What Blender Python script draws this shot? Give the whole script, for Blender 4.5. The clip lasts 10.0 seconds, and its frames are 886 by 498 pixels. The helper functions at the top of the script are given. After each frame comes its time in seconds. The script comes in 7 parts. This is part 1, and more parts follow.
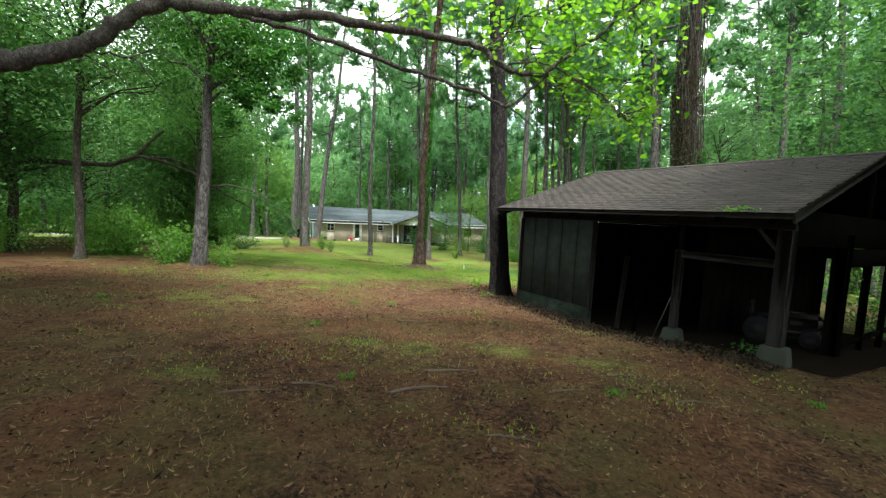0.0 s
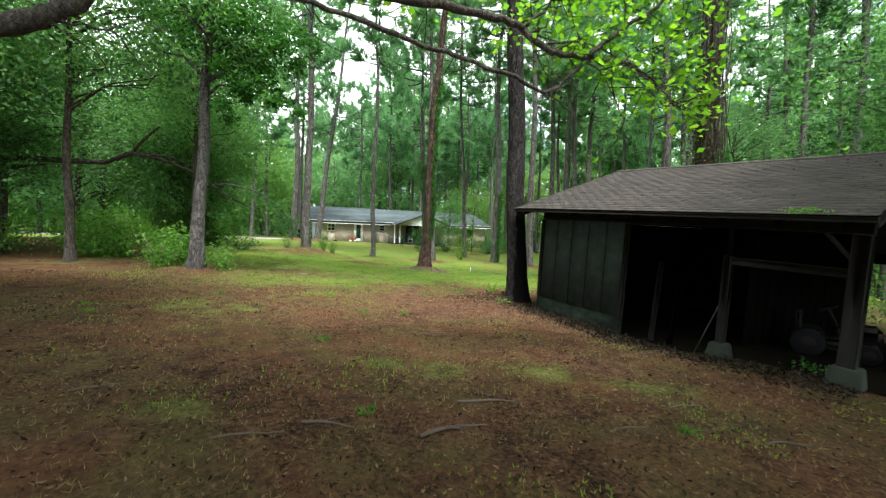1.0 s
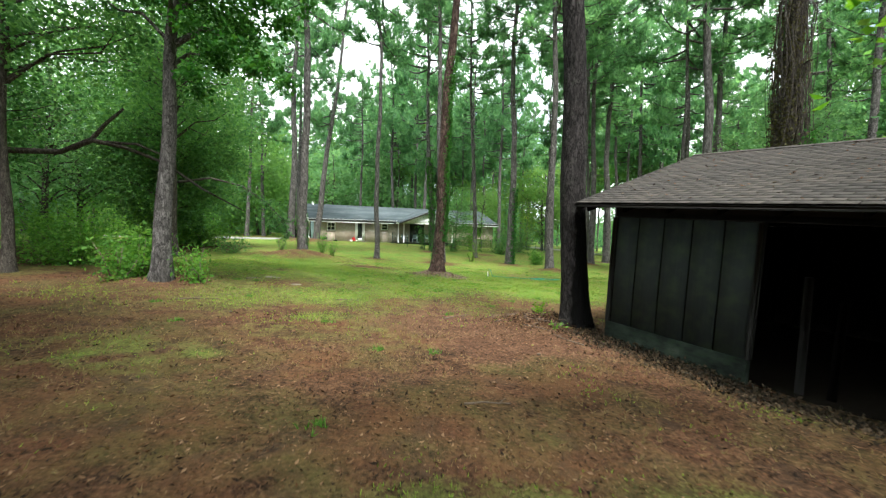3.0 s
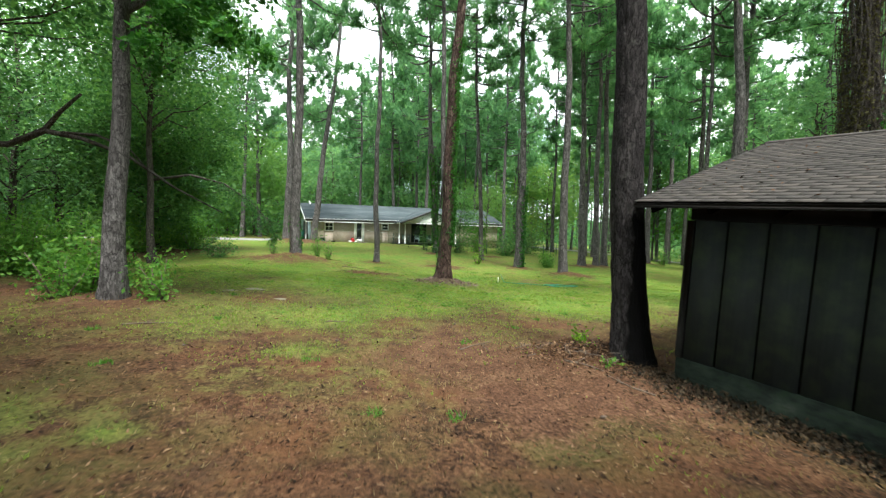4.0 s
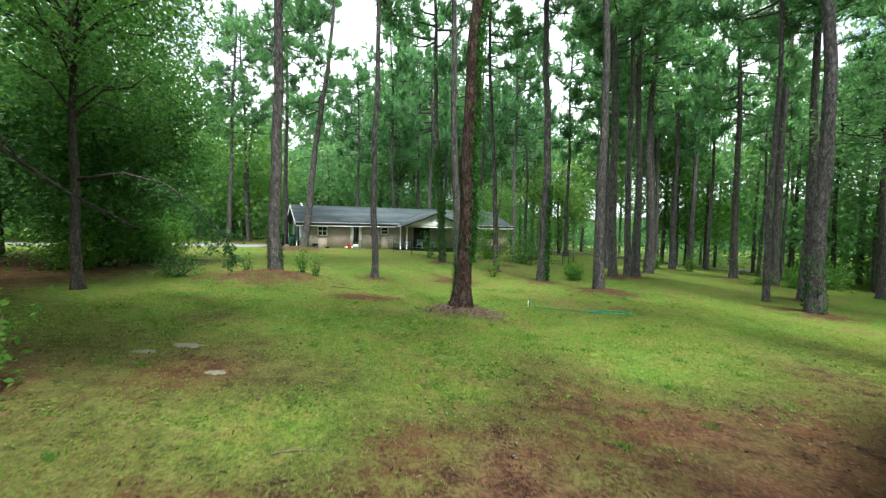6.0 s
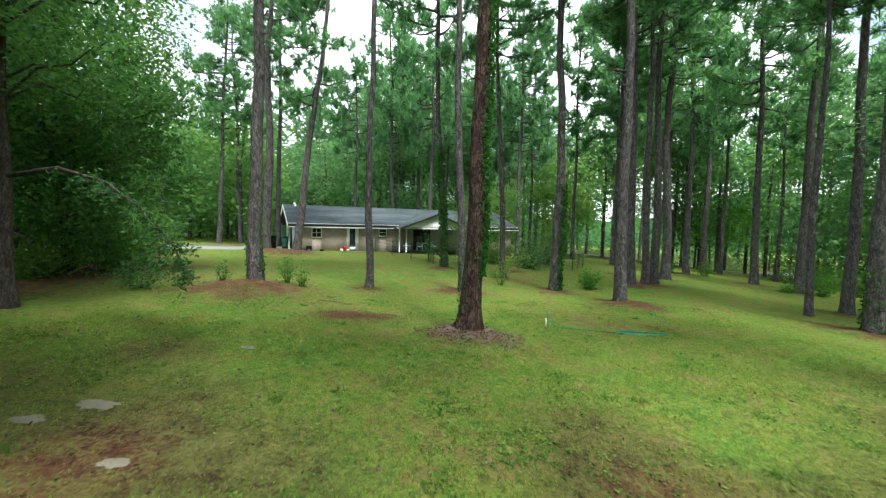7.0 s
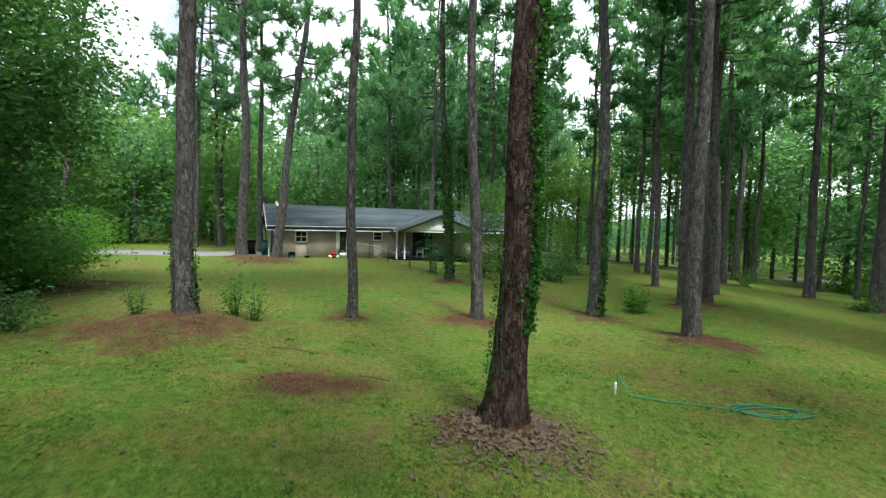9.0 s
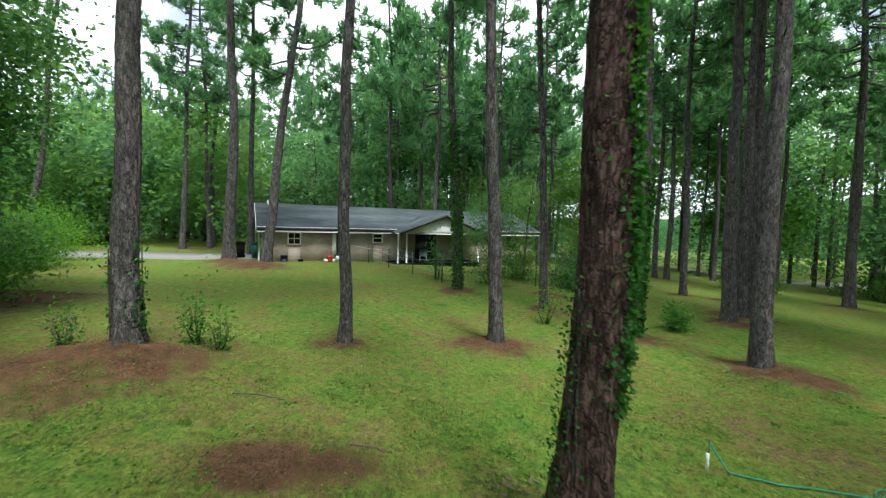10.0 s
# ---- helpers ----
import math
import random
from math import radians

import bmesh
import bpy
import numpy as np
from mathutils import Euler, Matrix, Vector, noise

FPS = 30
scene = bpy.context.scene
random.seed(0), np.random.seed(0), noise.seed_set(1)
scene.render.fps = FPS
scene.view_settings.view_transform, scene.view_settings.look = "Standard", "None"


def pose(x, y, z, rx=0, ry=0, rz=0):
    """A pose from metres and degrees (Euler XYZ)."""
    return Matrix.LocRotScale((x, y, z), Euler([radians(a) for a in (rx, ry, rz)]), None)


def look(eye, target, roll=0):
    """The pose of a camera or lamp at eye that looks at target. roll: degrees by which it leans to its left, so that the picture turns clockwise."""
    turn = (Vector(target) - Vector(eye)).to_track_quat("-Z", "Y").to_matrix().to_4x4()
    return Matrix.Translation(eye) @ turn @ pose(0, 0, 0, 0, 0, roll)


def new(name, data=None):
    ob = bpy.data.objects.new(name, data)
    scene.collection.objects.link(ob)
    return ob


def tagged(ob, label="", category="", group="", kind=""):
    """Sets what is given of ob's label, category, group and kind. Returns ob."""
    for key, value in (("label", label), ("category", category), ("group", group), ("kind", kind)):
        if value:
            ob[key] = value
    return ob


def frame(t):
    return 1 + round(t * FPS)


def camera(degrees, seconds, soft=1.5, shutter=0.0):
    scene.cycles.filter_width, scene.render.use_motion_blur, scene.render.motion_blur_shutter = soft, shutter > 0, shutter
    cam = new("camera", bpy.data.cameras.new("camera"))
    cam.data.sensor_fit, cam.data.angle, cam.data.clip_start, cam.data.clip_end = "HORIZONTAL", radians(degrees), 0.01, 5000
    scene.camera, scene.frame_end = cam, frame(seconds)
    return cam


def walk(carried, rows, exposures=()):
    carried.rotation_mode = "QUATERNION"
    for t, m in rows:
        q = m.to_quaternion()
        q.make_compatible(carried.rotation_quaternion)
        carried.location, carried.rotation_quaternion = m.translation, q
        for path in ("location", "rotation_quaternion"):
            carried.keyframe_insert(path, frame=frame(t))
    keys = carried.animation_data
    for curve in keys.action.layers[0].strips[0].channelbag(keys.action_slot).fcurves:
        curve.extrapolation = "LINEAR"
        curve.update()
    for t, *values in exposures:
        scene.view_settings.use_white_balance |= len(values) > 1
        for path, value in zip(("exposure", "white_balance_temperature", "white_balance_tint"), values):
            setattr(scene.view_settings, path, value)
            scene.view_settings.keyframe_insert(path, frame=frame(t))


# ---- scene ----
cam = camera(93.0, 10.0, soft=1.25, shutter=0.35)
PATH = [
    (0, (0.445, 0.969, 1.821), (0.387, 2.966, 1.734), 1.76),
    (0.5, (0.253, 1.328, 1.835), (0.197, 3.325, 1.747), 1.96),
    (1, (0.056, 1.729, 1.864), (0.001, 3.727, 1.777), 1.86),
    (1.5, (-0.139, 2.231, 1.900), (-0.195, 4.228, 1.811), 1.86),
    (2, (-0.339, 2.824, 1.948), (-0.395, 4.821, 1.850), 1.76),
    (2.5, (-0.521, 3.528, 1.925), (-0.576, 5.525, 1.828), 1.66),
    (4, (-0.987, 6.193, 2.054), (-1.045, 8.190, 1.950), 1.36),
    (4.5, (-1.137, 7.199, 2.167), (-1.197, 9.195, 2.059), 1.46),
    (5, (-1.309, 8.207, 2.266), (-1.370, 10.203, 2.156), 1.36),
    (5.5, (-1.523, 9.160, 2.361), (-1.579, 11.156, 2.253), 1.06),
    (7, (-1.860, 12.243, 2.643), (-1.916, 14.239, 2.532), 1.26),
    (7.5, (-1.961, 13.334, 2.725), (-2.019, 15.330, 2.612), 1.36),
    (8, (-2.063, 14.436, 2.786), (-2.121, 16.432, 2.673), 1.36),
    (8.5, (-2.148, 15.602, 2.847), (-2.207, 17.598, 2.733), 1.36),
    (9, (-2.261, 16.807, 2.907), (-2.318, 18.803, 2.792), 1.36),
    (9.5, (-2.432, 17.985, 2.953), (-2.489, 19.981, 2.838), 1.46),
    (10, (-2.672, 19.170, 3.007), (-2.730, 21.165, 2.891), 1.56),
]
walk(cam, [(t, look(eye, target, roll)) for t, eye, target, roll in PATH], [(0, 1.27, 6200, 8), (2.5, 1.3, 6200, 8), (4, 1.15, 6150, 8), (5, 1.04, 6100, 8), (7.5, 0.70, 6000, 8), (10, 0.46, 5950, 8)])

# ---- light ----
SUN_UP, SUN_FROM = 64.0, 150.0          # degrees above the horizon; compass bearing from +y, clockwise


def build_world():
    world = bpy.data.worlds.new("overcast_sky")
    scene.world = world
    world.use_nodes = True
    nt = world.node_tree
    nt.nodes.clear()
    out = nt.nodes.new("ShaderNodeOutputWorld")
    back = nt.nodes.new("ShaderNodeBackground")
    sky = nt.nodes.new("ShaderNodeTexSky")
    sky.sky_type = 'NISHITA'
    sky.sun_disc = False
    sky.sun_elevation = radians(SUN_UP)
    sky.sun_rotation = radians(SUN_FROM)
    back.inputs[1].default_value = 0.12
    coord = nt.nodes.new("ShaderNodeTexCoord")
    clouds = nt.nodes.new("ShaderNodeTexNoise")
    clouds.inputs["Scale"].default_value = 2.2
    clouds.inputs["Detail"].default_value = 6
    ramp = nt.nodes.new("ShaderNodeValToRGB")
    ramp.color_ramp.elements[0].position = 0.35
    ramp.color_ramp.elements[1].position = 0.50
    mix = nt.nodes.new("ShaderNodeMix")
    mix.data_type = 'RGBA'
    mix.inputs["B"].default_value = (11.0, 11.2, 11.2, 1)
    nt.links.new(coord.outputs["Generated"], clouds.inputs["Vector"])
    nt.links.new(clouds.outputs["Fac"], ramp.inputs[0])
    nt.links.new(ramp.outputs[0], mix.inputs["Factor"])
    nt.links.new(sky.outputs[0], mix.inputs["A"])
    nt.links.new(mix.outputs["Result"], back.inputs[0])
    nt.links.new(back.outputs[0], out.inputs[0])


build_world()
sun = new("sun", bpy.data.lights.new("sun", 'SUN'))
sun.data.energy, sun.data.angle, sun.data.color = 4.6, radians(16), (1.0, 0.95, 0.86)
_b, _e = radians(SUN_FROM), radians(SUN_UP)
_d = Vector((math.sin(_b) * math.cos(_e), math.cos(_b) * math.cos(_e), math.sin(_e)))
sun.matrix_world = look(_d * 60, (0, 0, 0))


# ---- materials ----
class Nodes:
    """A small builder for node materials."""

    def __init__(self, name):
        self.mat = bpy.data.materials.new(name)
        self.mat.use_nodes = True
        self.nt = self.mat.node_tree
        self.nt.nodes.clear()
        self.out = self.nt.nodes.new("ShaderNodeOutputMaterial")

    def add(self, kind, **inputs):
        n = self.nt.nodes.new(kind)
        for k, v in inputs.items():
            k = k.replace("_", " ")
            self.put(n.inputs[k], v)
        return n

    def put(self, sock, v):
        if isinstance(v, bpy.types.NodeSocket):
            self.nt.links.new(v, sock)
        else:
            sock.default_value = v

    def coord(self, scale=(1, 1, 1), which="Object"):
        c = self.add("ShaderNodeTexCoord")
        m = self.add("ShaderNodeMapping", Vector=c.outputs[which])
        m.inputs["Scale"].default_value = scale
        return m.outputs[0]

    def noise(self, vec, scale, detail=4.0, rough=0.55):
        return self.add("ShaderNodeTexNoise", Vector=vec, Scale=scale, Detail=detail, Roughness=rough).outputs["Fac"]

    def ramp(self, fac, stops):
        r = self.add("ShaderNodeValToRGB")
        e = r.color_ramp.elements
        while len(e) < len(stops):
            e.new(0.5)
        for el, (p, c) in zip(e, stops):
            el.position = p
            el.color = (*c, 1) if len(c) == 3 else c
        self.put(r.inputs[0], fac)
        return r.outputs[0]

    def mix(self, fac, a, b, how='MIX'):
        m = self.add("ShaderNodeMix")
        m.data_type, m.blend_type = 'RGBA', how
        for key, v in (("Factor", fac), ("A", a), ("B", b)):
            if isinstance(v, tuple) and len(v) == 3:
                v = (*v, 1)
            self.put(m.inputs[key], v)
        return m.outputs["Result"]

    def math(self, op, a, b=0.0):
        m = self.add("ShaderNodeMath")
        m.operation = op
        self.put(m.inputs[0], a)
        self.put(m.inputs[1], b)
        return m.outputs[0]

    def bump(self, height, strength=0.5, dist=0.02):
        return self.add("ShaderNodeBump", Height=height, Strength=strength, Distance=dist).outputs[0]

    def surface(self, colour, rough=0.85, normal=None, metal=0.0, spec=0.3):
        if isinstance(colour, tuple) and len(colour) == 3:
            colour = (*colour, 1)
        p = self.add("ShaderNodeBsdfPrincipled")
        self.put(p.inputs["Base Color"], colour)
        self.put(p.inputs["Roughness"], rough)
        p.inputs["Metallic"].default_value = metal
        p.inputs["Specular IOR Level"].default_value = spec
        if normal is not None:
            self.put(p.inputs["Normal"], normal)
        self.nt.links.new(p.outputs[0], self.out.inputs[0])
        return self.mat


def bark_material(name, dark, mid, light, plate=11.0, stretch=0.34, depth=0.02, black_side=False):
    """Plated bark: flakes drawn out along the trunk, each of its own tone, with dark furrows between them, and lichen."""
    m = Nodes(name)
    wander = m.add("ShaderNodeTexNoise", Vector=m.coord((1, 1, 0.6)), Scale=plate * 0.9, Detail=4.0, Roughness=0.6)
    vec = m.coord((plate, plate, plate * stretch))
    bent = m.add("ShaderNodeVectorMath")
    bent.operation = 'MULTIPLY_ADD'
    m.put(bent.inputs[0], wander.outputs["Color"])
    bent.inputs[1].default_value = (1.7, 1.7, 1.3)
    m.put(bent.inputs[2], vec)
    cell = m.add("ShaderNodeTexVoronoi", Vector=bent.outputs[0], Scale=1.0)
    edge = m.add("ShaderNodeTexVoronoi", Vector=bent.outputs[0], Scale=1.0)
    edge.feature = 'DISTANCE_TO_EDGE'
    small = m.add("ShaderNodeTexVoronoi", Vector=bent.outputs[0], Scale=2.6)
    small.feature = 'DISTANCE_TO_EDGE'
    fine = m.noise(m.coord((1, 1, 0.45)), 70.0, 5.0, 0.7)
    big = m.noise(m.coord((1, 1, 0.3)), 1.6, 3.0)
    own = m.add("ShaderNodeSeparateColor", Color=cell.outputs["Color"]).outputs[0]
    tone = m.mix(m.math('ADD', m.math('MULTIPLY', own, 0.75), m.math('MULTIPLY', m.math('ADD', fine, big), 0.15)), mid, light)
    patch = m.ramp(m.noise(m.coord((1, 1, 0.35)), 9.0, 3.0), [(0.4, (0, 0, 0)), (0.65, (1, 1, 1))])
    tone = m.mix(m.math('MULTIPLY', patch, 0.55), tone, dark)
    fade = m.ramp(m.noise(m.coord((1, 1, 0.5)), plate * 0.45, 3.0), [(0.40, (0.0, 0.0, 0.0)), (0.66, (0.7, 0.7, 0.7))])
    c1 = m.math('ADD', m.ramp(edge.outputs["Distance"], [(0.0, (0, 0, 0)), (0.11, (1, 1, 1))]), fade)
    c2 = m.ramp(small.outputs["Distance"], [(0.0, (0.55, 0.55, 0.55)), (0.09, (1, 1, 1))])
    n = m.add("ShaderNodeTexNoise", Vector=m.coord((plate * 1.3, plate * 1.3, plate * 0.76 * stretch)), Scale=1.0, Detail=5.0, Roughness=0.55, Distortion=0.6)
    ridge = m.math('ABSOLUTE', m.math('SUBTRACT', n.outputs["Fac"], 0.5))
    c3 = m.ramp(ridge, [(0.0, (0.25, 0.25, 0.25)), (0.07, (1, 1, 1))])
    crack = m.math('MULTIPLY', m.math('MULTIPLY', m.math('MINIMUM', c1, 1.0), c2), c3)
    col = m.mix(crack, tuple(c * 0.5 for c in dark), tone)
    lichen = m.ramp(m.noise(m.coord((1, 1, 0.7)), 6.0, 5.0, 0.65), [(0.60, (0, 0, 0)), (0.72, (1, 1, 1))])
    col = m.mix(m.math('MULTIPLY', lichen, 0.25), col, (0.16, 0.165, 0.14))
    # One lower side turns near-black, with a ragged noise edge
    if black_side:
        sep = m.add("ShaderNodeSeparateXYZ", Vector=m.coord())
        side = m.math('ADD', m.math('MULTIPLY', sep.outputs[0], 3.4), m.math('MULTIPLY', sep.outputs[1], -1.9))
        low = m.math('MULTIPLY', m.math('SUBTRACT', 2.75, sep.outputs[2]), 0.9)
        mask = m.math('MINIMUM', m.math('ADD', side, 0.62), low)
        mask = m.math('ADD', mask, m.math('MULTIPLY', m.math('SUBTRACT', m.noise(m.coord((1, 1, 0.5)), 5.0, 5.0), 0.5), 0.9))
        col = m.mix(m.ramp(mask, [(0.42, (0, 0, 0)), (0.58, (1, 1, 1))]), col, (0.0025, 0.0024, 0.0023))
    h = m.math('ADD', m.math('ADD', crack, m.math('MULTIPLY', own, 0.5)), m.math('MULTIPLY', fine, 0.35))
    return m.surface(col, 0.95, m.bump(h, 0.9, depth), spec=0.1)


def leaf_material(name, stops, trans=0.45, gloss=0.55, vary=0.55):
    """Leaves: colour varies from leaf to leaf and tree to tree; light shines through."""
    m = Nodes(name)
    isl = m.add("ShaderNodeNewGeometry").outputs["Random Per Island"]
    obj = m.add("ShaderNodeObjectInfo").outputs["Random"]
    big = m.noise(m.coord((1, 1, 1)), 0.8, 2.0)
    fac = m.math('ADD', m.math('ADD', m.math('MULTIPLY', isl, vary), (0.55 - vary) * 0.5), m.math('ADD', m.math('MULTIPLY', obj, 0.22), m.math('MULTIPLY', big, 0.25)))
    col = m.ramp(fac, stops)
    p = m.add("ShaderNodeBsdfPrincipled")
    m.put(p.inputs["Base Color"], col)
    p.inputs["Roughness"].default_value = gloss
    p.inputs["Specular IOR Level"].default_value = 0.1
    t = m.add("ShaderNodeBsdfTranslucent")
    warm = m.mix(1.0, col, (1.0, 1.0, 0.55), 'MULTIPLY')
    bright = m.mix(1.0, warm, (1.9, 1.9, 1.9), 'MULTIPLY')
    m.put(t.inputs[0], bright)
    s = m.add("ShaderNodeMixShader")
    s.inputs[0].default_value = trans
    m.nt.links.new(p.outputs[0], s.inputs[1])
    m.nt.links.new(t.outputs[0], s.inputs[2])
    m.nt.links.new(s.outputs[0], m.out.inputs[0])
    return m.mat


def plain(name, colour, rough=0.6, metal=0.0, vary=0.25, scale=6.0, spec=0.3, bump=0.15):
    m = Nodes(name)
    n = m.noise(m.coord(), scale, 5.0, 0.6)
    f = m.noise(m.coord(), scale * 9, 3.0, 0.6)
    dark = tuple(c * (1 - vary) for c in colour)
    light = tuple(min(1.0, c * (1 + vary)) for c in colour)
    col = m.mix(m.math('MULTIPLY', m.math('ADD', n, f), 0.5), dark, light)
    return m.surface(col, rough, m.bump(f, bump, 0.01), metal, spec)


def wood_material(name, dark, light, stretch=(18, 18, 1.2), green=0.0, stain=0.6, spec=0.15):
    m = Nodes(name)
    g = m.noise(m.coord(stretch), 1.0, 6.0, 0.65)
    st = m.noise(m.coord(), 2.3, 4.0)
    col = m.mix(g, dark, light)
    col = m.mix(m.ramp(st, [(0.45, (0, 0, 0)), (0.75, (stain, stain, stain))]), col, tuple(c * 0.5 for c in dark))
    rnd = m.add("ShaderNodeObjectInfo").outputs["Random"]
    col = m.mix(m.math('MULTIPLY', rnd, 0.35), col, tuple(c * 0.7 for c in light))
    if green:
        moss = m.ramp(m.noise(m.coord(), 5.0, 5.0), [(0.45, (0, 0, 0)), (0.7, (green, green, green))])
        col = m.mix(moss, col, (0.05, 0.075, 0.03))
    return m.surface(col, 0.9, m.bump(g, 0.4, 0.006), spec=spec)


BARK_PINE = bark_material("pine_bark", (0.043, 0.039, 0.038), (0.12, 0.112, 0.107), (0.26, 0.245, 0.235), 14.0)
BARK_BLACK_SIDE = bark_material("black_sided_pine_bark", (0.014, 0.012, 0.012), (0.037, 0.033, 0.033), (0.085, 0.077, 0.076), 14.0, black_side=True)
BARK_RED = bark_material("red_pine_bark", (0.034, 0.021, 0.017), (0.085, 0.05, 0.041), (0.21, 0.145, 0.122), 9.0, 0.4, 0.035)
BARK_OAK = bark_material("oak_bark", (0.035, 0.03, 0.025), (0.085, 0.073, 0.062), (0.18, 0.16, 0.14), 24.0, 0.3, 0.008)
BARK_DARK = bark_material("dark_brown_bark", (0.013, 0.011, 0.010), (0.040, 0.032, 0.027), (0.10, 0.083, 0.070), 12.0)
BARK_LIMB = bark_material("limb_bark", (0.05, 0.045, 0.04), (0.11, 0.10, 0.088), (0.23, 0.21, 0.185), 24.0, 1.0, 0.006)
FAR_LEAF = leaf_material("wood_foliage", [(0.0, (0.05, 0.115, 0.064)), (0.5, (0.105, 0.215, 0.118)), (1.0, (0.20, 0.34, 0.175))], 0.58, 0.6, 0.35)
PALE_LEAF = leaf_material("pale_wood_foliage", [(0.0, (0.05, 0.12, 0.045)), (0.5, (0.105, 0.205, 0.07)), (1.0, (0.20, 0.31, 0.10))], 0.55, 0.6, 0.25)
NEEDLES = leaf_material("pine_needles", [(0.0, (0.036, 0.085, 0.052)), (0.5, (0.10, 0.22, 0.132)), (1.0, (0.185, 0.325, 0.185))], 0.64)
OAK_LEAF = leaf_material("dark_broad_leaves", [(0.0, (0.024, 0.07, 0.028)), (0.5, (0.066, 0.165, 0.06)), (1.0, (0.14, 0.27, 0.08))], 0.42, 0.5, 0.6)
LIME_LEAF = leaf_material("fresh_broad_leaves", [(0.0, (0.05, 0.14, 0.015)), (0.5, (0.10, 0.235, 0.02)), (1.0, (0.20, 0.34, 0.035))], 0.62)
SHRUB_LEAF = leaf_material("shrub_leaves", [(0.0, (0.035, 0.10, 0.022)), (0.5, (0.075, 0.185, 0.036)), (1.0, (0.16, 0.29, 0.05))], 0.5)
IVY_LEAF = leaf_material("ivy_leaves", [(0.0, (0.015, 0.06, 0.015)), (0.5, (0.03, 0.11, 0.02)), (1.0, (0.07, 0.18, 0.03))], 0.35, 0.4)
GOLD_LEAF = leaf_material("yellowing_leaves", [(0.0, (0.06, 0.14, 0.03)), (0.5, (0.13, 0.22, 0.03)), (1.0, (0.27, 0.29, 0.035))], 0.5)
GRASS_BLADE = leaf_material("grass_blades", [(0.22, (0.24, 0.19, 0.09)), (0.34, (0.105, 0.19, 0.03)), (0.55, (0.14, 0.25, 0.038)), (0.95, (0.22, 0.31, 0.06))], 0.5, 0.7, 0.8)
# Near-black leaves that paint the shade along the shed footing
FOOT_SHADE_LEAF = leaf_material("foot_shade_leaves", [(0.2, (0.008, 0.007, 0.005)), (0.5, (0.022, 0.018, 0.012)), (0.95, (0.07, 0.05, 0.03))], 0.05, 0.8, 0.8)
CLOVER = leaf_material("clover_leaves", [(0.1, (0.035, 0.09, 0.014)), (0.5, (0.085, 0.18, 0.026)), (0.9, (0.17, 0.25, 0.05))], 0.35, 0.6, 0.8)
DEAD_LEAF = leaf_material("dead_leaves", [(0.2, (0.014, 0.009, 0.006)), (0.45, (0.046, 0.025, 0.013)), (0.75, (0.112, 0.058, 0.029)), (0.96, (0.25, 0.165, 0.10))], 0.1, 0.8, 0.85)
STRAW = leaf_material("pine_straw", [(0.1, (0.034, 0.018, 0.011)), (0.5, (0.092, 0.049, 0.027)), (1.0, (0.19, 0.112, 0.064))], 0.05, 0.8)
DRY_VINE = leaf_material("withered_vine_leaves", [(0.1, (0.03, 0.027, 0.012)), (0.5, (0.065, 0.062, 0.028)), (1.0, (0.12, 0.11, 0.055))], 0.25, 0.8)
DRY_GRASS = leaf_material("dry_grass", [(0.1, (0.10, 0.085, 0.04)), (0.5, (0.20, 0.155, 0.08)), (1.0, (0.30, 0.24, 0.14))], 0.3, 0.8)
TWIG = plain("dry_twig", (0.11, 0.085, 0.065), 0.9, scale=20)
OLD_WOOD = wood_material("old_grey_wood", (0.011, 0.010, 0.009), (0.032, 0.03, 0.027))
# Old wood again, near-black: the shed's inner shade is put into the colour
SHADE_WOOD = wood_material("shade_dark_inner_wood", (0.0025, 0.0022, 0.002), (0.0065, 0.0058, 0.0052), spec=0.0)
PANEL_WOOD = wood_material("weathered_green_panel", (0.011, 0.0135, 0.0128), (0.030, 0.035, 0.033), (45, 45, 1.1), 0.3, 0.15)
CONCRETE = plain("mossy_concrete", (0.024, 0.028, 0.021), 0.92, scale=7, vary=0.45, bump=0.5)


def footing_material():
    """Old block footing: dark damp stains, green algae and pale worn places."""
    m = Nodes("green_stained_block")
    a, b, f = m.noise(m.coord((1, 1, 1.6)), 2.6, 5.0, 0.6), m.noise(m.coord((1, 1, 2.2)), 7.0, 5.0, 0.65), m.noise(m.coord(), 60.0, 4.0, 0.7)
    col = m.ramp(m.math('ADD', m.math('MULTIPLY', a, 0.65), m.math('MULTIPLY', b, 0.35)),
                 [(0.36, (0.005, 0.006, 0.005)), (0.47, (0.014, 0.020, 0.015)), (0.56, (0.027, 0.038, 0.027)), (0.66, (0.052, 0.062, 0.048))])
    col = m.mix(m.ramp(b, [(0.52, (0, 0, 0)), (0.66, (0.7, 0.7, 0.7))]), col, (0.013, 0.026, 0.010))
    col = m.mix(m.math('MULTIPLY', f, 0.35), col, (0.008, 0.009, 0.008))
    return m.surface(col, 0.93, m.bump(m.math('ADD', b, m.math('MULTIPLY', f, 0.4)), 0.7, 0.02), spec=0.15)


FOUNDATION = footing_material()
BLACK_VOID = plain("black_plastic", (0.010, 0.010, 0.011), 0.85, spec=0.1)


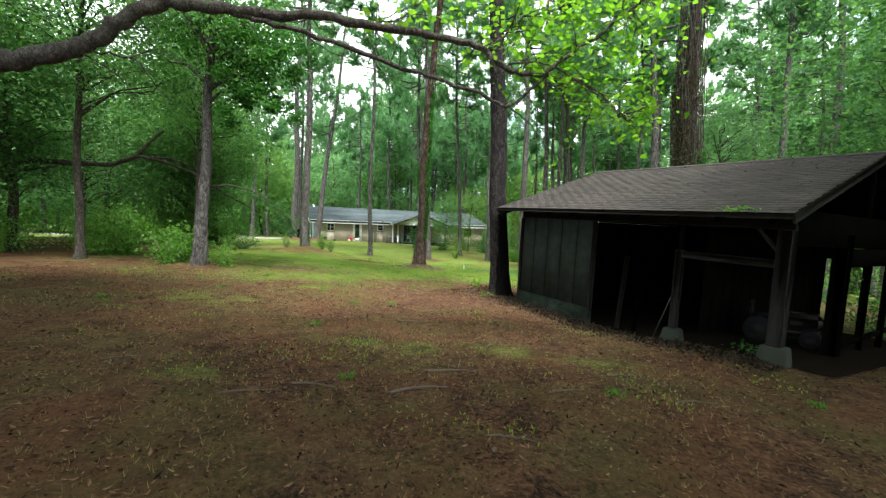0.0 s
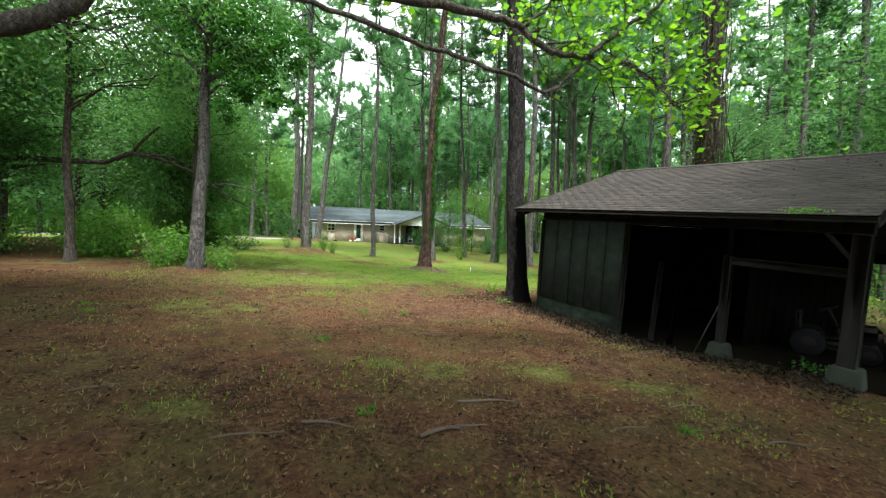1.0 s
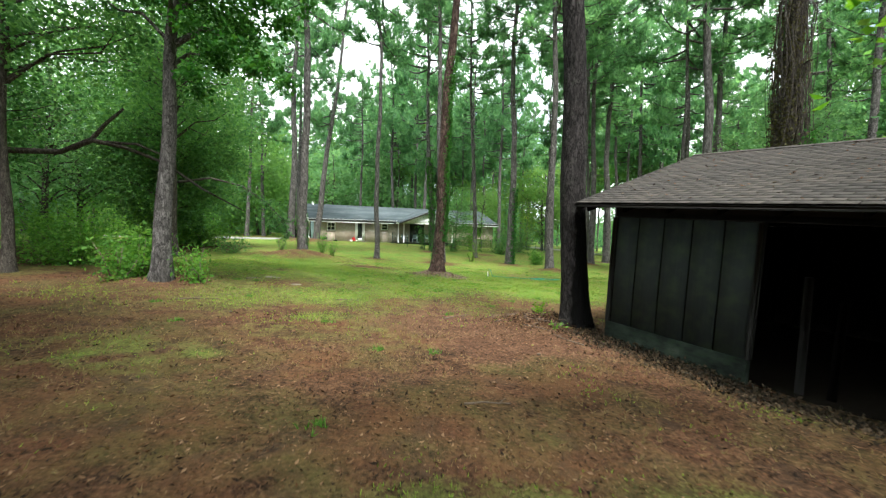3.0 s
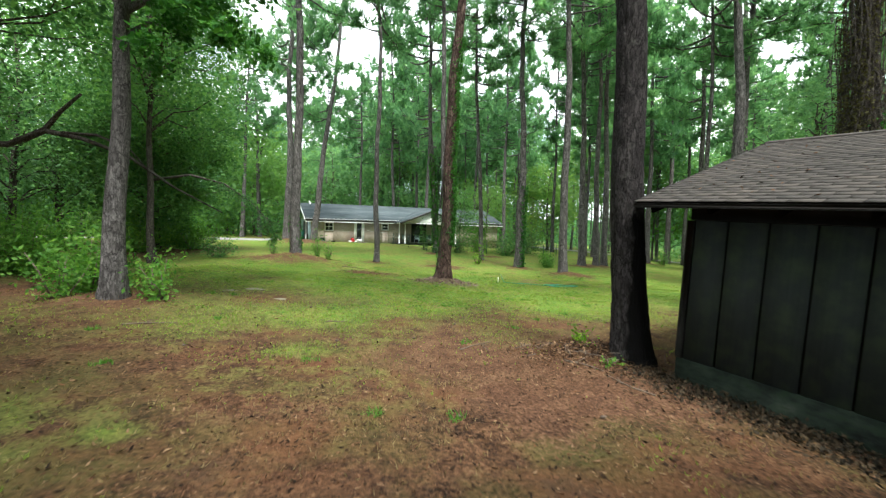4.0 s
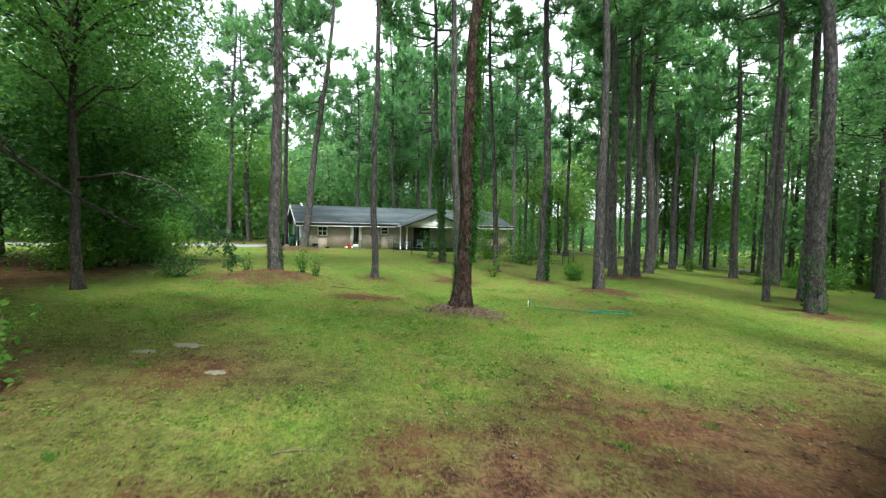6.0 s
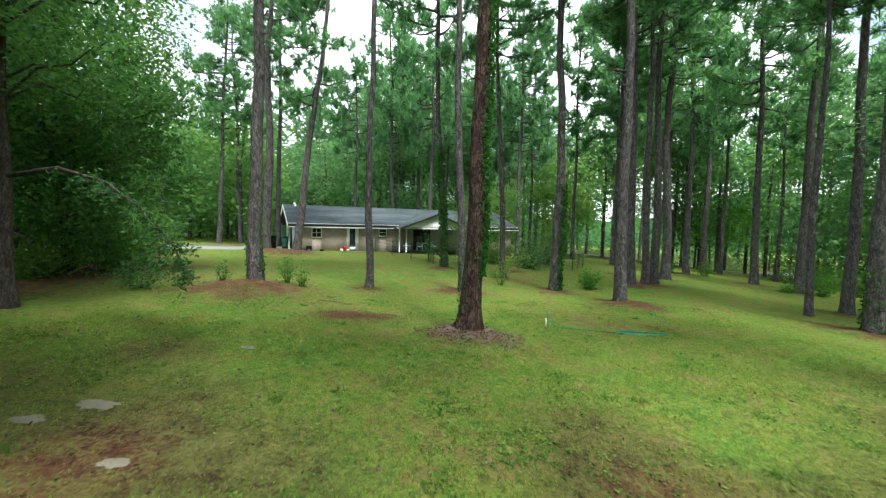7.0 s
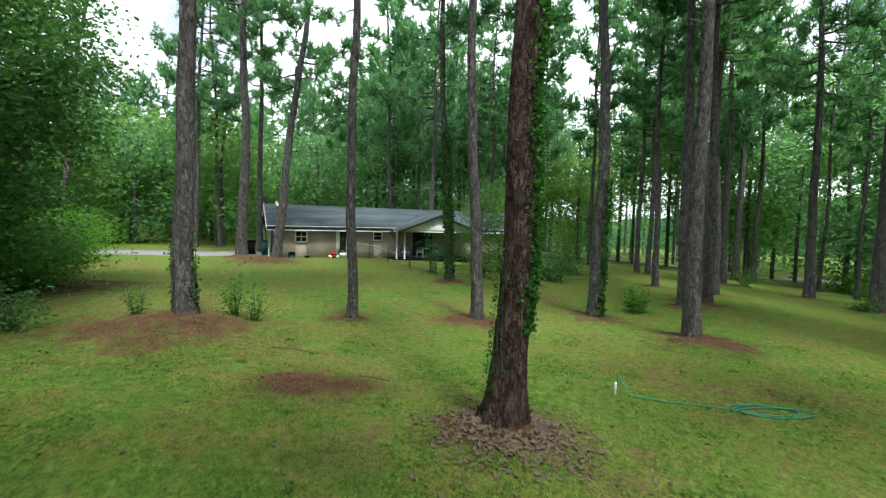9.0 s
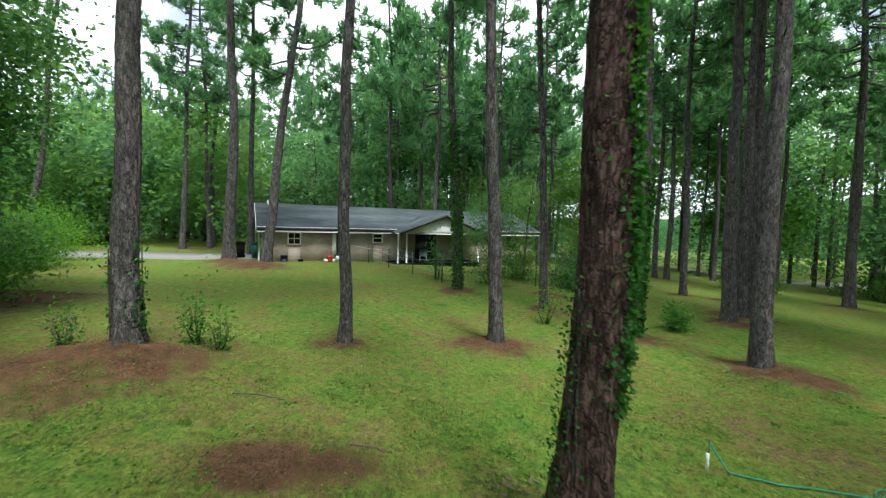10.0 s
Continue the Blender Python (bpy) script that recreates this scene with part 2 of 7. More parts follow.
def ground_material():
    m = Nodes("lawn_and_litter")
    vec = m.coord()
    grass = m.add("ShaderNodeAttribute")
    grass.attribute_name = "grass"
    straw = m.add("ShaderNodeAttribute")
    straw.attribute_name = "straw"
    n0 = m.noise(vec, 0.22, 3.0)
    n1 = m.noise(vec, 0.8, 5.0, 0.6)
    n2 = m.noise(vec, 3.2, 5.0, 0.65)
    n3 = m.noise(vec, 22.0, 5.0, 0.7)
    n4 = m.noise(vec, 90.0, 3.0, 0.7)
    clump = m.noise(vec, 8.0, 6.0, 0.72)
    # lawn: fresh green, olive and thin brown places, broken up clump by clump
    lawn = m.ramp(m.math('ADD', m.math('ADD', m.math('MULTIPLY', n0, 0.3), m.math('MULTIPLY', n1, 0.35)), m.math('MULTIPLY', n2, 0.35)),
                  [(0.34, (0.054, 0.138, 0.017)), (0.42, (0.09, 0.178, 0.023)), (0.49, (0.128, 0.178, 0.029)), (0.55, (0.158, 0.155, 0.038)), (0.62, (0.165, 0.115, 0.055))])
    lawn = m.mix(m.ramp(clump, [(0.48, (0, 0, 0)), (0.64, (0.85, 0.85, 0.85))]), lawn, (0.038, 0.074, 0.014))
    lawn = m.mix(m.ramp(m.noise(vec, 5.0, 6.0, 0.75), [(0.53, (0, 0, 0)), (0.68, (0.75, 0.75, 0.75))]), lawn, (0.21, 0.26, 0.055))
    lawn = m.mix(m.ramp(n3, [(0.36, (0.7, 0.7, 0.7)), (0.52, (0, 0, 0))]), lawn, (0.035, 0.045, 0.010))
    thin = m.ramp(grass.outputs["Fac"], [(0.55, (0.75, 0.75, 0.75)), (1.0, (0, 0, 0))])
    olive = m.ramp(m.math('ADD', m.math('MULTIPLY', n2, 0.4), m.math('MULTIPLY', n3, 0.6)),
                   [(0.38, (0.020, 0.024, 0.009)), (0.49, (0.058, 0.074, 0.018)), (0.58, (0.10, 0.118, 0.030)), (0.68, (0.15, 0.11, 0.05))])
    lawn = m.mix(thin, lawn, olive)
    # litter: dark humus, red-brown needles and leaf crumbs
    bare = m.ramp(m.math('ADD', m.math('MULTIPLY', n2, 0.4), m.math('MULTIPLY', n3, 0.6)),
                  [(0.40, (0.015, 0.009, 0.006)), (0.48, (0.060, 0.031, 0.017)), (0.56, (0.115, 0.060, 0.031)), (0.66, (0.18, 0.105, 0.058))])
    moss = m.ramp(m.noise(vec, 0.8, 6.0, 0.65), [(0.44, (0, 0, 0)), (0.62, (0.65, 0.65, 0.65))])
    bare = m.mix(moss, bare, m.mix(n3, (0.040, 0.046, 0.012), (0.082, 0.084, 0.022)))
    rust = m.ramp(m.noise(m.coord((1.0, 1.4, 1.0)), 0.6, 5.0, 0.6), [(0.47, (0, 0, 0)), (0.64, (0.65, 0.65, 0.65))])
    bare = m.mix(rust, bare, m.mix(n3, (0.050, 0.021, 0.011), (0.165, 0.073, 0.036)))
    humus = m.ramp(m.noise(vec, 1.7, 5.0, 0.7), [(0.55, (0, 0, 0)), (0.70, (0.65, 0.65, 0.65))])
    bare = m.mix(humus, bare, m.mix(n4, (0.018, 0.013, 0.009), (0.075, 0.05, 0.032)))
    crumbs = m.ramp(n4, [(0.60, (0, 0, 0)), (0.72, (0.6, 0.6, 0.6))])
    bare = m.mix(crumbs, bare, (0.20, 0.14, 0.09))
    st = m.ramp(m.math('ADD', m.math('MULTIPLY', n2, 0.35), m.math('MULTIPLY', n3, 0.65)),
                [(0.36, (0.021, 0.011, 0.007)), (0.50, (0.085, 0.043, 0.025)), (0.66, (0.175, 0.102, 0.06))])
    g = m.math('ADD', grass.outputs["Fac"], m.math('MULTIPLY', m.math('SUBTRACT', n2, 0.5), 1.1))
    g = m.math('ADD', g, m.math('MULTIPLY', m.math('SUBTRACT', n3, 0.5), 0.8))
    gf = m.ramp(g, [(0.35, (0, 0, 0)), (0.58, (0.6, 0.6, 0.6)), (0.9, (1, 1, 1))])
    col = m.mix(gf, bare, lawn)
    s = m.math('ADD', straw.outputs["Fac"], m.math('MULTIPLY', m.math('SUBTRACT', n3, 0.5), 1.6))
    sf = m.ramp(s, [(0.36, (0, 0, 0)), (0.66, (0.95, 0.95, 0.95))])
    col = m.mix(sf, col, st)
    h = m.math('ADD', m.math('ADD', m.math('MULTIPLY', n3, 0.6), m.math('MULTIPLY', n4, 0.25)), m.math('MULTIPLY', clump, 0.6))
    return m.surface(col, 0.95, m.bump(h, 0.9, 0.045), spec=0.1)


GROUND = ground_material()


# ---- mesh helpers ----
def mesh_np(name, verts, quads=None, tris=None, smooth=False):
    me = bpy.data.meshes.new(name)
    verts = np.asarray(verts, dtype=np.float32).reshape(-1, 3)
    loops, starts, at = [], [], 0
    for f, k in ((quads, 4), (tris, 3)):
        if f is not None and len(f):
            f = np.asarray(f, dtype=np.int32).reshape(-1, k)
            loops.append(f.ravel())
            starts.append(at + np.arange(len(f), dtype=np.int32) * k)
            at += f.size
    loops, starts = np.concatenate(loops), np.concatenate(starts)
    me.vertices.add(len(verts))
    me.vertices.foreach_set("co", verts.ravel())
    me.loops.add(len(loops))
    me.loops.foreach_set("vertex_index", loops)
    me.polygons.add(len(starts))
    me.polygons.foreach_set("loop_start", starts)
    if smooth:
        me.polygons.foreach_set("use_smooth", np.ones(len(starts), dtype=bool))
    me.update(calc_edges=True)
    return me


class Shape:
    """Gathers boxes, tubes and leaves into one mesh."""

    def __init__(self):
        self.v, self.q, self.t, self.n = [], [], [], 0

    def put(self, v, q=None, t=None):
        v = np.asarray(v, dtype=np.float32).reshape(-1, 3)
        if q is not None and len(q):
            self.q.append(np.asarray(q, dtype=np.int32).reshape(-1, 4) + self.n)
        if t is not None and len(t):
            self.t.append(np.asarray(t, dtype=np.int32).reshape(-1, 3) + self.n)
        self.v.append(v)
        self.n += len(v)
        return self

    def tube(self, pts, radii, seg=8, cap=True, flare=None):
        pts = np.asarray(pts, dtype=float)
        d = np.gradient(pts, axis=0)
        d /= np.linalg.norm(d, axis=1)[:, None] + 1e-9
        ref = np.where(np.abs(d[:, 2:3]) > 0.9, np.array([[1.0, 0, 0]]), np.array([[0, 0, 1.0]]))
        ref = ref[0:1] if np.abs(d[:, 2]).mean() > 0.75 else np.array([[0, 0, 1.0]])
        if np.abs(d[:, 2]).mean() > 0.75:
            ref = np.array([[1.0, 0, 0]])
        a = np.cross(np.broadcast_to(ref, d.shape), d)
        a /= np.linalg.norm(a, axis=1)[:, None] + 1e-9
        b = np.cross(d, a)
        ang = np.linspace(0, 2 * np.pi, seg, endpoint=False)
        r = np.asarray(radii, dtype=float)
        r = r[:, None] * np.ones((1, seg)) if r.ndim == 1 else r
        v = pts[:, None] + (a[:, None] * np.cos(ang)[None, :, None] + b[:, None] * np.sin(ang)[None, :, None]) * r[:, :, None]
        k = len(pts)
        i, j = np.meshgrid(np.arange(k - 1), np.arange(seg), indexing="ij")
        j2 = (j + 1) % seg
        q = np.stack([i * seg + j, i * seg + j2, (i + 1) * seg + j2, (i + 1) * seg + j], -1).reshape(-1, 4)
        v = v.reshape(-1, 3)
        t = []
        if cap:
            v = np.vstack([v, pts[0], pts[-1]])
            for jj in range(seg):
                t.append((k * seg, (jj + 1) % seg, jj))
                t.append((k * seg + 1, (k - 1) * seg + jj, (k - 1) * seg + (jj + 1) % seg))
        return self.put(v, q, t)

    def box(self, x0, y0, z0, x1, y1, z1, m=None, c=0.0):
        """A box with its edges cut by c."""
        if c <= 0:
            v = np.array([(x, y, z) for x in (x0, x1) for y in (y0, y1) for z in (z0, z1)], dtype=float)
            q = [(0, 1, 3, 2), (4, 6, 7, 5), (0, 4, 5, 1), (2, 3, 7, 6), (0, 2, 6, 4), (1, 5, 7, 3)]
            t = []
        else:
            lo, hi = np.array((x0, y0, z0)), np.array((x1, y1, z1))
            v, idx = [], {}
            for sx in (0, 1):
                for sy in (0, 1):
                    for sz in (0, 1):
                        s = np.array((sx, sy, sz))
                        base = np.where(s, hi, lo)
                        inn = np.where(s, -c, c)
                        for ax in range(3):
                            p = base + inn
                            p[ax] = base[ax]
                            idx[(sx, sy, sz, ax)] = len(v)
                            v.append(p)
            q, t = [], []
            for ax in range(3):
                o = [k for k in range(3) if k != ax]
                for s in (0, 1):
                    f = []
                    for a, b in ((0, 0), (1, 0), (1, 1), (0, 1)):
                        k = [0, 0, 0]
                        k[ax], k[o[0]], k[o[1]] = s, a, b
                        f.append(idx[(*k, ax)])
                    q.append(f if (s == 1) == (ax != 1) else f[::-1])
                    # edge cut along the axis ax
            for ax in range(3):
                o = [k for k in range(3) if k != ax]
                for a in (0, 1):
                    for b in (0, 1):
                        k0, k1 = [0, 0, 0], [0, 0, 0]
                        k0[ax], k1[ax] = 0, 1
                        for k in (k0, k1):
                            k[o[0]], k[o[1]] = a, b
                        f = [idx[(*k0, o[0])], idx[(*k1, o[0])], idx[(*k1, o[1])], idx[(*k0, o[1])]]
                        q.append(f if (a == b) == (ax != 1) else f[::-1])
            for sx in (0, 1):
                for sy in (0, 1):
                    for sz in (0, 1):
                        f = [idx[(sx, sy, sz, ax)] for ax in range(3)]
                        t.append(f if (sx + sy + sz) % 2 else f[::-1])
            v = np.array(v)
        if m is not None:
            v = np.array([m @ Vector(p) for p in v])
        return self.put(v, q, t)

    def leaves(self, centres, size, rng, aspect=0.6, flat=0.0, droop=0.0, form=4):
        """One small leaf at every centre, turned at random."""
        c = np.asarray(centres, dtype=float).reshape(-1, 3)
        n = len(c)
        d = rng.normal(size=(n, 3))
        d[:, 2] = d[:, 2] * (1 - flat) - droop
        d /= np.linalg.norm(d, axis=1)[:, None] + 1e-9
        w = np.cross(d, rng.normal(size=(n, 3)) * np.array([1 - flat * 0.8, 1 - flat * 0.8, 1.0]) + np.array([0, 0, flat * 2.0]))
        w /= np.linalg.norm(w, axis=1)[:, None] + 1e-9
        s = (np.asarray(size) * (0.65 + 0.7 * rng.random(n)))[:, None]
        if form == 3:
            v = np.stack([c - w * s * aspect * 0.5, c + w * s * aspect * 0.5, c + d * s], 1)
            return self.put(v.reshape(-1, 3), None, np.arange(n * 3).reshape(-1, 3))
        k = np.cross(d, w) * 0.12 * s
        v = np.stack([c, c + d * s * 0.45 + w * s * aspect * 0.5 + k, c + d * s, c + d * s * 0.45 - w * s * aspect * 0.5 + k], 1)
        return self.put(v.reshape(-1, 3), np.arange(n * 4).reshape(-1, 4))

    def tufts(self, centres, axes, length, rng, blades=14, width=0.05, spread=0.8):
        """Bunches of thin needles that spread about an axis."""
        c = np.repeat(np.asarray(centres, dtype=float), blades, axis=0)
        a = np.repeat(np.asarray(axes, dtype=float), blades, axis=0)
        n = len(c)
        d = a + rng.normal(size=(n, 3)) * spread
        d /= np.linalg.norm(d, axis=1)[:, None] + 1e-9
        w = np.cross(d, rng.normal(size=(n, 3)))
        w /= np.linalg.norm(w, axis=1)[:, None] + 1e-9
        s = (length * (0.6 + 0.6 * rng.random(n)))[:, None]
        v = np.stack([c - w * width * 0.5, c + w * width * 0.5, c + d * s], 1)
        return self.put(v.reshape(-1, 3), None, np.arange(n * 3).reshape(-1, 3))

    def mesh(self, name, smooth=False):
        v = np.concatenate(self.v)
        q = np.concatenate(self.q) if self.q else None
        t = np.concatenate(self.t) if self.t else None
        return mesh_np(name, v, q, t, smooth)


def part(name, shape, material, parent=None, label="", smooth=False):
    """Links a shape as one mesh object, under a thing or a part where one is given."""
    me = shape if isinstance(shape, bpy.types.Mesh) else shape.mesh(name, smooth)
    if not me.materials:
        me.materials.append(material)
    ob = new(name, me)
    if parent is not None:
        ob.parent = parent
    if label:
        ob["label"] = label
    return ob


def thing(name, m, label, category, group="", kind=""):
    ob = new(name)
    ob.empty_display_size = 0.3
    ob.matrix_world = m
    return tagged(ob, label, category, group, kind)


# ---- the lie of the land ----
def hash2(ix, iy, seed):
    h = np.sin(ix * 127.1 + iy * 311.7 + seed * 74.7) * 43758.5453
    return h - np.floor(h)


def value_noise(x, y, scale, seed=0):
    x, y = np.asarray(x, dtype=float) * scale, np.asarray(y, dtype=float) * scale
    ix, iy = np.floor(x), np.floor(y)
    fx, fy = x - ix, y - iy
    fx, fy = fx * fx * (3 - 2 * fx), fy * fy * (3 - 2 * fy)
    a, b = hash2(ix, iy, seed), hash2(ix + 1, iy, seed)
    c, d = hash2(ix, iy + 1, seed), hash2(ix + 1, iy + 1, seed)
    return (a * (1 - fx) + b * fx) * (1 - fy) + (c * (1 - fx) + d * fx) * fy


# pine-straw mounds round the trunks: x, y, radius, height
MOUNDS = [(-8.85, 26.45, 2.15, 0.30), (-5.35, 29.4, 0.75, 0.05), (-1.45, 22.95, 1.0, 0.17), (-1.5, 30.8, 1.1, 0.07),
          (-2.5, 38.4, 1.1, 0.08), (0.85, 35.6, 0.7, 0.05), (3.0, 32.4, 1.2, 0.10), (5.2, 29.4, 1.25, 0.17),
          (7.7, 35.1, 1.1, 0.10), (9.4, 36.9, 1.5, 0.10), (9.9, 42.5, 1.0, 0.08), (12.5, 41.5, 1.6, 0.10), (21.0, 45.0, 1.3, 0.10),
          (20.6, 40.1, 1.4, 0.10), (15.4, 31.0, 1.0, 0.08), (12.0, 26.3, 1.2, 0.10), (13.4, 53.0, 1.5, 0.1), (-13.5, 41.7, 2.2, 0.28), (-15.9, 43.0, 1.7, 0.24),
          (-8.2, 14.6, 1.5, 0.15), (19.0, 50.5, 1.5, 0.1), (-4.9, 24.1, 0.8, 0.025), (-4.05, 24.2, 0.7, 0.02), (1.2, 12.9, 1.25, 0.13),
          (-24.7, 54.2, 2.0, 0.1), (1.8, 39.0, 0.9, 0.05)]


def land(x, y):
    """The bare height of the ground."""
    cx, cy = np.clip(x, -40, 40), np.clip(y, -10, 70)
    z = 0.137 - 0.042 * cx - 0.0052 * cy - 0.00091 * cx * cx
    z = z + 0.14 * np.exp(-(((x + 8) / 11) ** 2 + ((y - 48) / 8) ** 2)) - 0.10 * np.exp(-(((x - 3) / 5) ** 2 + ((y - 28) / 6) ** 2))
    z = z + 0.12 * np.exp(-((x - 5.3) ** 2 + (y - 7.2) ** 2) / 8)
    z = z - 0.34 * np.exp(-(((x + 1) / 6.5) ** 2 + ((y - 28) / 8.5) ** 2)) - 0.12 * np.exp(-((x - 3.7) ** 2 + (y - 9.6) ** 2) / 1.6)
    return z + 0.06 * np.exp(-((x + 0.5) ** 2 / 20 + (y - 4) ** 2 / 16))


def height(x, y):
    x, y = np.asarray(x, dtype=float), np.asarray(y, dtype=float)
    z = land(x, y) + 0.05 * (value_noise(x, y, 0.45, 3) - 0.5) + 0.035 * (value_noise(x, y, 1.7, 5) - 0.5) + 0.016 * (value_noise(x, y, 4.3, 6) - 0.5)
    for mx, my, r, h in MOUNDS:
        d2 = ((x - mx) ** 2 + (y - my) ** 2) / (r * r)
        z = z + 1.25 * h * np.exp(-1.9 * d2) * (0.8 + 0.4 * value_noise(x, y, 2.6, 9))
    return z


def grass_cover(x, y):
    """0: litter and bare soil, 1: full lawn."""
    x, y = np.asarray(x, dtype=float), np.asarray(y, dtype=float)
    edge = 11.5 + 0.42 * np.maximum(0, -3.8 - x) + 0.35 * np.maximum(0, x - 1.0)
    edge = np.minimum(edge, 19.0)
    g = (y - edge) / 9.5 + 0.27 + 0.8 * (value_noise(x, y, 0.55, 9) - 0.5)
    g = g + 0.16 * np.exp(-(((x + 3.0) / 4.2) ** 2 + ((y - 12.0) / 1.8) ** 2))
    g = np.where(y < edge, np.minimum(g, 0.65), g)
    g = g - 0.38 * np.exp(-(((x + 0.4) / 2.1) ** 2 + ((y - 10.7) / 1.5) ** 2))
    # green islands in the litter
    for px, py, rx, ry, k in ((-4.6, 9.5, 2.4, 1.2, 0.8), (-0.2, 7.0, 1.0, 0.45, 0.7), (1.3, 7.0, 0.9, 0.5, 0.66), (2.5, 6.75, 0.9, 0.4, 0.48),
                              (3.6, 6.4, 0.7, 0.35, 0.42), (-2.3, 5.3, 0.5, 0.3, 0.6), (-3.6, 7.9, 1.2, 0.35, 0.45), (-3.4, 12.4, 1.3, 0.7, 0.7), (-2.0, 12.1, 0.8, 0.5, 0.7), (-6.6, 12.2, 1.6, 0.6, 0.5)):
        n = 0.45 + 1.1 * value_noise(x, y, 2.3, 47)
        g = np.maximum(g, k * n * np.exp(-(((x - px) / rx) ** 2 + ((y - py) / ry) ** 2)))
    g = np.where((x < -13) & (y < 33), np.minimum(g, 1.0 - (-13 - x) * 0.25), g)
    ragged = 2.0 * (value_noise(x, y, 0.7, 53) - 0.5)
    behind = np.clip((x - 8.0 + ragged) / 2.0, 0, 1) * np.clip((17.5 - y + ragged) / 2.5, 0, 1)
    g = np.maximum(g, behind * (0.62 + 0.5 * (value_noise(x, y, 0.9, 52) - 0.5)))
    g = g - 0.55 * np.clip(value_noise(x, y, 0.33, 21) - 0.56, 0, 1) * (y < 27)
    return np.clip(g, 0, 1)


def straw_cover(x, y):
    x, y = np.asarray(x, dtype=float), np.asarray(y, dtype=float)
    s = np.clip(1.25 - np.abs(y - 12.1) / 2.2 - np.maximum(0, np.abs(x - 0.5) - 1.7) * 0.5 + 1.1 * (value_noise(x, y, 0.8, 31) - 0.5), 0, 1) * 0.75
    for mx, my, r, h in MOUNDS:
        d = np.sqrt(((x - mx) / 1.15) ** 2 + (y - my) ** 2) / r
        s = np.maximum(s, np.clip(1.2 - d + 0.5 * (value_noise(x, y, 1.3, 2) - 0.5) + 0.5 * (value_noise(x, y, 4.5, 8) - 0.5), 0, 1))
    return s


def build_ground():
    def steps(lo, hi, fine, reach):
        mid = np.arange(lo, hi + 1e-6, fine)
        grow, out = fine, []
        x = hi
        while x < hi + reach:
            grow *= 1.075
            x += grow
            out.append(x)
        out = np.array(out)
        return np.concatenate([(lo - (out - hi))[::-1], mid, out])
    xs, ys = steps(-14, 12, 0.14, 900), steps(1.5, 34, 0.14, 900)
    gx, gy = np.meshgrid(xs, ys, indexing="xy")
    z = height(gx, gy)
    v = np.stack([gx, gy, z], -1).reshape(-1, 3)
    w = len(xs)
    i, j = np.meshgrid(np.arange(len(ys) - 1), np.arange(w - 1), indexing="ij")
    q = np.stack([i * w + j, i * w + j + 1, (i + 1) * w + j + 1, (i + 1) * w + j], -1).reshape(-1, 4)
    me = mesh_np("ground", v, q, None, True)
    for key, val in (("grass", grass_cover(gx, gy)), ("straw", straw_cover(gx, gy))):
        a = me.attributes.new(key, 'FLOAT', 'POINT')
        a.data.foreach_set("value", val.ravel().astype(np.float32))
    ob = part("ground", me, GROUND)
    tagged(ob, "lawn giving way to brown leaf litter and straw mounds", "ground", kind="structure")


build_ground()


# ---- the shed ----
SHED = Matrix.Translation((2.192, 12.034, 0.03)) @ Matrix.Rotation(radians(-56.8), 4, 'Z') @ Matrix.Rotation(radians(2.45), 4, 'Y')
ROOF_U0, ROOF_U1, ROOF_N0, RIDGE_N, ROOF_N1 = -0.66, 5.80, -0.42, 3.46, 7.34
EAVE_Z, RIDGE_Z = 2.42, 3.72


def shingle_material(name, single):
    m = Nodes(name)
    rnd = m.add("ShaderNodeObjectInfo").outputs["Random"]
    isl = m.add("ShaderNodeNewGeometry").outputs["Random Per Island"]
    n = m.noise(m.add("ShaderNodeNewGeometry").outputs["Position"], 1.3, 5.0, 0.6)
    f = m.noise(m.coord(), 120.0, 3.0, 0.7)
    r = rnd if single else isl
    col = m.ramp(m.math('ADD', m.math('MULTIPLY', r, 0.22), m.math('MULTIPLY', n, 0.78)),
                 [(0.2, (0.036, 0.034, 0.032)), (0.5, (0.056, 0.051, 0.047)), (0.72, (0.08, 0.070, 0.061)), (0.9, (0.115, 0.088, 0.067))])
    col = m.mix(m.math('MULTIPLY', f, 0.5), col, (0.05, 0.046, 0.043))
    return m.surface(col, 0.95, m.bump(f, 0.5, 0.004), spec=0.1)


SHINGLE, SHINGLE_JOINED = shingle_material("old_brown_shingle", True), shingle_material("old_brown_shingle_courses", False)


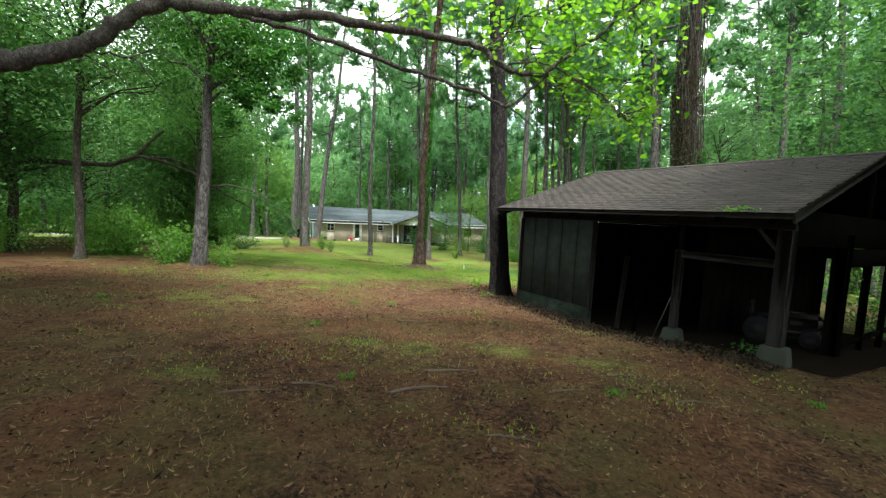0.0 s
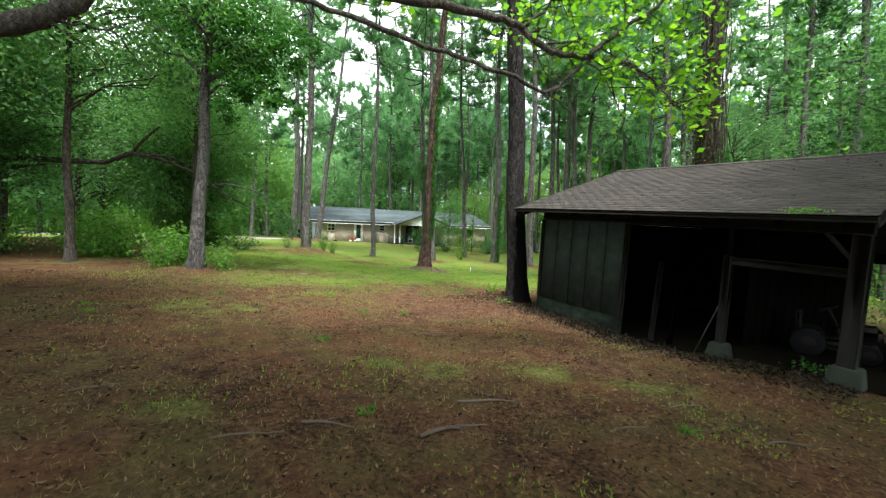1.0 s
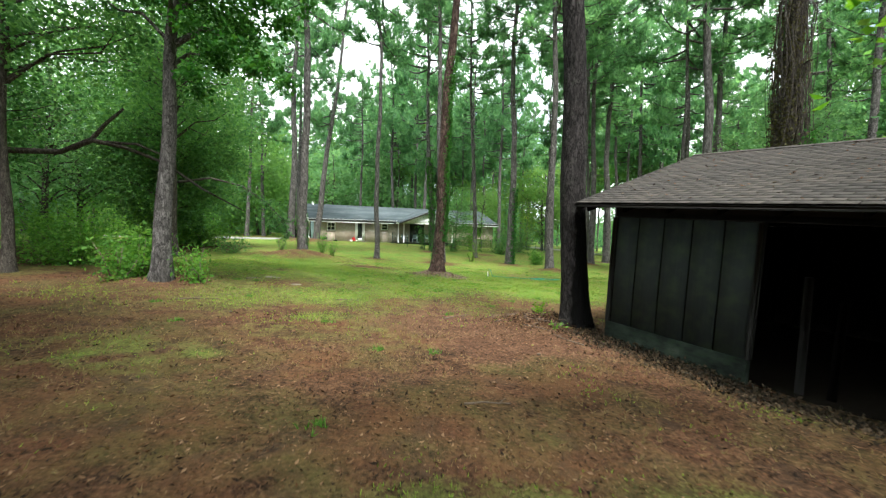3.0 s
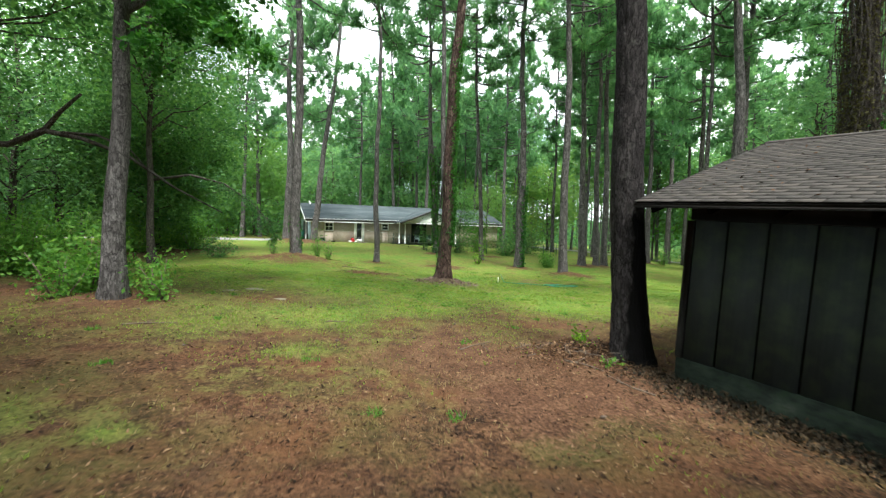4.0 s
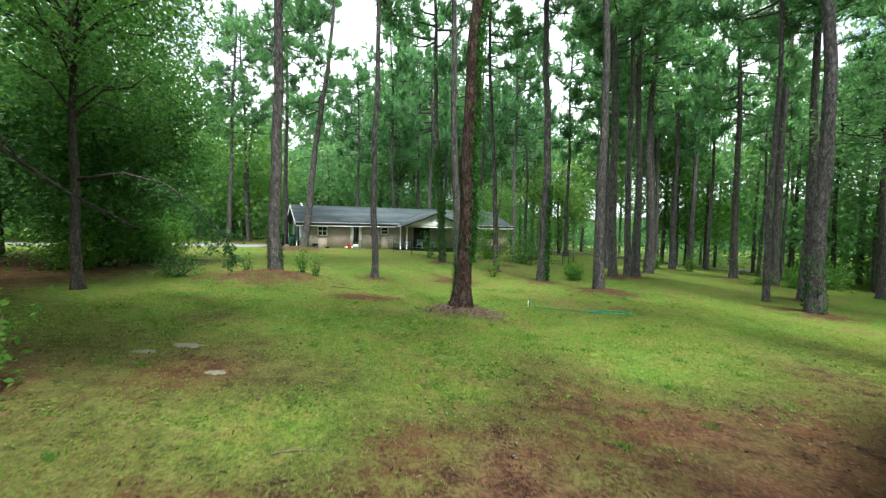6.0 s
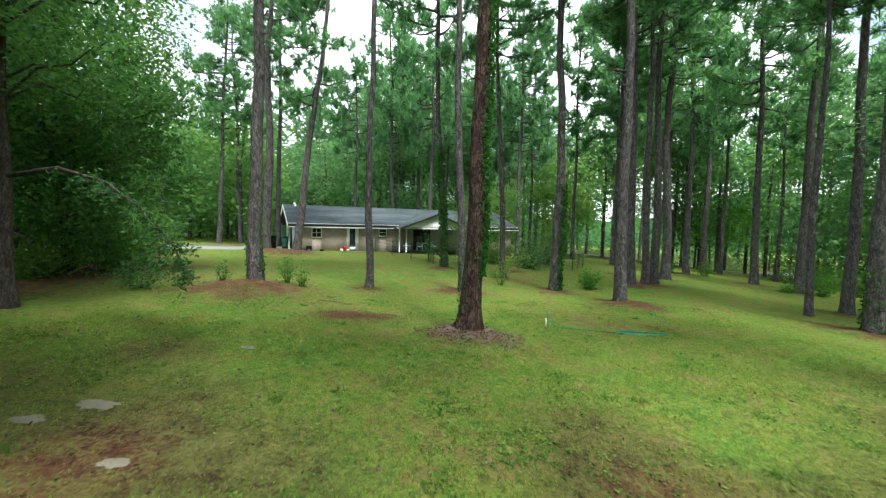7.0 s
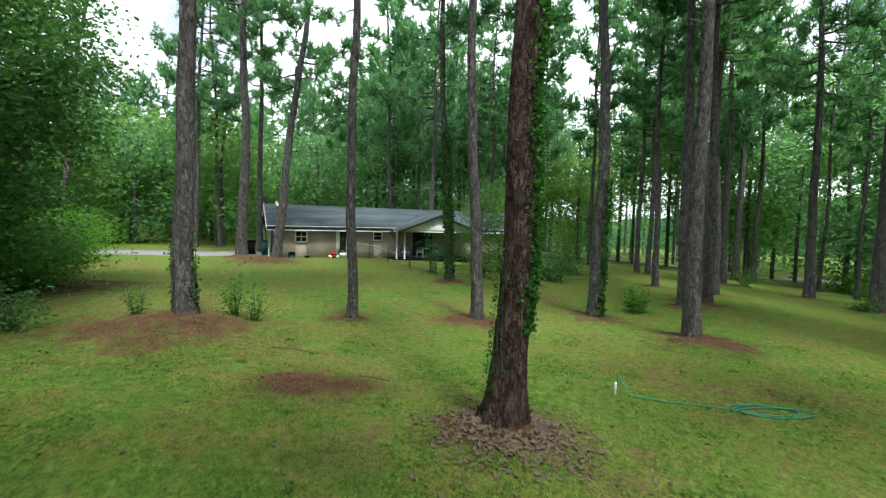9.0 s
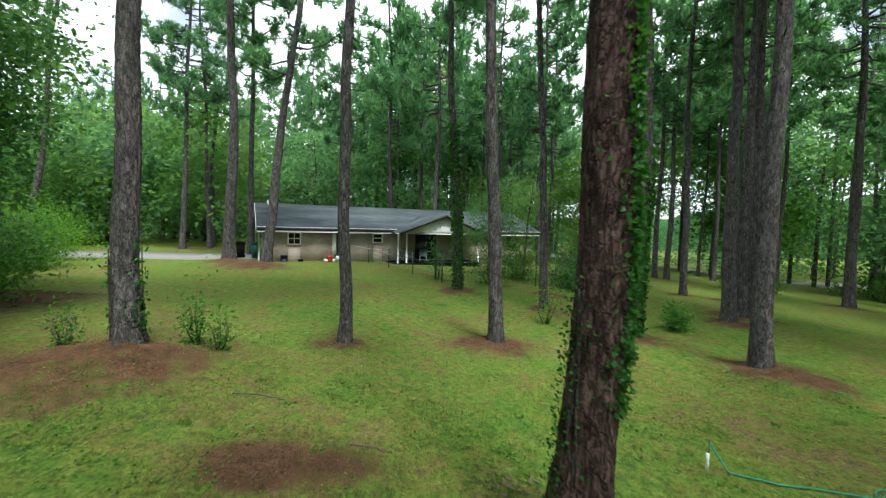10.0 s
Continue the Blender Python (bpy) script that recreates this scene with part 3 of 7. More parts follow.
def build_shed():
    shed = thing("shed", SHED, "old open-sided wooden shed with weathered shingle roof on posts", "shed")
    slope = math.atan2(RIDGE_Z - EAVE_Z, RIDGE_N - ROOF_N0)
    run = math.hypot(RIDGE_Z - EAVE_Z, RIDGE_N - ROOF_N0)
    # roof decks
    front = Matrix.Translation((0, ROOF_N0, EAVE_Z)) @ Matrix.Rotation(slope, 4, 'X')
    back = Matrix.Translation((0, ROOF_N1, EAVE_Z)) @ Matrix.Rotation(-slope, 4, 'X')
    s = Shape()
    s.box(ROOF_U0 + 0.02, 0.02, -0.03, ROOF_U1 - 0.02, run, -0.006, front)
    s.box(ROOF_U0 + 0.02, -run, -0.03, ROOF_U1 - 0.02, -0.02, -0.006, back)
    roof = part("roof", s, SHADE_WOOD, shed, "weathered brown shingles, sagging and mossy at the eave")
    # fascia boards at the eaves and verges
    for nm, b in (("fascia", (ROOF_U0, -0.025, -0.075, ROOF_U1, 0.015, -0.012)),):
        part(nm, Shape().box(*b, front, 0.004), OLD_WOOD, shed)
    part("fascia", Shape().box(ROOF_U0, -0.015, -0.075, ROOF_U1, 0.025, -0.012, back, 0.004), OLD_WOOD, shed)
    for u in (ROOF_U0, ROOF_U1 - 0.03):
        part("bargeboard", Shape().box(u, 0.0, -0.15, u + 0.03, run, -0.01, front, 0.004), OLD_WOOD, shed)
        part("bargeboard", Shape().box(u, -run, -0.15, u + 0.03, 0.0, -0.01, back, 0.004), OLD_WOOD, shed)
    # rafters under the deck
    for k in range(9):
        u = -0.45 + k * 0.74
        part("rafter", Shape().box(u, 0.05, -0.17, u + 0.045, run - 0.02, -0.034, front), SHADE_WOOD, shed)
        part("rafter", Shape().box(u, -run + 0.02, -0.17, u + 0.045, -0.05, -0.034, back), SHADE_WOOD, shed)
    part("ridge_board", Shape().box(ROOF_U0 + 0.05, RIDGE_N - 0.02, RIDGE_Z - 0.24, ROOF_U1 - 0.05, RIDGE_N + 0.02, RIDGE_Z - 0.06), SHADE_WOOD, shed)
    # plates along the eaves
    part("wall_plate", Shape().box(-0.05, -0.05, 2.2, 5.7, 0.06, 2.36, c=0.006), OLD_WOOD, shed)
    # Boards added to block daylight between plate and roof deck
    part("frieze_board", Shape().box(-0.05, -0.01, 2.362, 5.7, 0.02, 2.54), SHADE_WOOD, shed)
    part("frieze_board", Shape().box(-0.05, 6.98, 2.362, 5.7, 7.0, 2.54), SHADE_WOOD, shed)
    part("wall_plate", Shape().box(-0.05, 6.96, 2.2, 5.7, 7.07, 2.36, c=0.006), OLD_WOOD, shed)
    for u in (2.2, 4.06, 5.60):
        part("tie_beam", Shape().box(u - 0.04, 0.07, 2.18, u + 0.05, 6.95, 2.34, c=0.006), SHADE_WOOD, shed)
        part("king_post", Shape().box(u - 0.04, RIDGE_N - 0.05, 2.345, u + 0.04, RIDGE_N + 0.05, RIDGE_Z - 0.25), SHADE_WOOD, shed)
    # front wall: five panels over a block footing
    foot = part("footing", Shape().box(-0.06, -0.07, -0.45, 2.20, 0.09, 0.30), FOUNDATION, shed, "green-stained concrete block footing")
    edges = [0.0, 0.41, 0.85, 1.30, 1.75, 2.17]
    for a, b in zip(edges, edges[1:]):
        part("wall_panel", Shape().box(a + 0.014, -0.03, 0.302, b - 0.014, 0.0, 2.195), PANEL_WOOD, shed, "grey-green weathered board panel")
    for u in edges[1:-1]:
        part("batten", Shape().box(u - 0.05, 0.003, 0.302, u + 0.05, 0.025, 2.195), SHADE_WOOD, shed)
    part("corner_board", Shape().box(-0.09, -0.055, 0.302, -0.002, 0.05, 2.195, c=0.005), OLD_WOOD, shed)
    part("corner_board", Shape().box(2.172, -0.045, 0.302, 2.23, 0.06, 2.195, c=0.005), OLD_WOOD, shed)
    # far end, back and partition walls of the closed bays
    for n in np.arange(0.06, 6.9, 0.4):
        part("wall_board", Shape().box(-0.03, n + 0.004, -0.9, 0.0, min(n + 0.396, 7.0), 2.18), SHADE_WOOD, shed)
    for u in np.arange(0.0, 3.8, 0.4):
        part("wall_board", Shape().box(u + 0.002, 6.97, -0.95, u + 0.398, 7.0, 2.30), SHADE_WOOD, shed)
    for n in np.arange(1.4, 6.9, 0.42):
        part("wall_board", Shape().box(3.80, n + 0.002, -0.9, 3.83, n + 0.418, 2.17), SHADE_WOOD, shed)
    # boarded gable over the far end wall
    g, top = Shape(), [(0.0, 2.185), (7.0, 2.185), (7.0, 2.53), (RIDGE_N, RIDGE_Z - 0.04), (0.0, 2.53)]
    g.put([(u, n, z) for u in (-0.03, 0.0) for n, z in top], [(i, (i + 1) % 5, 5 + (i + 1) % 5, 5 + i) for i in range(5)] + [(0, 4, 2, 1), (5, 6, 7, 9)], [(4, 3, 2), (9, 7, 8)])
    part("gable", g, SHADE_WOOD, shed)
    # posts on concrete feet
    def post(u, n, top, w=0.15, pad=True, mat=OLD_WOOD, foot_z=0.28):
        low = foot_z if pad else -0.55
        part("post", Shape().box(u - w / 2, n - w / 2, low, u + w / 2, n + w / 2, top, c=0.008), mat, shed)
        if pad:
            v, lo, hi = Shape(), w / 2 + 0.11, w / 2 + 0.055
            v.put([(u + sx * k, n + sy * k, z) for z, k in ((-0.4, lo + 0.02), (-0.02, lo), (foot_z - 0.02, hi), (foot_z, hi - 0.02)) for sx, sy in ((-1, -1), (1, -1), (1, 1), (-1, 1))],
                  [(r * 4 + a, r * 4 + (a + 1) % 4, r * 4 + 4 + (a + 1) % 4, r * 4 + 4 + a) for r in range(3) for a in range(4)] + [(12, 13, 14, 15)])
            part("post_footing", v, CONCRETE, shed, "mossy concrete post footing")
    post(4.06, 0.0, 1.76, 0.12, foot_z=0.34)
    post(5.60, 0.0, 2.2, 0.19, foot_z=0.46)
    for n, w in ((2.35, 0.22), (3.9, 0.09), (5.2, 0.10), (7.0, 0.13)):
        post(5.60, n, 2.18, w, False, SHADE_WOOD)
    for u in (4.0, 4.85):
        post(u, 7.0, 2.2, 0.11, False, SHADE_WOOD)
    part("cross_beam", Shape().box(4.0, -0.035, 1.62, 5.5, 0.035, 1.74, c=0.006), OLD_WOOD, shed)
    part("hanger", Shape().box(4.03, -0.03, 1.765, 4.10, 0.03, 2.2), SHADE_WOOD, shed)
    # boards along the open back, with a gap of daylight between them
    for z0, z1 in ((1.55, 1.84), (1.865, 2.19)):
        part("siding_board", Shape().box(3.9, 6.93, z0, 5.55, 6.952, z1), SHADE_WOOD, shed)
    part("siding_board", Shape().box(5.66, 2.3, 1.60, 5.68, 7.0, 1.93), SHADE_WOOD, shed)
    part("siding_board", Shape().box(5.66, 0.15, 1.955, 5.68, 7.0, 2.5), SHADE_WOOD, shed)
    part("rail", Shape().box(5.58, 2.45, 0.1, 5.62, 6.9, 0.2), SHADE_WOOD, shed)
    # knee braces at the near corner
    for du, dn in ((-1, 0), (0, 1)):
        b = Shape()
        b.tube([(5.60 + du * 0.08, dn * 0.08, 1.85), (5.60 + du * 0.38, dn * 0.38, 2.2)], [0.03, 0.03], 6)
        part("brace", b, OLD_WOOD, shed)
    # moss clump at the eave
    rng = np.random.default_rng(3)
    c = np.array((5.05, 0.10, 0.02)) + rng.normal(size=(120, 3)) * np.array((0.14, 0.05, 0.012))
    c = np.array([front @ Vector(p) for p in c])
    part("moss", Shape().leaves(c, 0.045, rng, form=3), SHRUB_LEAF, shed, "green moss and leaf clump on the eave")["kind"] = "stuff"
    return shed, roof, front, back, run


shed, shed_roof, ROOF_FRONT, ROOF_BACK, ROOF_RUN = build_shed()


def build_shed_clutter():
    """Boards, a rod and scrap inside the shed, each resting on the dirt."""
    rng = np.random.default_rng(11)

    def ground_z(u, n):
        p = SHED @ Vector((u, n, 0))
        return float(height(p.x, p.y))
    for u, n, h, dx in ((2.7, 0.30, 1.55, -0.16), (3.0, 0.42, 1.25, -0.1)):
        b = SHED @ Vector((u, n, 0))
        t = SHED @ Vector((u + dx, n + 0.4, h))
        z = ground_z(u, n)
        s = Shape().box(-0.05, -0.012, 0, 0.05, 0.012, (Vector((t.x, t.y, z + h)) - Vector((b.x, b.y, z))).length, c=0.003)
        ob = part("leaning_board", s, SHADE_WOOD if dx > -0.12 else OLD_WOOD)
        d = Vector((t.x - b.x, t.y - b.y, h))
        ob.matrix_world = Matrix.Translation((b.x, b.y, z)) @ d.to_track_quat("Z", "Y").to_matrix().to_4x4()
        tagged(ob, "grey weathered board leaning inside the dark shed", "board", "boards in the shed")
    b, t = SHED @ Vector((3.6, 0.15, 0)), SHED @ Vector((4.0, 0.06, 1.05))
    s = Shape().tube([(b.x, b.y, ground_z(3.6, 0.15)), (t.x, t.y, t.z)], [0.012, 0.010], 6)
    tagged(part("leaning_rod", s, plain("pale_rod", (0.05, 0.048, 0.043), 0.6)), "thin pale rod leaning on the shed post", "rod")
    # earth under the roof, near-black: its shade is put into the colour
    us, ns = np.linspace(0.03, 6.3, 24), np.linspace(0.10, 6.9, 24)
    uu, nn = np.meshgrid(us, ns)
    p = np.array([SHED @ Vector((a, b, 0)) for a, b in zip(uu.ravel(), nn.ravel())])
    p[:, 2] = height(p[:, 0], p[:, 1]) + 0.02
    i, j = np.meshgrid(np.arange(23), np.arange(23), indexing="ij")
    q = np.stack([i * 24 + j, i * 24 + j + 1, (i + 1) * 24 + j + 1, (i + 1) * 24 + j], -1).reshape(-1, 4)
    tagged(part("shed_floor", mesh_np("shed_floor", p, q), plain("shade_black_earth", (0.012, 0.010, 0.008), 0.98, vary=0.5, spec=0.0)), "earth floor coloured near-black for the shade under the shed roof", "floor", kind="structure")
    # old machine
    base = SHED @ Vector((4.75, 2.75, 0))
    z = ground_z(4.75, 2.75) + 0.02
    m = Matrix.Translation((base.x, base.y, z)) @ Matrix.Rotation(radians(-40), 4, 'Z')
    mach = thing("garden_machine", m, "dark rusty garden machine parked inside the shed", "machine")
    iron = plain("rusty_dark_iron", (0.012, 0.009, 0.008), 0.7, 0.3, 0.5)
    part("deck", Shape().box(-0.55, -0.32, 0.16, 0.55, 0.32, 0.30, c=0.05), iron, mach)
    part("hood", Shape().box(0.02, -0.22, 0.305, 0.6, 0.22, 0.62, c=0.08), iron, mach)
    part("seat", Shape().box(-0.5, -0.2, 0.305, -0.15, 0.2, 0.42, c=0.05).box(-0.58, -0.2, 0.42, -0.48, 0.2, 0.78, c=0.04), BLACK_VOID, mach)
    part("steering_column", Shape().tube([(0.02, 0, 0.55), (-0.12, 0, 0.86)], [0.02, 0.02], 6), iron, mach)
    ring = [(-0.12 + 0.15 * math.cos(a) * 0.8, 0.15 * math.sin(a), 0.86 + 0.15 * math.cos(a) * 0.4) for a in np.linspace(0, 2 * math.pi, 17)]
    part("steering_wheel", Shape().tube(ring, [0.014] * 17, 6), BLACK_VOID, mach)
    for x, r, w in ((-0.38, 0.25, 0.16), (0.42, 0.17, 0.11)):
        for y in (-0.36, 0.36):
            wheel = part("wheel", Shape().tube([(x, y - w / 2, r), (x, y - w * 0.3, r), (x, y + w * 0.3, r), (x, y + w / 2, r)], [r * 0.86, r, r, r * 0.86], 18), BLACK_VOID, mach)
            part("rim", Shape().tube([(x, y - w / 2 - 0.01, r), (x, y + w / 2 + 0.01, r)], [r * 0.5, r * 0.5], 14), iron, wheel)
    # pale weeds and paper scrap by the footing
    c = SHED @ Vector((5.2, 0.22, 0))
    zz = ground_z(5.2, 0.22) + 0.02
    pts = np.array((c.x, c.y, zz + 0.10)) + rng.normal(size=(70, 3)) * np.array((0.16, 0.16, 0.04))
    tagged(part("weed_clump", Shape().leaves(pts, 0.06, rng, 0.5), IVY_LEAF), "pale green weeds growing beside the concrete footing", "weeds", kind="stuff")


build_shed_clutter()


# ---- the house ----
HOUSE_TURN = 27.0
HOUSE = Matrix.Translation((-14.5, 45.16, 0.29)) @ Matrix.Rotation(radians(HOUSE_TURN), 4, 'Z')


def brick_material():
    m = Nodes("tan_brick")
    vec = m.coord()
    b = m.add("ShaderNodeTexBrick", Vector=None or m.add("ShaderNodeMapping", Vector=vec, Rotation=(radians(90), 0, 0)).outputs[0], Scale=1.0)
    b.inputs["Color1"].default_value = (0.31, 0.255, 0.20, 1)
    b.inputs["Color2"].default_value = (0.44, 0.37, 0.295, 1)
    b.inputs["Mortar"].default_value = (0.44, 0.40, 0.35, 1)
    b.inputs["Mortar Size"].default_value = 0.01
    b.inputs["Brick Width"].default_value = 0.21
    b.inputs["Row Height"].default_value = 0.075
    n = m.noise(vec, 0.9, 4.0)
    col = m.mix(m.ramp(n, [(0.35, (0, 0, 0)), (0.75, (0.6, 0.6, 0.6))]), b.outputs["Color"], (0.25, 0.195, 0.15))
    return m.surface(col, 0.9, m.bump(b.outputs["Fac"], -0.3, 0.005), spec=0.15)


def roof_material():
    m = Nodes("grey_asphalt_shingle")
    vec = m.coord((1, 1, 1))
    n = m.noise(m.coord((0.5, 1.5, 1)), 0.9, 5.0, 0.6)
    f = m.noise(vec, 14.0, 4.0, 0.7)
    w = m.add("ShaderNodeTexWave", Vector=vec, Scale=2.2, Distortion=0.6)
    w.bands_direction = 'Y'
    col = m.ramp(m.math('ADD', m.math('MULTIPLY', n, 0.7), m.math('MULTIPLY', f, 0.3)),
                 [(0.3, (0.028, 0.040, 0.045)), (0.5, (0.06, 0.078, 0.085)), (0.72, (0.12, 0.14, 0.15))])
    return m.surface(col, 0.9, m.bump(w.outputs["Fac"], 0.25, 0.01), spec=0.2)


BRICK, HOUSE_ROOF = brick_material(), roof_material()
WHITE_TRIM = plain("white_trim_paint", (0.82, 0.83, 0.82), 0.55, vary=0.1)
DARK_TRIM = plain("dark_drip_edge", (0.03, 0.028, 0.027), 0.6)
BLUE_SIDING = plain("pale_blue_siding", (0.40, 0.52, 0.56), 0.6, vary=0.1)


def glass_material():
    m = Nodes("dark_window_glass")
    p = m.add("ShaderNodeBsdfPrincipled")
    p.inputs["Base Color"].default_value = (0.02, 0.025, 0.028, 1)
    p.inputs["Roughness"].default_value = 0.06
    p.inputs["Specular IOR Level"].default_value = 0.6
    m.nt.links.new(p.outputs[0], m.out.inputs[0])
    return m.mat


GLASS = glass_material()


def build_house():
    house = thing("house", HOUSE, "single-storey tan brick ranch house with grey shingle roof", "house")
    L, W, H = 20.5, 8.0, 2.30
    holes = [(1.28, 2.02, 1.20, 1.93), (4.15, 4.95, 0.12, 2.08), (6.85, 7.5, 1.34, 1.94), (10.0, 11.7, 0.12, 2.05), (18.0, 18.8, 0.95, 1.75)]
    # front wall in strips round the openings
    cuts = sorted({0.0, L, *[h[0] for h in holes], *[h[1] for h in holes]})
    s = Shape()
    for a, b in zip(cuts, cuts[1:]):
        h = [h for h in holes if h[0] <= a + 1e-6 and h[1] >= b - 1e-6]
        if h:
            s.box(a, 0, -0.5, b, 0.22, h[0][2])
            s.box(a, 0, h[0][3], b, 0.22, H)
        else:
            s.box(a, 0, -0.5, b, 0.22, H)
    part("wall", s, BRICK, house, "tan brick front wall, patched and stained")
    part("wall", Shape().box(0, W - 0.22, -0.5, L, W, H), BRICK, house)
    part("wall", Shape().box(L - 0.22, 0.222, -0.5, L, W - 0.222, H), BRICK, house)
    part("wall", Shape().box(0, 0.222, -0.5, 0.22, W - 0.222, H), BLUE_SIDING, house, "pale blue end wall")
    part("inner_wall", Shape().box(0.3, 3.5, -0.4, L - 0.3, 3.6, H - 0.05), plain("dim_inner_wall", (0.10, 0.095, 0.085), 0.9), house)
    # gable ends
    for u, mat in ((0.0, WHITE_TRIM), (L - 0.2, WHITE_TRIM)):
        g = Shape()
        v = [(u, 0, H), (u, W, H), (u, W / 2, H + 1.43), (u + 0.2, 0, H), (u + 0.2, W, H), (u + 0.2, W / 2, H + 1.43)]
        g.put(v, [(0, 3, 5, 2), (1, 2, 5, 4), (0, 1, 4, 3)], [(0, 2, 1), (3, 4, 5)])
        part("gable", g, mat, house, "white-boarded gable")
    # roof
    over, rise = 0.55, 1.48
    ang = math.atan2(rise, W / 2)
    run = math.hypot(rise, W / 2) + over
    for side in (0, 1):
        base = Matrix.Translation((0, W / 2, H + rise + 0.08)) @ Matrix.Rotation(ang if side == 0 else -ang, 4, 'X')
        y0, y1 = (-run, 0.02) if side == 0 else (-0.02, run)
        roof = part("roof", Shape().box(-0.6, y0, -0.06, L + 0.5, y1, 0.04, base), HOUSE_ROOF, house, "grey weathered shingle roof")
        ye = -run if side == 0 else run - 0.02
        part("drip_edge", Shape().box(-0.6, ye - 0.01 if side == 0 else ye, -0.12, L + 0.5, ye + 0.02, 0.05, base), DARK_TRIM, house)
    ez = H + rise + 0.08 - run * math.sin(ang)
    ey = W / 2 - run * math.cos(ang)
    part("fascia", Shape().box(-0.58, ey + 0.005, ez - 0.21, 8.0, ey + 0.045, ez - 0.115, c=0.004), WHITE_TRIM, house, "white painted eave board")
    part("fascia", Shape().box(14.6, ey + 0.005, ez - 0.21, L + 0.48, ey + 0.045, ez - 0.115, c=0.004), WHITE_TRIM, house, "white painted eave board")
    part("soffit", Shape().box(-0.55, ey + 0.05, H - 0.03, L + 0.45, -0.004, H), WHITE_TRIM, house)
    # windows
    for k, h in enumerate((holes[0], holes[2], holes[4])):
        a, b, z0, z1 = h
        win = part("window", Shape().box(a, 0.10, z0, b, 0.12, z1), GLASS, house, "small dark window with white frame")
        f = Shape()
        for bx in ((a - 0.05, -0.02, z0 - 0.05, a + 0.03, 0.09, z1 + 0.05), (b - 0.03, -0.02, z0 - 0.05, b + 0.05, 0.09, z1 + 0.05),
                   (a + 0.03, -0.02, z1 - 0.03, b - 0.03, 0.09, z1 + 0.05), (a + 0.03, -0.02, z0 - 0.05, b - 0.03, 0.09, z0 + 0.03)):
            f.box(*bx)
        if k != 1:
            f.box((a + b) / 2 - 0.02, 0.06, z0 + 0.03, (a + b) / 2 + 0.02, 0.09, z1 - 0.03)
        f.box(a + 0.03, 0.055, (z0 + z1) / 2 - 0.025, b - 0.03, 0.085, (z0 + z1) / 2 + 0.025)
        part("window_frame", f, WHITE_TRIM if k != 2 else OLD_WOOD, win)
        part("window_sill", Shape().box(a - 0.1, -0.06, z0 - 0.10, b + 0.1, 0.0, z0 - 0.052, c=0.01), BRICK, win)
    # white door with a tall pane
    a, b, z0, z1 = holes[1]
    d = Shape()
    d.box(a - 0.1, -0.03, z0, a + 0.16, 0.1, z1 + 0.08).box(b - 0.16, -0.03, z0, b + 0.1, 0.1, z1 + 0.08)
    d.box(a + 0.16, -0.03, z1 - 0.14, b - 0.16, 0.1, z1 + 0.08).box(a + 0.16, -0.03, z0, b - 0.16, 0.1, z0 + 0.28)
    door = part("door", d, WHITE_TRIM, house, "white door with a tall glass pane")
    part("pane", Shape().box(a + 0.16, 0.03, z0 + 0.28, b - 0.16, 0.05, z1 - 0.14), GLASS, door)
    part("door_handle", Shape().tube([(b - 0.08, -0.09, 1.05), (b - 0.08, -0.03, 1.05)], [0.03, 0.03], 8), DARK_TRIM, door)
    part("door_step", Shape().box(a - 0.3, -0.75, -0.4, b + 0.3, -0.04, 0.08, c=0.02), BRICK, house)
    part("glass_door", Shape().box(10.0, 0.08, 0.12, 11.7, 0.1, 2.05), GLASS, house)
    # porch with its own gable
    p0, p1, f = 8.45, 14.25, -2.05
    mid = (p0 + p1) / 2
    part("porch_floor", Shape().box(p0 - 0.7, f, -0.5, p1, -0.004, 0.06, c=0.02), CONCRETE, house)
    part("porch_beam", Shape().box(p0 - 0.7, f, 2.02, p1, f + 0.12, 2.16, c=0.006), WHITE_TRIM, house)
    part("porch_ceiling", Shape().box(p0 + 0.05, f + 0.13, 2.1, p1 - 0.05, -0.01, 2.13), plain("dim_porch_boards", (0.22, 0.22, 0.21), 0.8), house)
    pr = 1.1
    g = Shape()
    v = [(p0, f + 0.02, 2.165), (p1, f + 0.02, 2.165), (mid, f + 0.02, 2.165 + pr), (p0, f + 0.1, 2.165), (p1, f + 0.1, 2.165), (mid, f + 0.1, 2.165 + pr)]
    g.put(v, [(0, 2, 5, 3), (1, 4, 5, 2), (0, 3, 4, 1)], [(0, 1, 2), (3, 5, 4)])
    part("porch_gable", g, WHITE_TRIM, house, "plain white porch gable")
    pang = math.atan2(pr, mid - p0)
    prun = math.hypot(pr, mid - p0) + 0.45
    for sgn in (-1, 1):
        base = Matrix.Translation((mid, 0, 2.165 + pr + 0.09)) @ Matrix.Rotation(pang * sgn, 4, 'Y')
        x0, x1 = (0.0, prun) if sgn == 1 else (-prun, 0.0)
        part("porch_roof", Shape().box(x0, f - 0.3, -0.06, x1, 2.4, 0.03, base), HOUSE_ROOF, house)
        part("porch_bargeboard", Shape().box(x0, f - 0.33, -0.10, x1, f - 0.302, 0.035, base), DARK_TRIM, house)
    for u in (p0 - 0.45, p0 + 0.15, p1 - 0.1):
        part("porch_post", Shape().box(u - 0.05, f + 0.02, 0.06, u + 0.05, f + 0.1, 2.02, c=0.006), WHITE_TRIM, house, "slim white porch post")
    # carport corner at the blue end
    for n in (0.1, 7.7):
        part("carport_post", Shape().box(-0.5, n - 0.05, -0.5, -0.4, n + 0.05, H - 0.035, c=0.006), WHITE_TRIM, house)
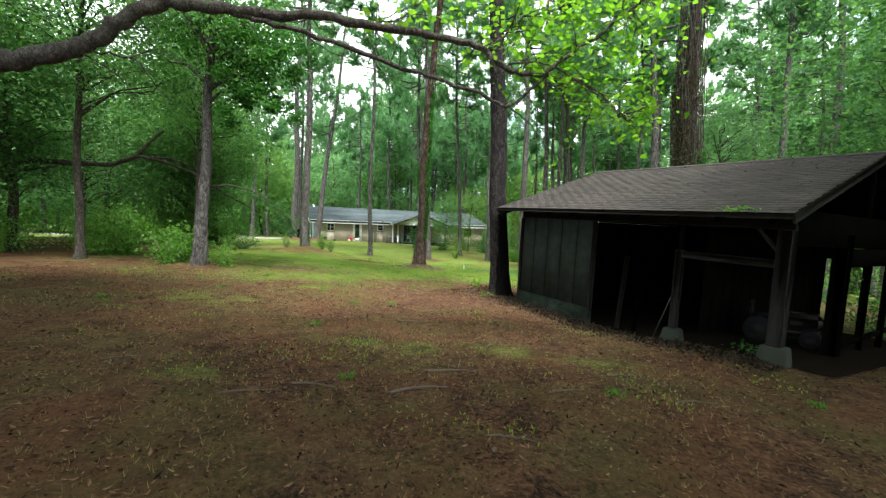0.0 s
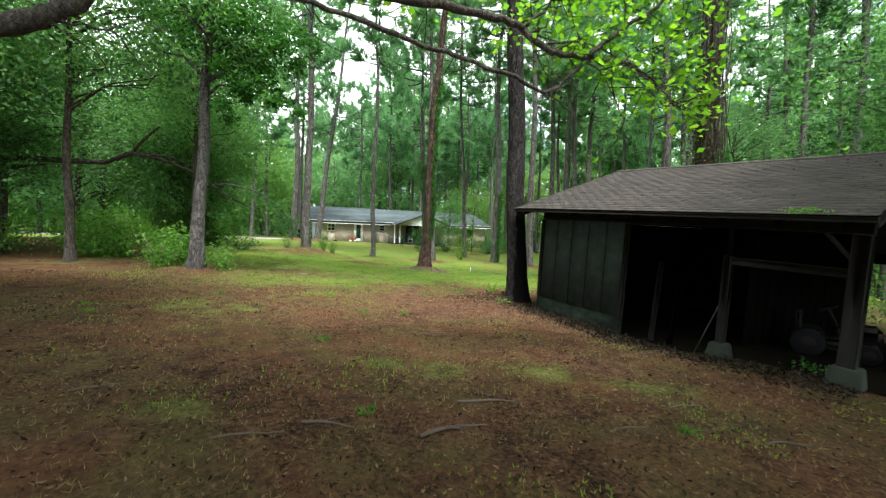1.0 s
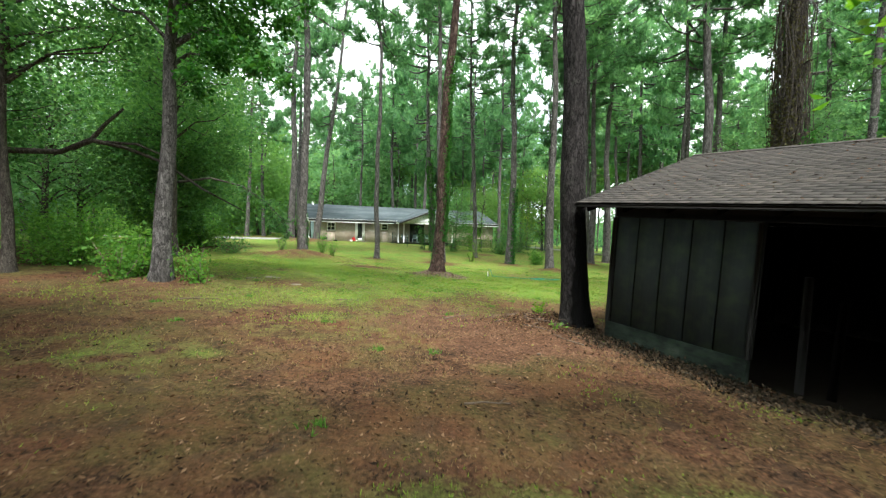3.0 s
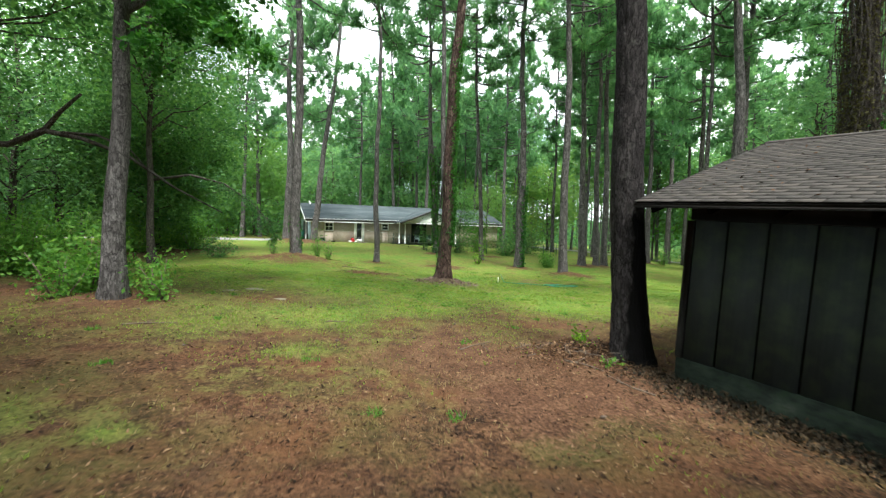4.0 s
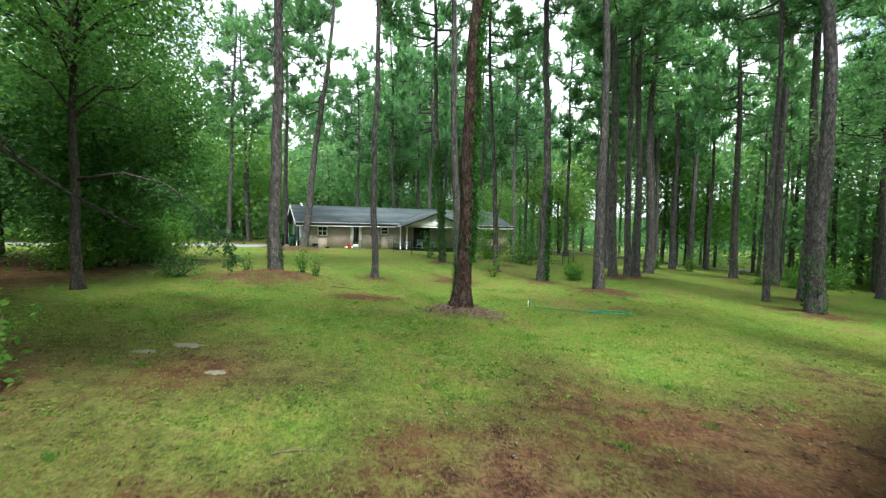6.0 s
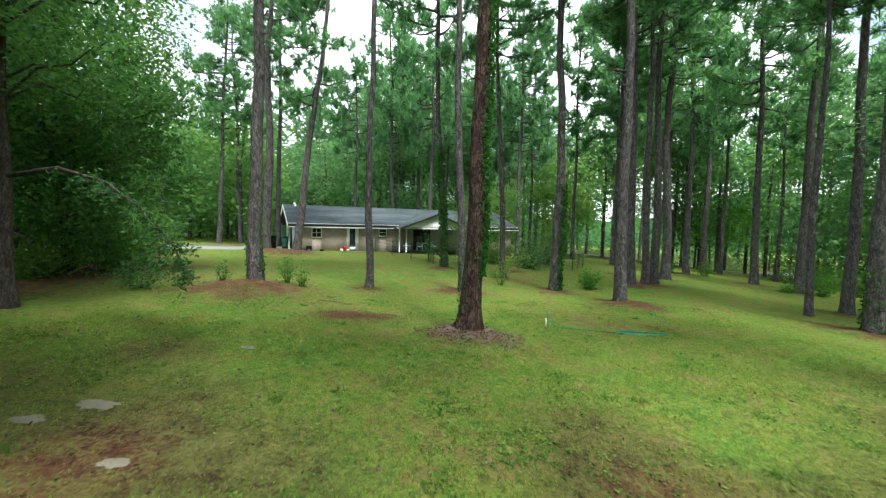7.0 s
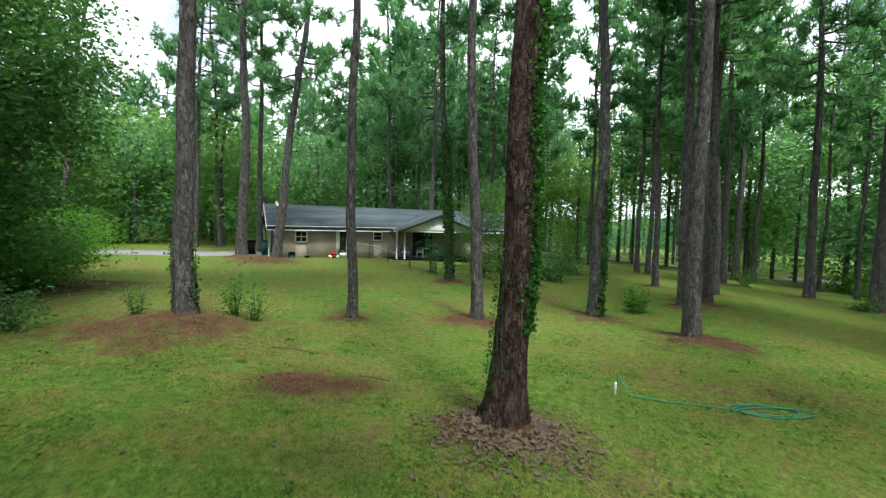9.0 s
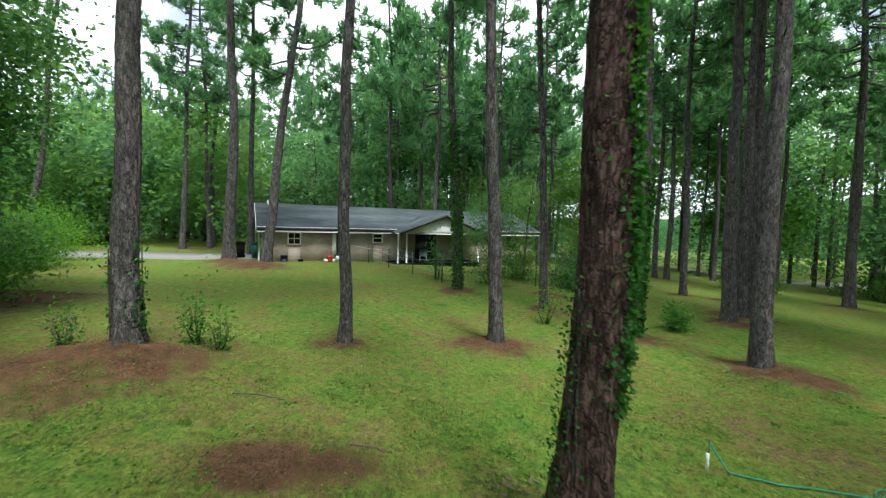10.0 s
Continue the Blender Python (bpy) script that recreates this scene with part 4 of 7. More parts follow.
    # Shade of the open doorway, put in as a dark slab on the wall
    part("side_door", Shape().box(-0.03, 2.2, 0.05, -0.002, 5.6, 2.05), DARK_TRIM, house, "dark slab painting the shade of the doorway in the end wall")
    for side, t in ((1, ang), (-1, -ang)):
        base = Matrix.Translation((0, W / 2, H + rise + 0.08)) @ Matrix.Rotation(t, 4, 'X')
        y0, y1 = (-run, 0.0) if side == 1 else (0.0, run)
        part("bargeboard", Shape().box(-0.63, y0, -0.20, -0.605, y1, 0.045, base), WHITE_TRIM, house, "white rake board at the end gable")
    return house


build_house()


def on_house(u, n, z=None):
    p = HOUSE @ Vector((u, n, 0))
    return Matrix.Translation((p.x, p.y, float(height(p.x, p.y)) if z is None else z)) @ Matrix.Rotation(radians(HOUSE_TURN), 4, 'Z')


# ---- trees ----
def trunk_shape(h, r0, r1, lean=(0, 0), seed=0, seg=14, rows=40, wob=0.06, flare=0.5, bark=0.0):
    rng = np.random.default_rng(seed)
    z = np.concatenate([[-0.5, -0.15], np.linspace(0, 1, rows) ** 1.35 * h])
    t = np.clip(z / h, 0, 1)
    ph = rng.random(4) * 6.28
    x = lean[0] * z + wob * np.sin(z * 0.45 + ph[0]) * t ** 0.5 * 2 + 0.25 * wob * np.sin(z * 1.7 + ph[1])
    y = lean[1] * z + wob * np.sin(z * 0.4 + ph[2]) * t ** 0.5 * 2
    x, y = x - np.interp(0, z, x), y - np.interp(0, z, y)
    r = r0 + (r1 - r0) * t ** 0.8 + r0 * flare * np.exp(-np.maximum(z, 0) / (1.6 * r0))
    ang = np.linspace(0, 2 * np.pi, seg, endpoint=False)
    lob = 1 + 0.10 * np.exp(-np.maximum(z, 0) / 0.5)[:, None] * np.cos(ang * 5 + ph[3])[None] + 0.03 * np.sin(ang * 3 + z[:, None] * 1.3 + ph[1])
    rr = r[:, None] * lob
    pts = np.stack([x, y, z], 1)
    if bark:
        for i in range(len(z)):
            for j in range(seg):
                p = Vector((math.cos(ang[j]) * r[i] * 13 + seed, math.sin(ang[j]) * r[i] * 13, z[i] * 2.6))
                w = noise.noise_vector(p * 0.7) * 0.6
                e = min(0.32, abs(noise.noise(p + w))) + 0.5 * min(0.3, abs(noise.noise((p + w) * 2.1)))
                rr[i, j] += bark * 2.4 * (e - 0.3) + bark * 0.5 * noise.noise(p * 3.1)
    return Shape().tube(pts, rr, seg), pts


def crown_meshes(seed, span, reach, limbs, tufts=4, blades=11, needle=0.48, wide=0.07):
    """A pine crown: limbs that curve upward and bunches of needles along them; its foot is at z 0."""
    rng = np.random.default_rng(seed)
    wood, green = Shape(), Shape()
    cs, ax = [], []
    for k in range(limbs):
        f = (k + rng.random()) / limbs
        z0 = span * f
        az = rng.random() * 6.283
        length = reach * (0.35 + 0.65 * math.sin(math.pi * min(1, 0.18 + 0.80 * f))) * (0.6 + 0.6 * rng.random())
        if f > 0.93:
            length *= 0.6
        up = 0.05 + 0.5 * f + 0.25 * rng.random() - 0.15
        n = 7
        t = np.linspace(0, 1, n)
        side = rng.normal() * 0.25
        px = length * t
        dirx, diry = math.cos(az), math.sin(az)
        wig = side * length * t * t
        x = dirx * px - diry * wig
        y = diry * px + dirx * wig
        z = z0 + length * (up * t * t - 0.06 * np.sin(t * 3.1)) + 0.08 * rng.normal(size=n) * t
        pts = np.stack([x, y, z], 1)
        wood.tube(pts, np.linspace(0.055, 0.012, n) * (0.6 + length / reach * 0.6), 4, False)
        twigs = int(3 + length * 2.2)
        for _ in range(twigs):
            tt = 0.3 + 0.7 * rng.random() ** 0.7
            p = np.array([np.interp(tt, t, pts[:, i]) for i in range(3)])
            d = np.array((dirx, diry, 0.25)) * 0.6 + rng.normal(size=3) * np.array((0.8, 0.8, 0.35))
            d /= np.linalg.norm(d)
            tl = (0.35 + 0.75 * rng.random()) * (0.6 + 0.3 * length / reach)
            e = p + d * tl + np.array((0, 0, 0.12 * tl))
            if tufts > 3:
                wood.tube([p, e], [0.013, 0.006], 3, False)
            for _ in range(tufts):
                q = p + (e - p) * (0.25 + 0.75 * rng.random()) + rng.normal(size=3) * 0.10
                cs.append(q)
                ax.append(d * 0.5 + np.array((0, 0, 0.55)))
    green.tufts(cs, ax, needle, rng, blades, wide, 0.75)
    return wood.mesh("branchwork"), green.mesh("crown")


KINDS = [(10.0, 3.6, 32), (9.0, 3.2, 28), (11.5, 3.4, 36), (8.0, 4.2, 28), (9.5, 2.8, 28), (13.0, 3.0, 40)]
CROWNS = [crown_meshes(40 + k, *a) for k, a in enumerate(KINDS)]
FAR_CROWNS = [crown_meshes(40 + k, *a, 3, 6, 0.62, 0.155) for k, a in enumerate(KINDS)]


def pine(x, y, dia, tall, lean=(0.0, 0.0), crown=0.5, seed=0, detail=1, bark=None, group="pines", label="tall pine with a bare plated trunk", flare=0.22):
    rng = np.random.default_rng(seed + 500)
    z = float(height(x, y))
    tree = thing("pine_tree", Matrix.Translation((x, y, z)), label, "tree", group)
    seg, rows = {0: (9, 16), 1: (16, 36), 2: (96, 260)}[detail]
    s, pts = trunk_shape(tall, dia / 2, dia * 0.14, lean, seed, seg, rows, 0.05 + 0.05 * rng.random(), flare, 0.016 if detail == 2 else 0.0)
    # broken stubs below the crown
    if detail:
        for _ in range(7):
            zz = tall * (0.22 + 0.3 * rng.random())
            c = np.array([np.interp(zz, pts[:, 2], pts[:, i]) for i in range(3)])
            a = rng.random() * 6.28
            ln = 0.2 + 0.8 * rng.random() ** 2
            s.tube([c, c + np.array((math.cos(a), math.sin(a), 0.15)) * ln * 0.6, c + np.array((math.cos(a), math.sin(a), 0.05)) * ln], [0.03, 0.02, 0.01], 5)
    part("trunk", s, bark or BARK_PINE, tree, smooth=True)
    foot = tall * crown
    wood, green = (CROWNS if detail else FAR_CROWNS)[seed % len(KINDS)]
    span = KINDS[seed % len(KINDS)][0]
    k = (tall - foot) / span
    c = np.array([np.interp(foot, pts[:, 2], pts[:, i]) for i in range(3)])
    top = pts[-1]
    wide = min(k, 1.05) * (0.85 + 0.3 * rng.random())
    shear = Matrix.Identity(4)
    shear[0][2], shear[1][2] = (top[0] - c[0]) / (tall - foot), (top[1] - c[1]) / (tall - foot)
    m = Matrix.Translation(c) @ Matrix.Rotation(rng.random() * 6.28, 4, 'Z') @ Matrix.Diagonal((wide, wide, k, 1))
    for nm, me, mat in (("branchwork", wood, BARK_PINE), ("crown", green, NEEDLES)):
        ob = part(nm, me, mat, tree)
        ob.matrix_basis = m
    return tree, pts


# x, y, diameter, height, lean x, lean y, crown foot, detail
PINES = [(-8.98, 27.05, 0.50, 24, 0.012, 0.0, 0.52, 2), (-5.35, 29.45, 0.33, 22, -0.006, 0.0, 0.55, 1), (-1.46, 30.9, 0.42, 23, -0.04, 0, 0.58, 1),
         (-2.5, 38.4, 0.42, 24, -0.05, 0, 0.5, 1), (0.86, 35.6, 0.34, 22, -0.05, 0, 0.55, 1), (2.98, 32.45, 0.50, 25, -0.005, 0, 0.55, 1),
         (5.06, 29.75, 0.50, 24, -0.012, 0, 0.55, 1), (7.7, 35.2, 0.50, 25, -0.03, 0, 0.55, 1), (9.15, 36.7, 0.44, 24, -0.02, 0, 0.55, 1),
         (9.9, 37.2, 0.5, 25, -0.015, 0, 0.52, 1), (9.9, 42.5, 0.40, 23, -0.02, 0, 0.5, 1), (12.4, 41.0, 0.62, 25, -0.02, 0.0, 0.5, 1),
         (21.1, 45.0, 0.60, 26, -0.02, 0, 0.5, 1), (20.6, 40.1, 0.66, 26, 0.01, 0, 0.5, 1), (15.4, 31.0, 0.48, 25, 0.0, 0, 0.52, 1),
         (12.0, 26.3, 0.58, 25, -0.02, 0, 0.52, 1), (13.5, 53.5, 0.46, 24, 0, 0, 0.45, 0), (14.2, 53.0, 0.46, 25, 0.01, 0, 0.45, 0),
         (19.2, 51.0, 0.6, 26, -0.01, 0, 0.45, 0), (24.5, 57.5, 0.7, 27, 0, 0, 0.45, 0), (-13.65, 43.2, 0.60, 23, 0.125, 0.0, 0.45, 1),
         (-16.5, 44.5, 0.72, 27, 0.018, 0, 0.55, 1), (-18.0, 50.2, 0.5, 25, 0.012, 0, 0.5, 1), (-25.2, 53.2, 0.5, 24, 0.04, 0, 0.5, 1),
         (-24.2, 55.4, 0.42, 23, -0.03, 0, 0.5, 1), (16.5, 22.5, 0.40, 23, 0.0, 0, 0.55, 1), (18.3, 21.8, 0.48, 25, 0.0, 0, 0.55, 1),
         (22.0, 27.0, 0.27, 20, 0.0, 0, 0.6, 1), (-31.0, 46.0, 0.5, 20, 0.17, 0.0, 0.74, 1), (26.5, 38.5, 0.5, 25, -0.03, 0, 0.5, 1),
         (23.6, 33.0, 0.48, 25, -0.02, 0, 0.5, 1), (15.5, 47.0, 0.4, 24, -0.03, 0, 0.5, 0), (4.6, 56.0, 0.5, 26, 0.0, 0, 0.45, 0),
         (-4.6, 57.0, 0.5, 25, 0.01, 0, 0.45, 0), (-9.0, 60.0, 0.5, 26, -0.02, 0, 0.45, 0), (1.5, 62.0, 0.5, 26, 0, 0, 0.45, 0), (-6.6, 66, 0.5, 25, 0, 0, 0.4, 0), (7.6, 66, 0.45, 27, 0, 0, 0.42, 0), (11.0, 58.5, 0.45, 27, 0, 0, 0.42, 0), (12.5, 29.5, 0.30, 22, -0.01, 0, 0.55, 1)]
TRUNKS = {}
for k, (x, y, d, h, lx, ly, cf, det) in enumerate(PINES):
    TRUNKS[k] = pine(x, y, d, h, (lx, ly), cf, k, det)
RED = pine(-1.47, 23.03, 0.53, 23, (0.044, 0.012), 0.58, 71, 2, BARK_RED, label="thick pine with red-brown plated bark and vines", flare=0.5)
NEAR = pine(1.74, 12.6, 0.52, 25, (-0.060, 0.005), 0.6, 72, 2, BARK_BLACK_SIDE, label="thick dark pine beside the shed wall", flare=0.26)

# the pine wood to the right and behind
rng = np.random.default_rng(21)
taken = [(p[0], p[1]) for p in PINES] + [(-1.5, 22.6), (1.76, 12.6)]


def free(x, y, gap):
    return all((x - a) ** 2 + (y - b) ** 2 > gap * gap for a, b in taken)


def scatter_pines(n, box, gap, seed0, keep):
    made = 0
    for _ in range(n * 30):
        if made >= n:
            break
        x, y = box[0] + (box[1] - box[0]) * rng.random(), box[2] + (box[3] - box[2]) * rng.random()
        if keep(x, y) and free(x, y, gap):
            taken.append((x, y))
            pine(x, y, 0.28 + 0.26 * rng.random(), 20 + 7 * rng.random(), (rng.normal() * 0.018, rng.normal() * 0.015), 0.36 + 0.16 * rng.random() + (0.12 if x > 12 else 0.0), seed0 + made, 0, group="pines of the wood")
            made += 1


scatter_pines(46, (14, 64, 26, 84), 3.0, 100, lambda x, y: x > 14 + max(0, 40 - y) * 0.25 and not (10 < x and 70 < y < 79))
scatter_pines(6, (14, 44, 14, 30), 4.0, 200, lambda x, y: x > 12 + (30 - y) * 0.1)
scatter_pines(44, (-62, 14, 58, 94), 3.6, 300, lambda x, y: y > (62 if x > -14 else 80) and not (x > 8 and 70 < y < 79))
# Unseen pines behind the start, added for their shade
scatter_pines(5, (-16, 12, -12, -4), 5.0, 400, lambda x, y: True)


def broad_crown(shape, centre, radius, leaves, size, rng, clumps=40, flat=0.3, squash=0.8, low=-1.0):
    """Leaves in many uneven clumps on a rough ball of twigs, with gaps."""
    d = rng.normal(size=(clumps, 3))
    d /= np.linalg.norm(d, axis=1)[:, None]
    d[:, 2] = np.maximum(d[:, 2], low)
    c = np.asarray(centre) + d * (radius * (0.45 + 0.6 * rng.random(clumps)))[:, None] * np.array((1, 1, squash))
    per = leaves // clumps
    out = []
    for p in c:
        k = int(per * (0.5 + rng.random()))
        r = radius * (0.16 + 0.16 * rng.random())
        out.append(p + rng.normal(size=(k, 3)) * r * np.array((0.75, 0.75, 0.5)))
    far = size >= 0.2
    shape.leaves(np.concatenate(out), size * (1.15 if far else 1), rng, 0.75 if far else 0.55, flat, 0.15, 3 if far else 4)
    return c


def broad_tree(x, y, tall, dia, reach, leaves, size, seed, mat=None, bark=None, low=0.35, clumps=60, lean=(0, 0), label="dark broad-leaved tree with dense foliage", squash=0.85):
    rng = np.random.default_rng(seed)
    z = float(height(x, y))
    tree = thing("broadleaf_tree", Matrix.Translation((x, y, z)), label, "tree", "broad-leaved trees")
    s, pts = trunk_shape(tall * 0.85, dia / 2, dia * 0.12, lean, seed, 14, 26, 0.12, 0.35)
    green = Shape()
    mid = tall * (low + 1) / 2
    top = np.array([np.interp(mid, pts[:, 2], pts[:, i]) for i in range(3)])
    vr = tall * (1 - low) / 2
    c = broad_crown(green, top, reach, leaves, size, rng, clumps, 0.3, vr / reach * squash)
    for p in c[::2]:
        h = min(tall * 0.8, max(tall * low * 0.7, p[2] - np.linalg.norm(p[:2] - top[:2]) * 0.5))
        a = np.array([np.interp(h, pts[:, 2], pts[:, i]) for i in range(3)])
        m1 = a + (p - a) * 0.4 + np.array((0, 0, 0.25))
        m2 = a + (p - a) * 0.75 + rng.normal(size=3) * 0.15
        s.tube([a, m1, m2, p], [dia * 0.14, dia * 0.09, 0.022, 0.008], 6, False)
    part("trunk", s, bark or BARK_OAK, tree, smooth=True)
    part("crown", green, mat or OAK_LEAF, tree)
    return tree


def shrub(x, y, r, h, leaves, size, seed, mat=None, label="leafy green shrub", z=None, name="shrub"):
    rng = np.random.default_rng(seed)
    z = float(height(x, y)) if z is None else z
    ob = thing(name, Matrix.Translation((x, y, z)), label, "shrub", "shrubs")
    s, g = Shape(), Shape()
    cs = []
    stems = max(5, int(9 * r))
    for _ in range(stems):
        a, k = rng.random() * 6.28, rng.random() ** 0.6
        e = np.array((math.cos(a) * r * k, math.sin(a) * r * k, h * (0.55 + 0.45 * rng.random()) * (1.1 - 0.5 * k)))
        b = np.array((math.cos(a) * r * 0.12, math.sin(a) * r * 0.12, -0.05))
        s.tube([b, (b + e) / 2 + rng.normal(size=3) * 0.05 * h, e], [0.02, 0.013, 0.005], 5)
        n = leaves // stems
        t = rng.random(n) ** 0.6
        cs.append(b + (e - b) * t[:, None] + rng.normal(size=(n, 3)) * np.array((r * 0.28, r * 0.28, h * 0.14)) * (0.4 + t[:, None]))
    cs = np.concatenate(cs)
    cs[:, 2] = np.maximum(cs[:, 2], 0.03)
    g.leaves(cs, size, rng, 0.5, 0.2)
    part("woody_base", s, TWIG, ob)
    part("foliage", g, mat or SHRUB_LEAF, ob)
    return ob


# the left-hand thicket
broad_tree(-16.9, 28.0, 14.0, 0.45, 3.8, 62000, 0.165, 1, low=0.03, clumps=200, label="large dark broad-leaved tree drooping to the lawn")
TL = broad_tree(-7.95, 14.5, 15.0, 0.44, 3.2, 10000, 0.15, 2, low=0.3, clumps=75, lean=(0.065, 0.0), bark=BARK_PINE, label="leaning broad-leaved tree with a straw mound at its foot")
hang = Shape()
rng = np.random.default_rng(64)
for at, r, n, k in (((1.9, -0.3, 6.4), 1.25, 2600, 30), ((0.6, 0.2, 7.3), 1.4, 2200, 26), ((2.9, -0.4, 5.1), 0.6, 700, 12), ((1.3, -0.5, 5.0), 0.6, 600, 10), ((3.2, -0.2, 6.6), 0.8, 900, 14)):
    broad_crown(hang, at, r, n, 0.13, rng, k, 0.3, 0.9)
part("hanging_crown", hang, IVY_LEAF, TL, "dark glossy leaves against the light")
broad_tree(-12.6, 15.2, 14.0, 0.3, 4.0, 17000, 0.155, 15, low=0.32, clumps=95)


def drooping_branch(tree):
    """A long branch that leans out over the lawn and hangs down."""
    rng = np.random.default_rng(88)
    inv = tree.matrix_world.inverted()
    way = [(-12.5, 22.0, 3.6), (-10.8, 21.5, 3.75), (-9.2, 20.9, 3.4), (-8.0, 20.45, 2.75), (-7.3, 20.25, 2.1), (-7.0, 20.2, 1.45)]
    s, g, cs = Shape(), Shape(), []
    s.tube([inv @ Vector(p) for p in way], [0.06, 0.045, 0.03, 0.02, 0.012, 0.005], 7)
    for k in range(46):
        i = min(4, 1 + int(4 * rng.random() ** 0.7))
        a, b = np.array(way[i]), np.array(way[min(i + 1, 5)])
        p = a + (b - a) * rng.random()
        e = p + rng.normal(size=3) * np.array((0.3, 0.3, 0.12)) - np.array((0, 0, 0.15 + 0.2 * rng.random()))
        s.tube([inv @ Vector(p), inv @ Vector((p + e) / 2 + rng.normal(size=3) * 0.03), inv @ Vector(e)], [0.008, 0.006, 0.003], 4)
        t = rng.random((26, 1))
        cs.append(p + (e - p) * t + rng.normal(size=(26, 3)) * 0.075)
    c = np.array([inv @ Vector(p) for p in np.concatenate(cs)])
    g.leaves(c, 0.10, rng, 0.45, 0.2, 0.3)
    b = part("drooping_branch", s, BARK_OAK, tree, smooth=True)
    part("foliage", g, OAK_LEAF, b)


DROOP = broad_tree(-12.8, 22.2, 13.5, 0.3, 3.3, 17000, 0.155, 16, low=0.34, clumps=95)
bpy.context.view_layer.update()
drooping_branch(DROOP)
# Tall tree at (-20.5, 11.0) is added, mostly out of view, for thicket shade
for k, (x, y, h, d, r, n, lo) in enumerate([(-18.8, 18.6, 13, 0.42, 4.0, 12000, 0.22), (-21.4, 25.1, 14, 0.35, 4.2, 12000, 0.12), (-16.8, 16.8, 10, 0.25, 3.0, 9000, 0.25),
                                            (-22.5, 16.0, 14, 0.4, 4.5, 12000, 0.15), (-16.5, 12.0, 14, 0.4, 4.5, 12000, 0.3), (-27, 22, 15, 0.4, 5, 11000, 0.1),
                                            (-25, 31, 14, 0.4, 5, 10000, 0.08), (-20.5, 11.0, 20, 0.45, 5.5, 13000, 0.5), (-31, 15, 16, 0.4, 6, 11000, 0.1), (-34, 27, 16, 0.4, 6, 10000, 0.05), (-24, 8, 15, 0.4, 5, 10000, 0.2)]):
    broad_tree(x, y, h, d, r, int(n * (1.25 if k > 4 else 1.5)), 0.21 if k > 4 else 0.16, 20 + k, FAR_LEAF if k % 2 else OAK_LEAF, low=lo * 0.6, clumps=95)
for k, (x, y, r, h, n) in enumerate([(-19.9, 33.0, 2.2, 3.4, 8000), (-22.8, 37.4, 2.3, 3.6, 8000), (-25.6, 41.2, 2.4, 3.4, 8000), (-29.5, 44.0, 2.8, 3.6, 7000), (-35, 47, 3.0, 4.2, 5000),
                                     (-16.4, 30.5, 1.8, 2.2, 5000), (-17.2, 27.0, 1.6, 2.0, 4000), (-13.4, 18.0, 1.5, 1.8, 3500), (-18.5, 23.0, 2.0, 2.4, 4000), (-22, 20, 2.2, 2.4, 4000),
                                     (-9.2, 15.3, 0.8, 1.5, 1500), (-17, 15.5, 1.8, 1.8, 3000)]):
    shrub(x, y, r, h, n, 0.13, 60 + k, LIME_LEAF if k in (2, 3) else OAK_LEAF if k == 0 else SHRUB_LEAF, "dense green shrubs at the edge of the thicket")


def build_far_woods():
    """The wood that closes the view all round: trunks and masses of leaves far off."""
    rng = np.random.default_rng(77)
    wood, dark, fresh = Shape(), Shape(), Shape()
    for k in range(190):
        a = radians(-100 + 200 * (k + rng.random()) / 190)
        dist = 52 + 58 * rng.random() + (6 if abs(a) < 0.5 else 0)
        x, y = dist * math.sin(a), 12 + dist * math.cos(a)
        z = float(height(x, y))
        tall = (18 + 12 * rng.random()) * (0.6 if -1.2 < a < -0.3 else 1.0)
        wood.tube([(x, y, z - 0.5), (x + rng.normal() * 0.2, y, z + tall * 0.5), (x + rng.normal() * 0.5, y, z + tall * 0.9)], [0.24, 0.17, 0.06], 6, False)
        s = dark if rng.random() < 0.55 else fresh
        low = 0.34 if 0.16 < a < 0.48 else 0.12
        for _ in range(16):
            c = np.array((x, y, z)) + np.array((rng.normal() * 2.2, rng.normal() * 2.2, tall * (low + (1 - low) * rng.random() ** 0.75)))
            pts = c + rng.normal(size=(120, 3)) * np.array((1.5, 1.5, 1.0))
            s.leaves(pts, 0.52, rng, 0.7, 0.3, form=3)
    for k in range(420):
        a = radians(-100 + 200 * (k + rng.random()) / 420)
        dist = 62 + 55 * rng.random()
        x, y = dist * math.sin(a), 12 + dist * math.cos(a)
        if 8 < x and 68 < y < 81 or 0.16 < a < 0.48 and k % 5 > 1:
            continue
        z = float(height(x, y))
        up = 1.2 + 5.5 * rng.random() ** 2
        pts = np.array((x, y, z + up)) + rng.normal(size=(280, 3)) * np.array((2.6, 1.8, 0.5 + up * 0.45))
        pts[:, 2] = np.maximum(pts[:, 2], z)
        (dark if rng.random() < 0.6 else fresh).leaves(pts, 0.46, rng, 0.7, 0.3, form=3)
    for nm, s, mat, lab in (("far_trunks", wood, BARK_PINE, "distant grey trunks of the wood"), ("far_foliage", dark, FAR_LEAF, "distant mixed green foliage closing the view"),
                            ("far_fresh_foliage", fresh, PALE_LEAF, "distant light green foliage of the wood")):
        tagged(part(nm, s, mat), lab, "woods", kind="stuff")


build_far_woods()


